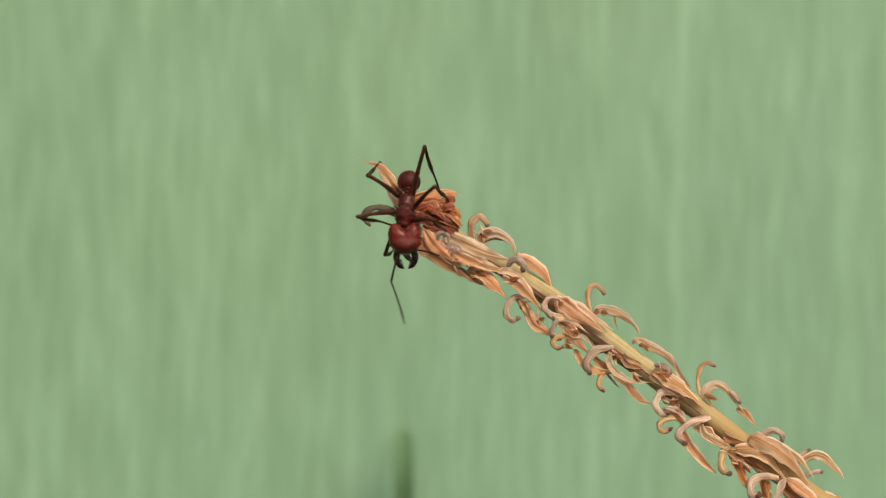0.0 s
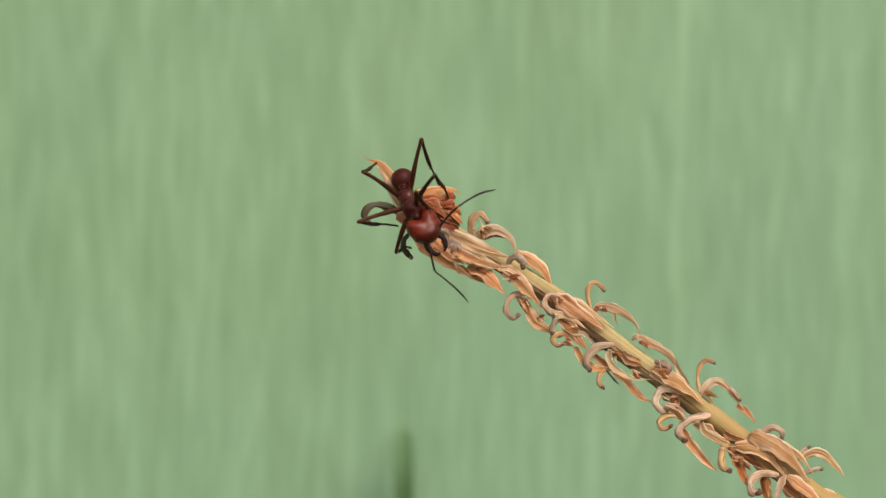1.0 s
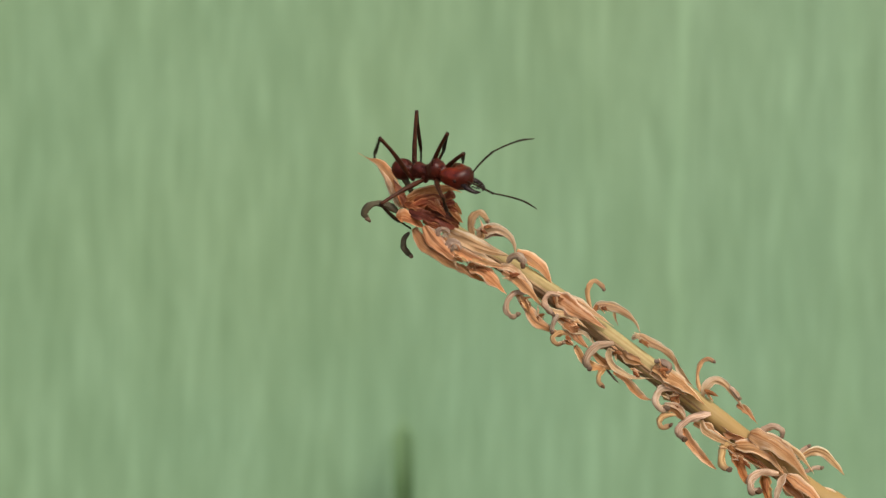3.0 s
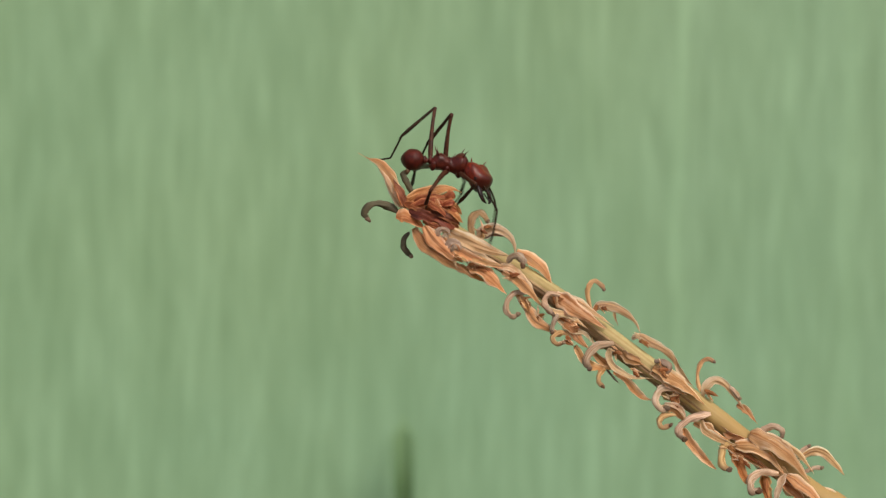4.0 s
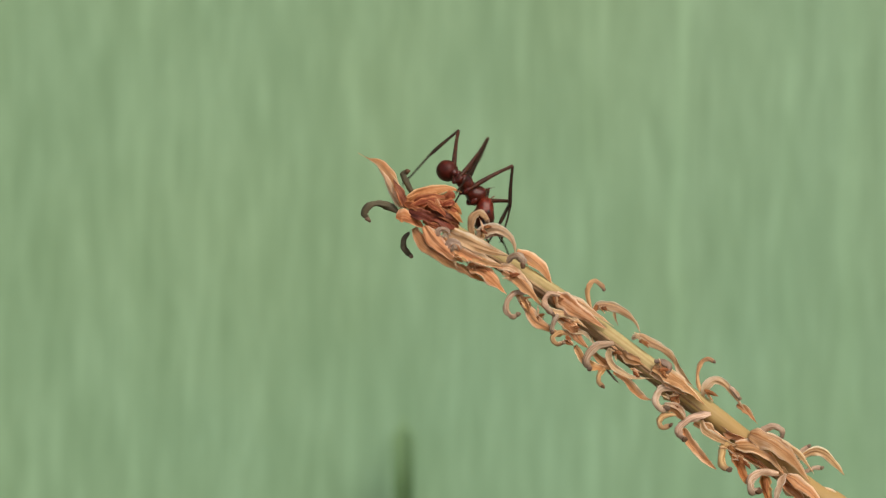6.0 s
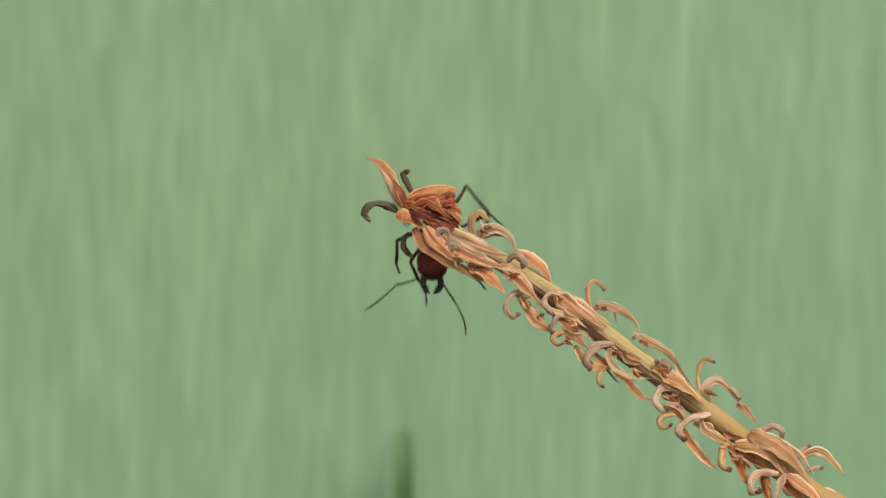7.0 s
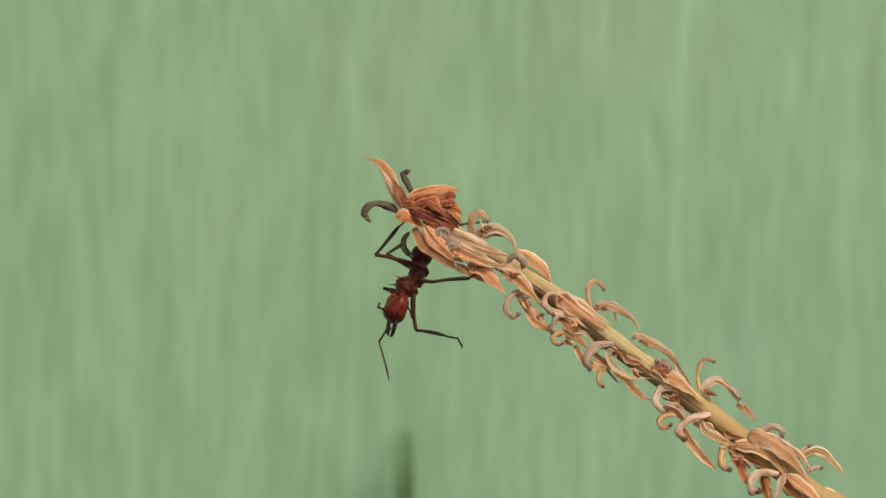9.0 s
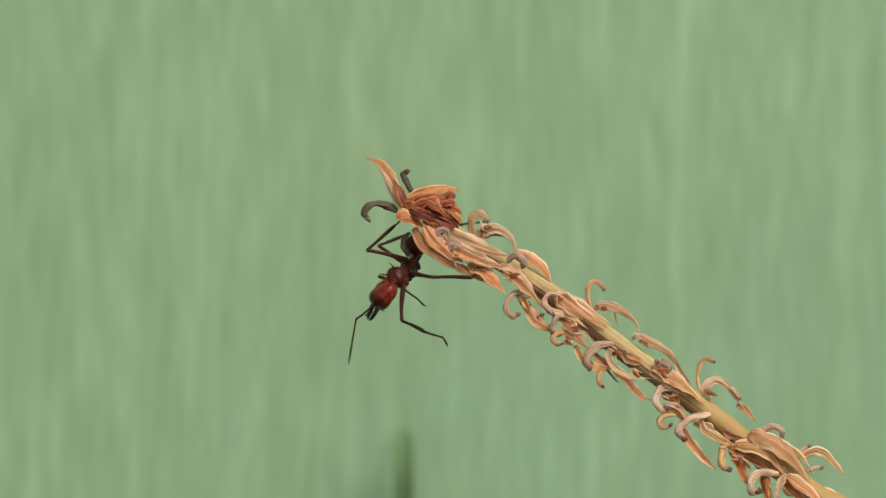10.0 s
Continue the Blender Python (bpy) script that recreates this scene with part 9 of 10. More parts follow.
    walk(ant_part["tarsus_RM"], [
        (0, mm(0.28, -2.48, -1.16, 0.0, 45.7, 140.5)), (0.2, mm(0.40, -2.29, -1.25, 7.2, 44.4, 147.6)), (0.5, mm(0.19, -2.48, -1.27, 9.9, 46.0, 142.6)), (0.7, mm(-0.01, -2.47, -1.38, 11.3, 44.4, 138.8)),
        (1, mm(-0.49, -2.76, -1.72, 12.4, 39.6, 131.3)), (1.2, mm(-0.32, -2.47, -1.60, 20.3, 38.5, 137.6)), (1.5, mm(-0.38, -2.37, -1.57, 26.9, 34.5, 137.1)), (1.7, mm(-0.44, -2.31, -1.69, 27.0, 32.5, 129.8)),
        (2, mm(-1.00, -2.48, -2.04, 33.1, 30.4, 131.0)), (2.2, mm(-0.97, -2.61, -2.32, 36.8, 29.1, 130.2)), (2.5, mm(-2.04, -2.56, -2.95, 39.2, 29.4, 121.6)), (2.7, mm(-2.62, -2.53, -3.10, 35.5, 33.6, 108.4)),
        (3, mm(-2.59, -2.51, -3.71, 33.7, 35.9, 102.9)), (3.25, mm(-2.52, -2.58, -4.11, 33.7, 32.2, 101.8)), (3.5, mm(-2.40, -2.47, -4.33, 34.7, 28.5, 102.5)), (3.8, mm(-2.45, -2.10, -4.37, 37.0, 29.8, 102.2)),
        (4, mm(-1.86, -1.66, -4.03, 28.3, 35.1, 92.0)), (4.2, mm(-1.25, -1.93, -3.25, 17.2, 47.1, 89.6)), (4.5, mm(-0.43, -2.27, -3.53, 11.6, 39.6, 98.6)), (4.7, mm(-0.50, -2.38, -3.37, 10.8, 40.2, 97.5)),
        (5, mm(-0.64, -2.55, -3.14, 10.0, 42.0, 96.2)), (5.2, mm(-0.12, -2.10, -0.45, 27.3, 47.5, 88.5)), (5.5, mm(-1.10, -2.10, -0.46, 30.5, 46.0, 83.0)), (5.7, mm(-1.44, -1.81, -2.21, -0.2, 36.5, 32.2)),
        (5.8, mm(1.08, -3.46, -0.88, 5.9, 44.8, 18.3)), (5.9, mm(2.99, -3.18, 0.56, 9.6, 54.1, 3.3)), (6, mm(3.37, -1.43, 1.27, 8.9, 63.6, -15.1)), (6.25, mm(1.69, -1.31, 1.38, -1.0, 66.2, -41.1)),
        (6.5, mm(0.26, -3.32, 1.01, 31.9, 66.3, -35.9)), (6.8, mm(-2.37, -3.65, -0.93, 64.8, 63.0, -28.2)), (6.9, mm(-1.90, -4.10, -0.65, 58.3, 61.1, -36.5)), (7, mm(-3.33, -4.66, 0.10, 94.2, 31.7, 8.1)),
        (7.03, mm(-4.61, -4.46, 0.03, 86.2, 37.1, -11.0)), (7.07, mm(-5.60, -4.11, 0.51, 76.0, 39.8, -32.1)), (7.1, mm(-6.08, -3.74, 1.39, 65.0, 39.4, -53.7)), (7.13, mm(-5.93, -5.72, 1.68, 61.4, 22.6, -70.2)),
        (7.2, mm(-4.91, -7.45, 1.54, 62.8, 5.5, -84.3)), (7.27, mm(-6.07, -6.09, 0.34, 66.1, 5.4, -91.7)), (7.3, mm(-6.41, -4.29, -0.58, 69.3, 5.7, -99.1)), (7.4, mm(-6.63, -6.16, -0.59, 68.2, 11.2, -95.7)),
        (7.5, mm(-5.56, -7.34, -0.84, 67.3, 16.8, -92.3)), (7.7, mm(-7.09, -5.40, -1.08, 63.1, 19.6, -102.3)), (8, mm(-8.16, -2.68, -0.37, 51.6, 20.9, -118.5)), (8.2, mm(-8.18, -3.06, -0.09, 44.9, 23.3, -120.6)),
        (8.5, mm(-7.82, -4.41, -0.27, 33.2, 33.3, -123.6)), (8.6, mm(-8.29, -3.03, 0.45, 9.4, 37.6, -167.6)), (8.7, mm(-6.97, -1.50, 1.03, -10.9, 27.5, 151.4)), (9, mm(-8.93, -0.94, -0.52, 5.2, 36.9, -170.6)),
        (9.2, mm(-8.94, -0.80, -0.35, 3.4, 34.8, -171.0)), (9.5, mm(-8.92, -0.72, -0.25, 1.7, 33.4, -170.9)), (9.7, mm(-8.91, -0.02, -0.40, 1.0, 32.0, -176.2)), (10, mm(-8.81, 0.82, -0.61, 0.9, 30.6, 176.8))])
    walk(ant_part["foot_RM"], [
        (0, mm(-0.96, -1.46, -2.80, 0.0, 44.5, 145.7)), (0.2, mm(-0.99, -1.40, -2.86, 5.2, 44.2, 149.9)), (0.5, mm(-1.08, -1.51, -2.93, 2.5, 42.0, 137.5)), (0.7, mm(-1.25, -1.39, -2.99, 8.5, 45.3, 140.7)),
        (1, mm(-1.66, -1.43, -3.19, 9.0, 40.3, 132.4)), (1.2, mm(-1.65, -1.26, -3.03, 12.0, 37.8, 130.4)), (1.5, mm(-1.77, -1.08, -2.88, 15.6, 30.9, 124.0)), (1.7, mm(-1.68, -0.82, -2.92, 22.1, 30.0, 128.6)),
        (2, mm(-2.30, -0.99, -3.21, 22.3, 30.9, 117.7)), (2.2, mm(-2.27, -1.08, -3.44, 28.3, 27.4, 121.4)), (2.5, mm(-3.09, -0.85, -4.08, 30.8, 29.6, 112.8)), (2.7, mm(-3.22, -0.71, -4.37, 31.4, 39.2, 107.2)),
        (3, mm(-3.01, -0.69, -5.05, 30.6, 35.5, 103.1)), (3.25, mm(-2.92, -0.68, -5.33, 30.4, 31.8, 101.7)), (3.5, mm(-2.84, -0.50, -5.43, 31.4, 28.2, 102.4)), (3.8, mm(-2.87, -0.15, -5.51, 33.6, 29.6, 102.2)),
        (4, mm(-1.93, 0.22, -5.35, 27.4, 37.5, 96.9)), (4.2, mm(-1.24, -0.36, -4.93, 24.0, 53.2, 105.7)), (4.5, mm(-0.69, -0.52, -4.99, 6.8, 39.7, 98.7)), (4.7, mm(-0.73, -0.64, -4.86, 6.0, 40.3, 97.6)),
        (5, mm(-0.83, -0.85, -4.68, 5.2, 42.1, 96.2)), (5.2, mm(-0.08, -0.55, -2.15, 24.8, 55.9, 91.2)), (5.5, mm(-0.90, -0.52, -2.11, 26.5, 53.9, 83.6)), (5.7, mm(0.12, -0.82, -3.57, -24.1, 44.3, 11.6)),
        (5.8, mm(2.63, -2.94, -2.50, -28.0, 51.4, 5.1)), (5.9, mm(4.34, -3.10, -1.31, -34.1, 58.0, -3.5)), (6, mm(4.36, -1.70, -0.79, -43.7, 64.0, -15.5)), (6.25, mm(2.39, -1.92, -0.72, -52.7, 66.5, -41.6)),
        (6.5, mm(1.01, -3.86, -1.10, -19.3, 66.6, -35.8)), (6.8, mm(-1.45, -4.14, -2.97, 6.7, 81.0, -33.7)), (6.9, mm(-1.01, -4.76, -2.66, 18.0, 63.6, -21.2)), (7, mm(-1.40, -4.39, -1.11, 40.8, 30.5, 9.0)),
        (7.03, mm(-2.81, -4.81, -1.35, -10.3, 38.0, -33.2)), (7.07, mm(-4.10, -5.05, -0.96, -52.4, 17.1, -65.8)), (7.1, mm(-5.03, -5.17, -0.07, -79.0, -16.2, -78.1)), (7.13, mm(-5.21, -7.72, 0.79, -80.7, -1.5, -69.9)),
        (7.2, mm(-4.68, -9.73, 1.32, -80.2, 13.3, -62.0)), (7.27, mm(-6.14, -8.38, 0.13, -80.1, 17.0, -82.1)), (7.3, mm(-6.77, -6.55, -0.81, -81.3, 20.6, -102.6)), (7.4, mm(-6.85, -8.41, -1.04, -83.0, 26.3, -98.6)),
        (7.5, mm(-5.64, -9.54, -1.50, -84.4, 32.0, -94.5)), (7.7, mm(-7.55, -7.52, -1.85, -89.3, 34.4, -105.8)), (8, mm(-9.19, -4.57, -1.19, -102.5, 34.5, -125.5)), (8.2, mm(-9.25, -4.88, -1.00, -110.4, 36.0, -129.6)),
        (8.5, mm(-8.88, -6.02, -1.54, -123.6, 39.6, -133.7)), (8.6, mm(-10.07, -3.43, -0.95, -147.7, 43.4, -172.1)), (8.7, mm(-8.76, -0.53, -0.04, -169.2, 35.3, 151.8)), (9, mm(-10.75, -1.24, -1.90, -154.0, 29.0, -171.8)),
        (9.2, mm(-10.80, -1.10, -1.66, -155.7, 26.9, -171.9)), (9.5, mm(-10.82, -1.03, -1.52, -157.2, 25.5, -171.5)), (9.7, mm(-10.86, -0.15, -1.62, -157.8, 24.1, -176.7)), (10, mm(-10.79, 0.93, -1.79, -157.9, 22.8, 176.3))])
    walk(ant_part["femur_RH"], [
        (0, mm(-1.80, -0.45, -0.45, -0.0, -52.8, -56.6)), (0.2, mm(-1.80, -0.45, -0.45, 0.5, -53.3, -59.8)), (0.5, mm(-1.80, -0.45, -0.45, 0.9, -57.3, -67.5)), (0.7, mm(-1.80, -0.45, -0.45, 0.8, -57.1, -73.1)),
        (1, mm(-1.80, -0.45, -0.45, -6.1, -53.5, -74.0)), (1.2, mm(-1.80, -0.45, -0.45, -14.0, -53.9, -70.3)), (1.5, mm(-1.80, -0.45, -0.45, -23.8, -53.7, -68.4)), (1.7, mm(-1.80, -0.45, -0.45, -27.2, -56.2, -70.4)),
        (2, mm(-1.80, -0.45, -0.45, -32.4, -57.5, -72.0)), (2.2, mm(-1.80, -0.45, -0.45, -38.0, -58.8, -71.6)), (2.5, mm(-1.80, -0.45, -0.45, -51.8, -59.3, -66.5)), (2.7, mm(-1.80, -0.45, -0.45, -53.6, -59.6, -70.5)),
        (3, mm(-1.80, -0.45, -0.45, -32.8, -60.2, -100.1)), (3.13, mm(-1.80, -0.45, -0.45, 14.2, -57.3, -156.5)), (3.25, mm(-1.80, -0.45, -0.45, 36.9, -38.4, 170.8)), (3.37, mm(-1.80, -0.45, -0.45, 45.3, -19.7, 146.7)),
        (3.5, mm(-1.80, -0.45, -0.45, 45.3, 0.4, 126.9)), (3.8, mm(-1.80, -0.45, -0.45, 41.2, 6.9, 107.7)), (4, mm(-1.80, -0.45, -0.45, 31.4, 10.7, 96.1)), (4.2, mm(-1.80, -0.45, -0.45, 21.3, 13.2, 94.9)),
        (4.5, mm(-1.80, -0.45, -0.45, 9.8, 13.1, 93.0)), (4.6, mm(-1.80, -0.45, -0.45, 15.6, 49.2, 87.0)), (4.7, mm(-1.80, -0.45, -0.45, 17.8, 85.6, 80.1)), (4.8, mm(-1.80, -0.45, -0.45, -101.1, 59.4, -56.9)),
        (4.9, mm(-1.80, -0.45, -0.45, -93.8, 26.9, -70.9)), (5, mm(-1.80, -0.45, -0.45, -80.0, -3.2, -87.1)), (5.1, mm(-1.80, -0.45, -0.45, -88.6, -11.4, -90.4)), (5.2, mm(-1.80, -0.45, -0.45, -97.0, -20.0, -92.6)),
        (5.5, mm(-1.80, -0.45, -0.45, -139.8, -67.0, -54.2)), (5.6, mm(-1.80, -0.45, -0.45, -107.0, -47.9, -100.0)), (5.7, mm(-1.80, -0.45, -0.45, -101.5, -22.8, -120.8)), (5.8, mm(-1.80, -0.45, -0.45, -95.0, -49.2, -119.6)),
        (5.9, mm(-1.80, -0.45, -0.45, -80.1, -75.4, -127.9)), (6, mm(-1.80, -0.45, -0.45, 66.4, -76.5, 91.8)), (6.25, mm(-1.80, -0.45, -0.45, 31.3, -70.9, 120.4)), (6.5, mm(-1.80, -0.45, -0.45, -33.5, -62.3, 158.7)),
        (6.8, mm(-1.80, -0.45, -0.45, -68.9, -54.4, 167.9)), (6.9, mm(-1.80, -0.45, -0.45, -83.1, -60.0, -176.0)), (7, mm(-1.80, -0.45, -0.45, -89.0, -20.3, -157.3)), (7.07, mm(-1.80, -0.45, -0.45, -101.7, -29.1, -146.5)),
        (7.1, mm(-1.80, -0.45, -0.45, -117.2, -35.3, -132.7)), (7.13, mm(-1.80, -0.45, -0.45, -125.1, -37.8, -120.4)), (7.2, mm(-1.80, -0.45, -0.45, -133.7, -38.8, -107.5)), (7.3, mm(-1.80, -0.45, -0.45, -134.7, -35.0, -108.7)),
        (7.5, mm(-1.80, -0.45, -0.45, -130.1, -26.9, -113.8)), (7.57, mm(-1.80, -0.45, -0.45, -164.9, -55.1, -57.4)), (7.63, mm(-1.80, -0.45, -0.45, 140.8, -41.0, 17.1)), (7.7, mm(-1.80, -0.45, -0.45, 130.5, -4.3, 53.7)),
        (7.8, mm(-1.80, -0.45, -0.45, 133.2, -35.9, 20.5)), (7.9, mm(-1.80, -0.45, -0.45, 168.8, -56.9, -38.4)), (8, mm(-1.80, -0.45, -0.45, -145.5, -43.0, -106.5)), (8.1, mm(-1.80, -0.45, -0.45, -146.7, -39.6, -107.8)),
        (8.2, mm(-1.80, -0.45, -0.45, -147.9, -36.3, -109.0)), (8.33, mm(-1.80, -0.45, -0.45, -156.3, -46.0, -94.4)), (8.5, mm(-1.80, -0.45, -0.45, -170.0, -53.5, -74.7)), (8.7, mm(-1.80, -0.45, -0.45, -178.3, -55.0, -96.6)),
        (9, mm(-1.80, -0.45, -0.45, -168.4, -42.6, -114.4)), (9.2, mm(-1.80, -0.45, -0.45, -173.0, -42.9, -109.7)), (9.5, mm(-1.80, -0.45, -0.45, -174.7, -45.1, -108.2)), (9.7, mm(-1.80, -0.45, -0.45, -174.9, -42.7, -114.3)),
        (10, mm(-1.80, -0.45, -0.45, -175.0, -45.7, -122.5))])
    walk(ant_part["tibia_RH"], [
        (0, mm(0.03, -3.23, 3.93, -0.0, 34.3, 174.8)), (0.2, mm(-0.15, -3.29, 3.96, 0.8, 35.0, 172.0)), (0.5, mm(-0.66, -3.20, 4.18, 4.4, 36.6, 167.5)), (0.7, mm(-0.93, -3.31, 4.17, 3.3, 37.0, 160.5)),
        (1, mm(-0.90, -3.59, 3.97, 4.6, 32.2, 155.3)), (1.2, mm(-0.70, -3.50, 3.99, 6.2, 29.9, 152.4)), (1.5, mm(-0.60, -3.48, 3.98, 9.7, 24.8, 148.2)), (1.7, mm(-0.77, -3.33, 4.12, 12.4, 25.7, 147.0)),
        (2, mm(-0.89, -3.26, 4.19, 16.0, 26.8, 144.3)), (2.2, mm(-0.90, -3.16, 4.25, 17.7, 27.4, 139.9)), (2.5, mm(-0.68, -3.03, 4.28, 26.5, 31.4, 146.8)), (2.7, mm(-0.87, -3.08, 4.29, 29.3, 33.0, 145.3)),
        (3, mm(-2.28, -3.14, 4.32, 24.6, 36.0, 135.8)), (3.13, mm(-4.52, -1.63, 4.18, 20.6, 36.0, 129.6)), (3.25, mm(-6.06, 0.24, 2.97, 16.6, 35.7, 123.4)), (3.37, mm(-6.13, 2.39, 1.40, 13.1, 34.3, 116.9)),
        (3.5, mm(-5.10, 3.95, -0.49, 9.8, 32.5, 110.6)), (3.8, mm(-3.46, 4.75, -1.11, 6.0, 29.7, 96.7)), (4, mm(-2.37, 4.92, -1.47, -4.7, 30.6, 83.1)), (4.2, mm(-2.26, 4.89, -1.70, -13.0, 28.2, 86.6)),
        (4.5, mm(-2.08, 4.90, -1.70, -20.1, 25.7, 97.0)), (4.6, mm(-1.61, 3.14, -4.61, -19.5, 26.5, 98.3)), (4.7, mm(-1.73, -0.03, -5.93, -19.0, 27.2, 99.7)), (4.8, mm(-0.27, -2.80, -5.18, -18.7, 29.1, 100.2)),
        (4.9, mm(-0.19, -5.09, -2.94, -18.3, 30.9, 100.7)), (5, mm(-1.52, -5.93, -0.14, -18.0, 32.8, 101.2)), (5.1, mm(-1.84, -5.84, 0.64, -4.3, 31.8, 106.5)), (5.2, mm(-2.03, -5.61, 1.43, 9.0, 29.9, 111.3)),
        (5.5, mm(-0.54, -2.19, 4.61, 32.4, 70.5, 128.6)), (5.6, mm(-2.44, -4.08, 3.63, -5.3, 54.5, 85.9)), (5.7, mm(-4.40, -4.80, 1.68, -15.7, 32.8, 69.9)), (5.8, mm(-3.57, -3.57, 3.71, -23.2, 57.3, 102.7)),
        (5.9, mm(-2.65, -1.55, 4.87, 22.3, 76.5, -176.3)), (6, mm(-1.84, 0.83, 4.90, 75.0, 59.0, -88.3)), (6.25, mm(-2.71, 1.10, 4.75, 102.2, 50.9, -72.8)), (6.5, mm(-4.18, 0.48, 4.42, 109.7, 57.3, -94.4)),
        (6.8, mm(-4.93, 0.22, 4.02, 78.0, 64.5, -146.4)), (6.9, mm(-4.55, -0.64, 4.31, 174.5, 46.8, -46.2)), (7, mm(-6.56, -2.44, 1.46, -163.5, 16.7, -37.6)), (7.07, mm(-5.81, -3.10, 2.23, -175.7, 10.6, -59.1)),
        (7.1, mm(-4.84, -3.75, 2.73, 175.2, 0.6, -78.6)), (7.13, mm(-4.00, -4.20, 2.92, 166.0, -7.6, -94.0)), (7.2, mm(-3.09, -4.54, 3.00, 159.1, -17.9, -108.5)), (7.3, mm(-3.24, -4.72, 2.71, 161.8, -16.1, -107.6)),
        (7.5, mm(-3.78, -4.94, 2.04, 161.9, -13.6, -108.6)), (7.57, mm(-0.10, -3.10, 4.06, 159.3, -3.8, -108.2)), (7.63, mm(2.17, 0.77, 3.15, 156.6, 5.9, -108.2)), (7.7, mm(1.45, 3.97, -0.04, 153.9, 15.6, -108.7)),
        (7.8, mm(2.37, 1.11, 2.77, 150.9, 16.5, -111.5)), (7.9, mm(0.55, -2.31, 4.16, 147.8, 17.4, -114.3)), (8, mm(-2.94, -4.31, 3.30, 144.6, 18.1, -117.2)), (8.1, mm(-3.09, -4.48, 3.06, 142.9, 22.0, -113.9)),
        (8.2, mm(-3.25, -4.64, 2.80, 141.4, 26.0, -110.7)), (8.33, mm(-2.09, -4.26, 3.51, 130.4, 11.1, -129.5)), (8.5, mm(-0.93, -3.61, 3.97, 124.8, -6.3, -144.9)), (8.7, mm(-2.16, -3.58, 4.06, 110.2, -6.4, -144.5)),
        (9, mm(-3.47, -4.14, 3.27, 106.2, 7.7, -148.0)), (9.2, mm(-3.16, -4.25, 3.29, 103.4, 6.9, -152.5)), (9.5, mm(-3.01, -4.14, 3.44, 101.0, 8.3, -155.6)), (9.7, mm(-3.46, -4.13, 3.28, 99.7, 7.8, -164.2)),
        (10, mm(-3.86, -3.69, 3.49, 99.7, 13.0, -169.2))])
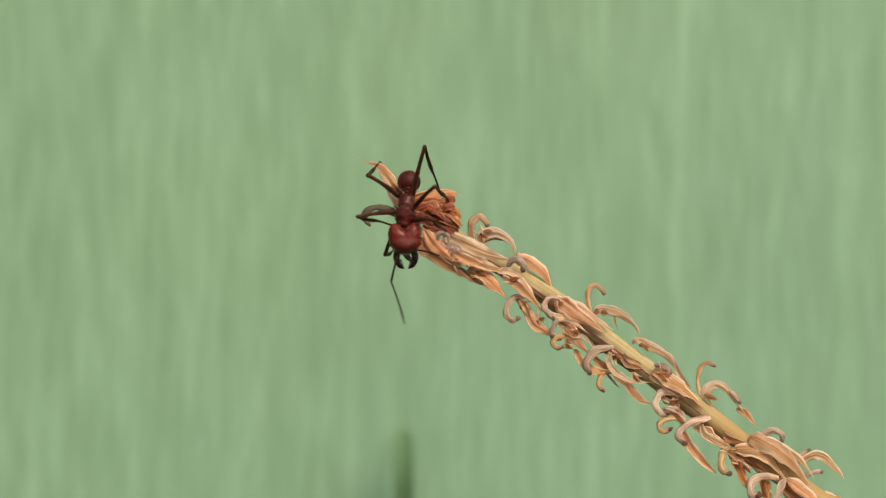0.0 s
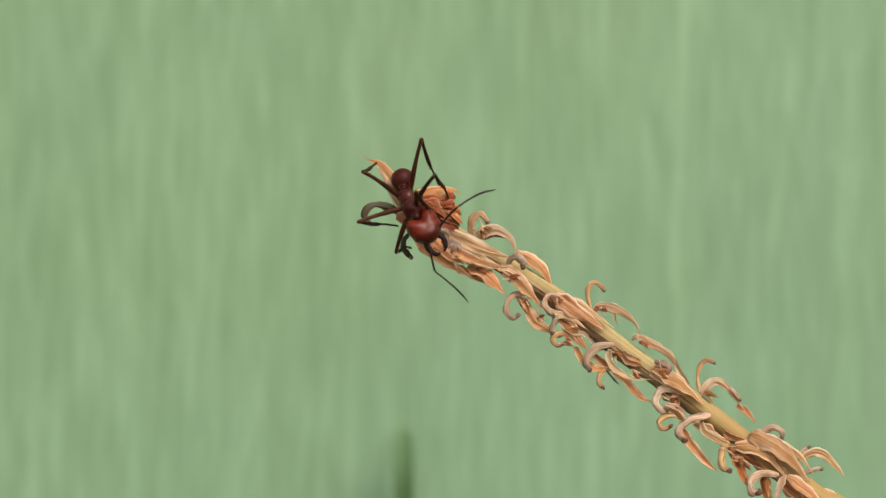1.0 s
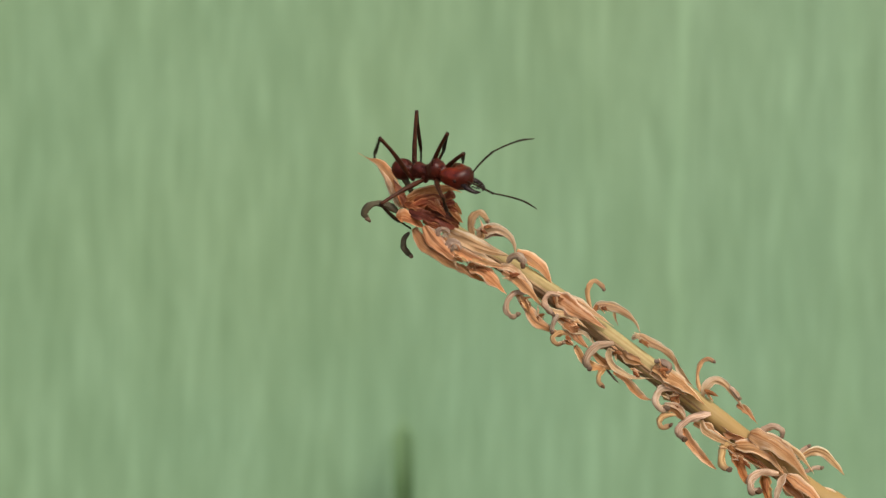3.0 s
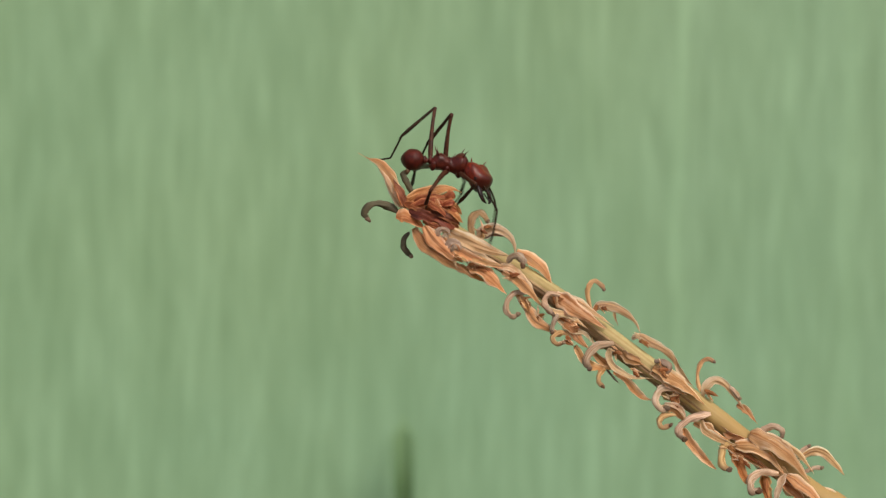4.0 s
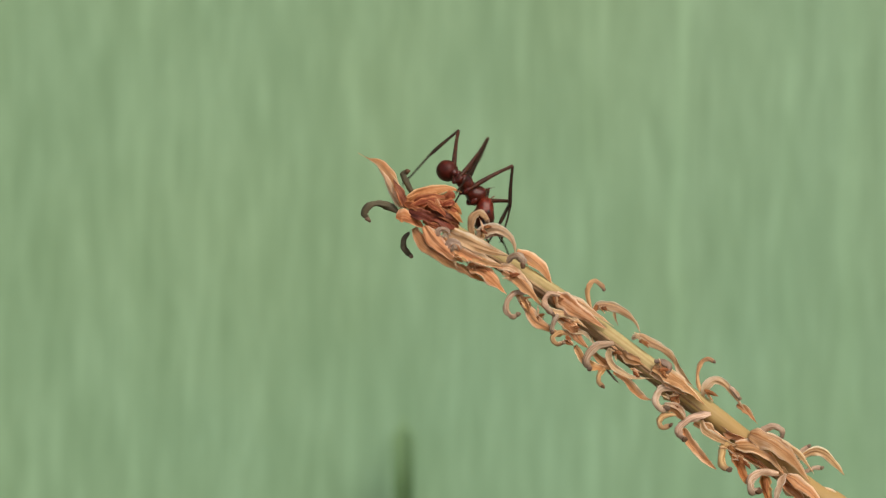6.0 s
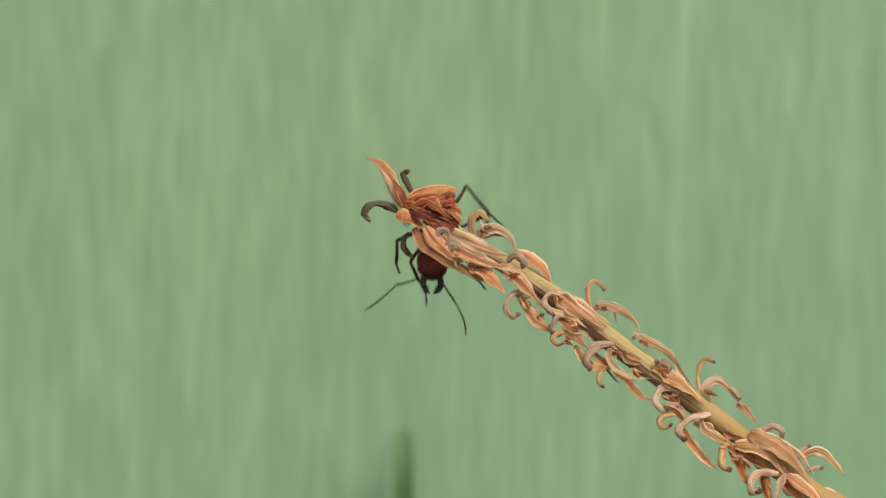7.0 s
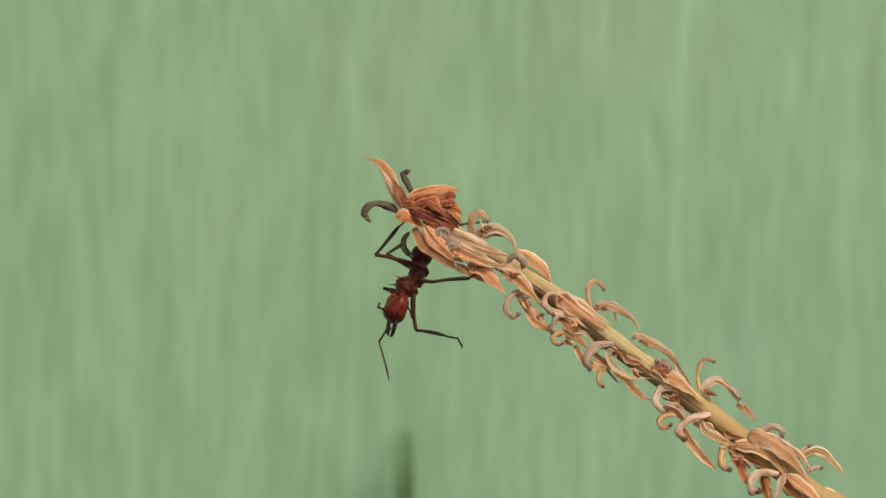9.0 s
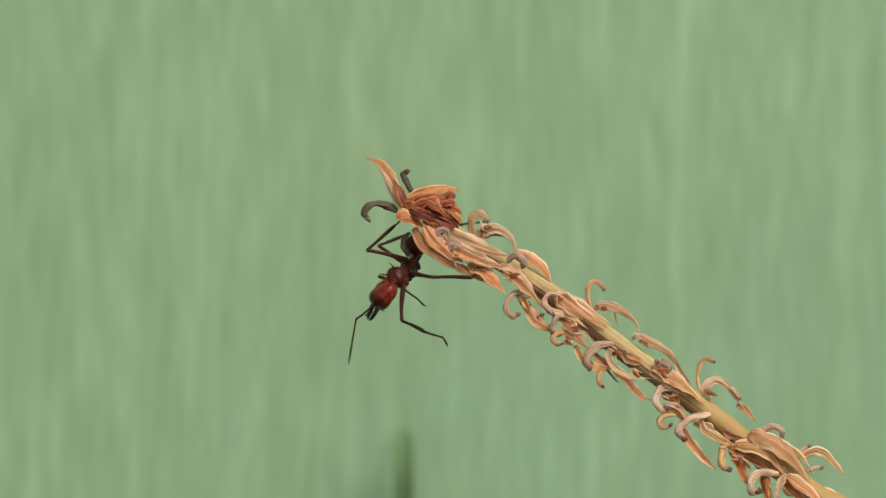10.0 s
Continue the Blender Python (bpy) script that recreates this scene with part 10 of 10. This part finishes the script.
    walk(ant_part["tarsus_RH"], [
        (0, mm(-3.22, -2.93, 1.70, -0.0, 33.5, 175.7)), (0.2, mm(-3.35, -2.84, 1.70, 1.9, 36.6, 175.0)), (0.5, mm(-3.76, -2.51, 1.82, 2.9, 37.4, 166.1)), (0.7, mm(-3.91, -2.26, 1.79, 4.7, 36.4, 164.1)),
        (1, mm(-3.94, -2.20, 1.87, 3.8, 30.0, 155.0)), (1.2, mm(-3.74, -1.92, 2.03, 6.5, 27.5, 154.8)), (1.5, mm(-3.65, -1.59, 2.33, 9.4, 22.4, 149.5)), (1.7, mm(-3.76, -1.39, 2.41, 11.7, 19.8, 147.3)),
        (2, mm(-3.75, -1.20, 2.41, 15.3, 19.6, 145.5)), (2.2, mm(-3.58, -0.90, 2.43, 18.0, 17.4, 144.4)), (2.5, mm(-3.50, -1.18, 2.22, 19.5, 19.5, 133.9)), (2.7, mm(-3.59, -1.19, 2.14, 20.5, 20.8, 129.4)),
        (3, mm(-4.57, -0.91, 2.00, 17.3, 23.8, 124.4)), (3.13, mm(-6.56, 0.83, 1.86, 14.0, 23.6, 118.7)), (3.25, mm(-7.82, 2.92, 0.66, 10.8, 23.1, 113.1)), (3.37, mm(-7.61, 5.30, -0.82, 8.2, 22.0, 107.1)),
        (3.5, mm(-6.27, 7.07, -2.61, 5.7, 20.6, 101.2)), (3.8, mm(-3.86, 8.16, -3.07, 2.9, 18.5, 87.8)), (4, mm(-1.96, 8.30, -3.48, -7.4, 17.9, 75.7)), (4.2, mm(-2.05, 8.36, -3.57, -15.7, 18.0, 81.6)),
        (4.5, mm(-2.51, 8.43, -3.41, -22.4, 20.8, 96.1)), (4.6, mm(-2.12, 6.64, -6.38, -22.2, 21.2, 96.8)), (4.7, mm(-2.32, 3.43, -7.74, -22.0, 21.6, 97.5)), (4.8, mm(-0.88, 0.60, -7.10, -21.8, 23.3, 97.8)),
        (4.9, mm(-0.82, -1.76, -4.97, -21.6, 25.1, 98.1)), (5, mm(-2.17, -2.68, -2.28, -21.4, 26.8, 98.5)), (5.1, mm(-2.79, -2.62, -1.44, -13.7, 27.5, 92.9)), (5.2, mm(-3.28, -2.42, -0.53, -6.1, 28.8, 87.5)),
        (5.5, mm(-1.36, -1.16, 0.89, -0.2, 59.5, 88.4)), (5.6, mm(-2.28, -1.80, 0.41, -10.1, 45.1, 73.0)), (5.7, mm(-3.26, -1.68, -0.46, -13.6, 29.7, 63.3)), (5.8, mm(-4.05, -1.49, 0.39, -29.4, 51.9, 89.8)),
        (5.9, mm(-3.57, -1.61, 1.03, -23.6, 76.8, 132.2)), (6, mm(-1.78, -1.20, 1.51, 81.4, 71.8, -87.9)), (6.25, mm(-1.97, -1.28, 1.68, 105.4, 58.6, -75.8)), (6.5, mm(-4.34, -1.64, 1.09, 110.6, 65.4, -99.0)),
        (6.8, mm(-6.34, -0.72, 0.46, 77.3, 73.8, -151.3)), (6.9, mm(-2.67, -2.59, 1.43, 175.0, 63.1, -50.3)), (7, mm(-3.56, -4.74, 0.32, -149.9, 47.8, -16.2)), (7.07, mm(-3.81, -6.43, 1.50, -178.2, 30.8, -42.9)),
        (7.1, mm(-4.06, -7.62, 2.69, 166.2, 7.5, -56.5)), (7.13, mm(-4.27, -8.10, 3.44, 155.2, -9.0, -75.1)), (7.2, mm(-4.28, -8.10, 4.21, 149.4, -28.0, -92.0)), (7.3, mm(-4.39, -8.33, 3.80, 154.1, -23.2, -98.0)),
        (7.5, mm(-5.00, -8.58, 2.96, 161.2, -12.7, -110.0)), (7.57, mm(-1.33, -6.85, 4.32, 158.5, -4.9, -108.3)), (7.63, mm(0.94, -2.96, 2.75, 156.1, 3.0, -106.9)), (7.7, mm(0.23, 0.36, -1.10, 153.8, 10.9, -105.8)),
        (7.8, mm(0.99, -2.41, 1.65, 149.6, 6.2, -109.5)), (7.9, mm(-1.00, -5.75, 2.98, 145.7, 1.3, -112.8)), (8, mm(-4.66, -7.65, 2.08, 142.1, -3.8, -115.7)), (8.1, mm(-4.58, -7.83, 1.58, 135.9, 16.1, -116.5)),
        (8.2, mm(-4.50, -7.96, 1.07, 128.2, 35.8, -120.0)), (8.33, mm(-4.55, -7.25, 2.75, 118.9, 14.2, -116.9)), (8.5, mm(-4.15, -5.86, 4.40, 108.8, -6.5, -110.4)), (8.7, mm(-5.36, -5.87, 4.49, 92.0, 3.9, -114.0)),
        (9, mm(-6.79, -6.21, 2.74, 90.9, 1.5, -129.6)), (9.2, mm(-6.63, -6.06, 2.82, 88.3, 2.1, -130.1)), (9.5, mm(-6.57, -5.76, 2.87, 86.3, 1.9, -129.8)), (9.7, mm(-7.23, -5.19, 2.74, 84.9, 3.5, -136.0)),
        (10, mm(-7.64, -4.41, 2.60, 83.8, 4.9, -145.5))])
    walk(ant_part["foot_RH"], [
        (0, mm(-5.55, -2.76, 0.16, -0.0, 33.5, 175.7)), (0.2, mm(-5.59, -2.64, 0.03, 1.5, 26.6, 174.3)), (0.5, mm(-5.92, -1.98, 0.12, 3.4, 37.4, 166.1)), (0.7, mm(-6.07, -1.64, 0.13, 3.4, 29.1, 161.0)),
        (1, mm(-6.13, -1.17, 0.47, 4.3, 30.0, 155.0)), (1.2, mm(-5.99, -0.86, 0.73, 5.7, 21.3, 151.7)), (1.5, mm(-5.88, -0.28, 1.26, 9.6, 16.2, 149.0)), (1.7, mm(-5.97, 0.03, 1.46, 10.9, 16.6, 143.1)),
        (2, mm(-5.92, 0.29, 1.47, 14.4, 11.0, 140.8)), (2.2, mm(-5.75, 0.66, 1.60, 16.5, 14.8, 137.4)), (2.5, mm(-5.33, 0.72, 1.28, 18.9, 10.5, 130.1)), (2.7, mm(-5.25, 0.83, 1.15, 19.5, 13.8, 124.9)),
        (3, mm(-6.02, 1.20, 0.87, 17.1, 23.7, 124.3)), (3.13, mm(-7.79, 3.08, 0.74, 13.8, 23.5, 118.7)), (3.25, mm(-8.83, 5.29, -0.44, 10.6, 23.0, 113.0)), (3.37, mm(-8.37, 7.78, -1.87, 8.0, 21.9, 107.0)),
        (3.5, mm(-6.78, 9.64, -3.60, 5.6, 20.5, 101.1)), (3.8, mm(-3.76, 10.81, -3.96, 2.7, 18.4, 87.7)), (4, mm(-1.30, 10.88, -4.34, -7.6, 17.8, 75.6)), (4.2, mm(-1.67, 11.00, -4.43, -15.9, 17.9, 81.6)),
        (4.5, mm(-2.79, 11.03, -4.41, -22.5, 20.8, 96.1)), (4.6, mm(-2.43, 9.23, -7.39, -22.3, 20.8, 96.8)), (4.7, mm(-2.66, 6.01, -8.77, -22.1, 20.8, 97.5)), (4.8, mm(-1.23, 3.15, -8.21, -21.9, 22.8, 97.8)),
        (4.9, mm(-1.18, 0.76, -6.15, -21.8, 24.7, 98.1)), (5, mm(-2.53, -0.20, -3.54, -21.6, 26.7, 98.4)), (5.1, mm(-2.92, -0.14, -2.73, -11.1, 56.0, 106.3)), (5.2, mm(-3.17, 0.03, -1.88, 50.6, 79.0, 165.8)),
        (5.5, mm(-1.32, 0.26, -1.52, 21.4, 52.0, 123.3)), (5.6, mm(-1.70, 0.09, -1.57, 50.0, 33.7, 178.8)), (5.7, mm(-2.17, 0.49, -1.84, 51.9, 6.3, -144.9)), (5.8, mm(-4.04, 0.24, -1.81, 54.9, 30.1, -137.8)),
        (5.9, mm(-4.00, -1.13, -1.69, 64.1, 53.2, -125.5)), (6, mm(-1.75, -2.08, -1.15, 98.9, 71.9, -87.9)), (6.25, mm(-1.61, -2.69, -0.71, 120.9, 58.7, -75.8)), (6.5, mm(-4.53, -2.79, -1.45, 126.0, 65.5, -99.0)),
        (6.8, mm(-7.03, -1.09, -2.23, 96.2, 74.6, -147.8)), (6.9, mm(-1.86, -3.57, -1.06, -152.1, 54.4, -34.6)), (7, mm(-1.76, -5.27, -1.76, -133.7, 47.6, -22.5)), (7.07, mm(-2.05, -8.07, 0.07, -134.9, 27.3, -40.6)),
        (7.1, mm(-2.53, -9.94, 2.32, -129.8, 7.6, -56.3)), (7.13, mm(-3.56, -10.78, 3.88, -117.0, -12.7, -70.9)), (7.2, mm(-4.37, -10.57, 5.53, -97.4, -28.1, -91.9)), (7.3, mm(-4.75, -10.88, 4.90, -92.9, -23.2, -97.9)),
        (7.5, mm(-5.94, -11.14, 3.58, -87.7, -12.7, -110.0)), (7.57, mm(-2.20, -9.50, 4.56, -88.4, -3.3, -108.6)), (7.63, mm(0.13, -5.64, 2.61, -88.9, 6.1, -107.3)), (7.7, mm(-0.52, -2.28, -1.63, -89.1, 15.4, -106.0)),
        (7.8, mm(0.06, -5.04, 1.35, -93.3, 9.3, -110.1)), (7.9, mm(-2.08, -8.33, 2.91, -96.9, 2.9, -113.7)), (8, mm(-5.87, -10.16, 2.26, -100.2, -3.8, -116.9)), (8.1, mm(-5.78, -10.24, 0.80, -98.4, -31.9, -117.7)),
        (8.2, mm(-5.63, -9.93, -0.57, -94.7, -60.0, -120.7)), (8.33, mm(-5.78, -9.67, 2.06, -102.3, -33.2, -110.0)), (8.5, mm(-5.12, -8.47, 4.72, -103.8, -5.9, -104.5)), (8.7, mm(-6.49, -8.42, 4.30, -120.8, 7.0, -108.5)),
        (9, mm(-8.57, -8.37, 2.67, -122.1, 0.8, -127.4)), (9.2, mm(-8.44, -8.20, 2.72, -124.6, 1.7, -127.5)), (9.5, mm(-8.36, -7.90, 2.78, -126.6, 1.5, -125.7)), (9.7, mm(-9.24, -7.13, 2.57, -128.0, 1.8, -130.5)),
        (10, mm(-9.94, -5.99, 2.36, -129.1, 1.8, -139.9))])
    walk(ant_part["scape_R"], [
        (0, mm(3.40, -0.34, -1.34, 0.0, 40.8, -15.8)), (0.1, mm(3.47, -0.31, -1.26, 8.3, 42.1, -3.1)), (0.2, mm(3.53, -0.28, -1.18, 16.8, 42.1, 9.9)), (0.5, mm(3.76, -0.09, -0.76, 7.4, 22.1, -8.8)),
        (0.7, mm(3.70, 0.10, -0.91, 1.1, 4.1, -28.4)), (0.867, mm(3.62, 0.22, -1.03, 0.3, 25.9, -17.1)), (1, mm(3.54, 0.34, -1.14, 5.5, 47.4, -2.4)), (1.2, mm(3.57, 0.39, -1.08, -0.5, 41.1, -14.0)),
        (1.5, mm(3.73, 0.32, -0.80, 16.5, 34.7, 4.7)), (1.7, mm(3.84, 0.25, -0.50, 31.8, 46.1, 26.3)), (2, mm(3.89, 0.07, -0.25, 47.3, 29.6, 41.7)), (2.2, mm(3.87, -0.19, -0.35, 34.4, 5.0, 3.5)),
        (2.3, mm(3.80, -0.16, -0.57, 36.6, 17.0, 9.0)), (2.4, mm(3.73, -0.13, -0.78, 40.3, 28.7, 15.6)), (2.5, mm(3.66, -0.10, -1.00, 46.3, 39.8, 24.1)), (2.7, mm(3.72, -0.37, -0.79, 47.6, 34.8, 21.2)),
        (3, mm(3.68, -0.89, -0.41, 49.9, 32.6, 14.0)), (3.25, mm(3.47, -1.02, -0.81, 57.2, 25.8, 11.1)), (3.5, mm(3.18, -1.04, -1.22, 64.7, 20.1, 6.6)), (3.8, mm(2.95, -1.09, -1.33, 68.7, 21.9, -4.3)),
        (4, mm(2.75, -1.55, -1.04, 58.0, 46.6, -34.8)), (4.2, mm(2.82, -1.62, -0.81, 56.6, 51.0, -36.4)), (4.5, mm(3.15, -1.46, -0.83, 51.7, 28.7, -43.0)), (4.7, mm(3.10, -1.63, -0.49, 54.6, 29.6, -35.6)),
        (4.87, mm(3.10, -1.68, -0.39, 55.5, 22.9, -31.8)), (5, mm(3.09, -1.73, -0.29, 55.9, 16.2, -28.3)), (5.2, mm(2.05, -2.13, -0.95, 56.1, 24.4, -11.3)), (5.5, mm(1.58, -2.31, -0.44, 49.8, 7.2, -29.9)),
        (5.7, mm(0.61, -1.96, -0.65, 50.8, -5.2, -39.5)), (6, mm(2.50, -1.52, -1.31, 91.0, 17.5, -35.7)), (6.25, mm(3.35, -0.56, -1.32, 117.2, 29.9, -24.3)), (6.5, mm(3.14, -0.79, -1.44, 126.4, 7.0, -56.6)),
        (6.8, mm(2.82, -0.49, -1.79, 126.1, 29.3, -89.5)), (6.87, mm(2.96, -0.58, -1.14, 153.5, 22.7, -59.4)), (6.9, mm(3.10, -0.66, -0.50, 173.2, 5.9, -36.6)), (6.93, mm(3.33, -0.75, 0.15, -173.8, -3.2, -40.3)),
        (7, mm(3.57, -0.83, 0.80, -159.9, -11.2, -46.1)), (7.1, mm(3.63, -0.99, 0.36, -151.0, 20.2, -54.8)), (7.13, mm(3.71, -0.66, -0.10, -138.7, 43.6, -28.2)), (7.2, mm(3.80, -0.32, -0.57, -103.5, 56.4, 19.3)),
        (7.3, mm(3.82, -0.19, -0.48, -95.9, 30.8, 18.9)), (7.5, mm(3.83, 0.54, 0.06, -78.2, 16.5, 60.2)), (7.7, mm(3.80, -0.40, 0.56, -78.2, 18.9, 35.4)), (8, mm(3.89, 0.11, -0.27, -83.3, -22.1, 59.2)),
        (8.2, mm(3.90, 0.08, -0.20, -78.6, 5.1, 47.9)), (8.33, mm(3.90, -0.00, -0.07, -86.4, -25.1, 64.8)), (8.5, mm(3.90, -0.09, 0.07, -110.5, -50.0, 95.4)), (8.7, mm(3.47, -1.28, 0.19, -43.7, -80.0, 14.8)),
        (8.87, mm(3.41, -1.35, 0.00, -79.3, -53.7, 52.6)), (9, mm(3.36, -1.42, -0.18, -83.6, -25.3, 59.6)), (9.2, mm(3.38, -1.40, -0.14, -93.4, -57.0, 72.4)), (9.5, mm(3.41, -1.38, -0.01, -83.8, -24.8, 56.2)),
        (9.7, mm(3.27, -1.51, 0.09, -91.3, -59.2, 59.5)), (9.87, mm(3.17, -1.60, 0.14, -87.1, -26.5, 44.5)), (10, mm(3.06, -1.69, 0.19, -91.5, 6.0, 33.2))])
    walk(ant_part["funiculus_R"], [
        (0, mm(5.43, -0.92, -3.17, -0.0, 21.4, 22.2)), (0.1, mm(5.54, -0.42, -3.14, 4.8, 41.6, 46.8)), (0.2, mm(5.58, 0.08, -3.05, 26.4, 56.9, 85.4)), (0.5, mm(6.33, -0.48, -1.82, 49.3, 39.6, 108.0)),
        (0.7, mm(6.16, -1.23, -1.11, 59.0, 32.0, 118.5)), (0.867, mm(6.03, -0.52, -2.25, 36.2, 41.5, 84.7)), (1, mm(5.44, 0.26, -3.20, 9.7, 38.5, 47.4)), (1.2, mm(5.62, -0.12, -2.92, -7.1, 17.7, 16.3)),
        (1.5, mm(6.03, 0.51, -2.39, 11.0, 16.7, 52.7)), (1.7, mm(5.58, 1.11, -2.51, 19.1, 21.8, 69.7)), (2, mm(5.71, 1.69, -1.63, 37.5, 40.0, 102.2)), (2.2, mm(6.66, -0.02, -0.60, 58.5, 34.8, 134.1)),
        (2.3, mm(6.45, 0.26, -1.39, 20.3, 56.9, 88.4)), (2.4, mm(6.10, 0.53, -2.13, -33.9, 47.1, 26.9)), (2.5, mm(5.63, 0.77, -2.79, -53.7, 17.4, -1.5)), (2.7, mm(5.87, 0.46, -2.38, -50.4, 12.6, 6.2)),
        (3, mm(5.96, -0.31, -1.92, -41.8, 24.2, 16.1)), (3.25, mm(5.94, -0.53, -2.03, -36.5, 25.9, 9.0)), (3.5, mm(5.79, -0.73, -2.18, -30.5, 32.2, 1.6)), (3.8, mm(5.54, -1.29, -2.37, -6.4, 47.4, 26.1)),
        (4, mm(4.34, -2.65, -3.08, 159.1, 87.9, -168.4)), (4.2, mm(4.24, -2.66, -2.98, 170.0, 64.5, -151.7)), (4.5, mm(4.95, -3.14, -2.17, -135.6, 49.8, -88.7)), (4.7, mm(5.08, -3.04, -1.87, -127.7, 41.0, -77.6)),
        (4.87, mm(5.29, -3.04, -1.48, -81.3, 65.9, -34.7)), (5, mm(5.46, -3.01, -1.07, -8.8, 54.0, 34.3)), (5.2, mm(4.55, -2.63, -2.10, 24.3, 51.6, 49.4)), (5.5, mm(3.99, -3.69, -0.79, 21.8, 53.7, 39.4)),
        (5.7, mm(2.76, -3.73, -0.40, 16.6, 46.7, 21.2)), (6, mm(4.67, -3.08, -2.15, 15.5, 10.0, 26.6)), (6.25, mm(5.57, -1.55, -2.72, 22.3, -6.4, 25.5)), (6.5, mm(4.67, -3.11, -1.78, 27.3, -22.9, 13.2)),
        (6.8, mm(2.84, -2.93, -3.16, 49.7, 6.9, -16.6)), (6.87, mm(4.28, -2.80, -2.23, 54.8, 6.8, -25.2)), (6.9, mm(5.34, -2.32, -0.78, 59.8, 7.5, -33.9)), (6.93, mm(5.47, -2.56, 0.31, 76.0, -21.6, -37.1)),
        (7, mm(5.47, -2.81, 1.35, 101.3, -47.8, -53.1)), (7.1, mm(5.14, -3.14, -0.60, 117.2, -8.7, -74.0)), (7.13, mm(5.50, -1.61, -2.03, 116.9, 4.6, -62.9)), (7.2, mm(5.26, 0.19, -2.90, 119.3, 17.7, -51.3)),
        (7.3, mm(6.10, 0.59, -1.92, 127.1, -15.0, -79.8)), (7.5, mm(5.17, 2.87, -0.73, 128.9, -15.2, -64.5)), (7.7, mm(5.96, 1.13, -0.35, 126.4, -0.6, -71.6)), (8, mm(5.21, 2.34, 0.78, 113.2, -17.3, -67.3)),
        (8.2, mm(5.77, 2.16, -0.45, 112.9, -1.9, -84.1)), (8.33, mm(4.98, 2.29, 1.12, 111.9, -7.3, -90.4)), (8.5, mm(3.73, 1.70, 2.21, 111.4, -12.8, -96.8)), (8.7, mm(3.94, -1.16, 2.95, 71.2, -48.5, -83.8)),
        (8.87, mm(4.42, -0.03, 2.26, 80.0, -25.2, -108.0)), (9, mm(4.64, 0.77, 1.02, 78.1, -1.0, -126.4)), (9.2, mm(3.84, 0.06, 2.21, 71.7, -24.8, -113.6)), (9.5, mm(4.82, 0.74, 1.17, 73.5, 9.1, -101.0)),
        (9.7, mm(4.00, -0.28, 2.49, 76.2, -23.9, -110.2)), (9.87, mm(4.96, 0.15, 1.39, 76.4, -4.5, -126.3)), (10, mm(5.39, -0.17, -0.10, 71.2, 14.2, -142.7))])


motions()
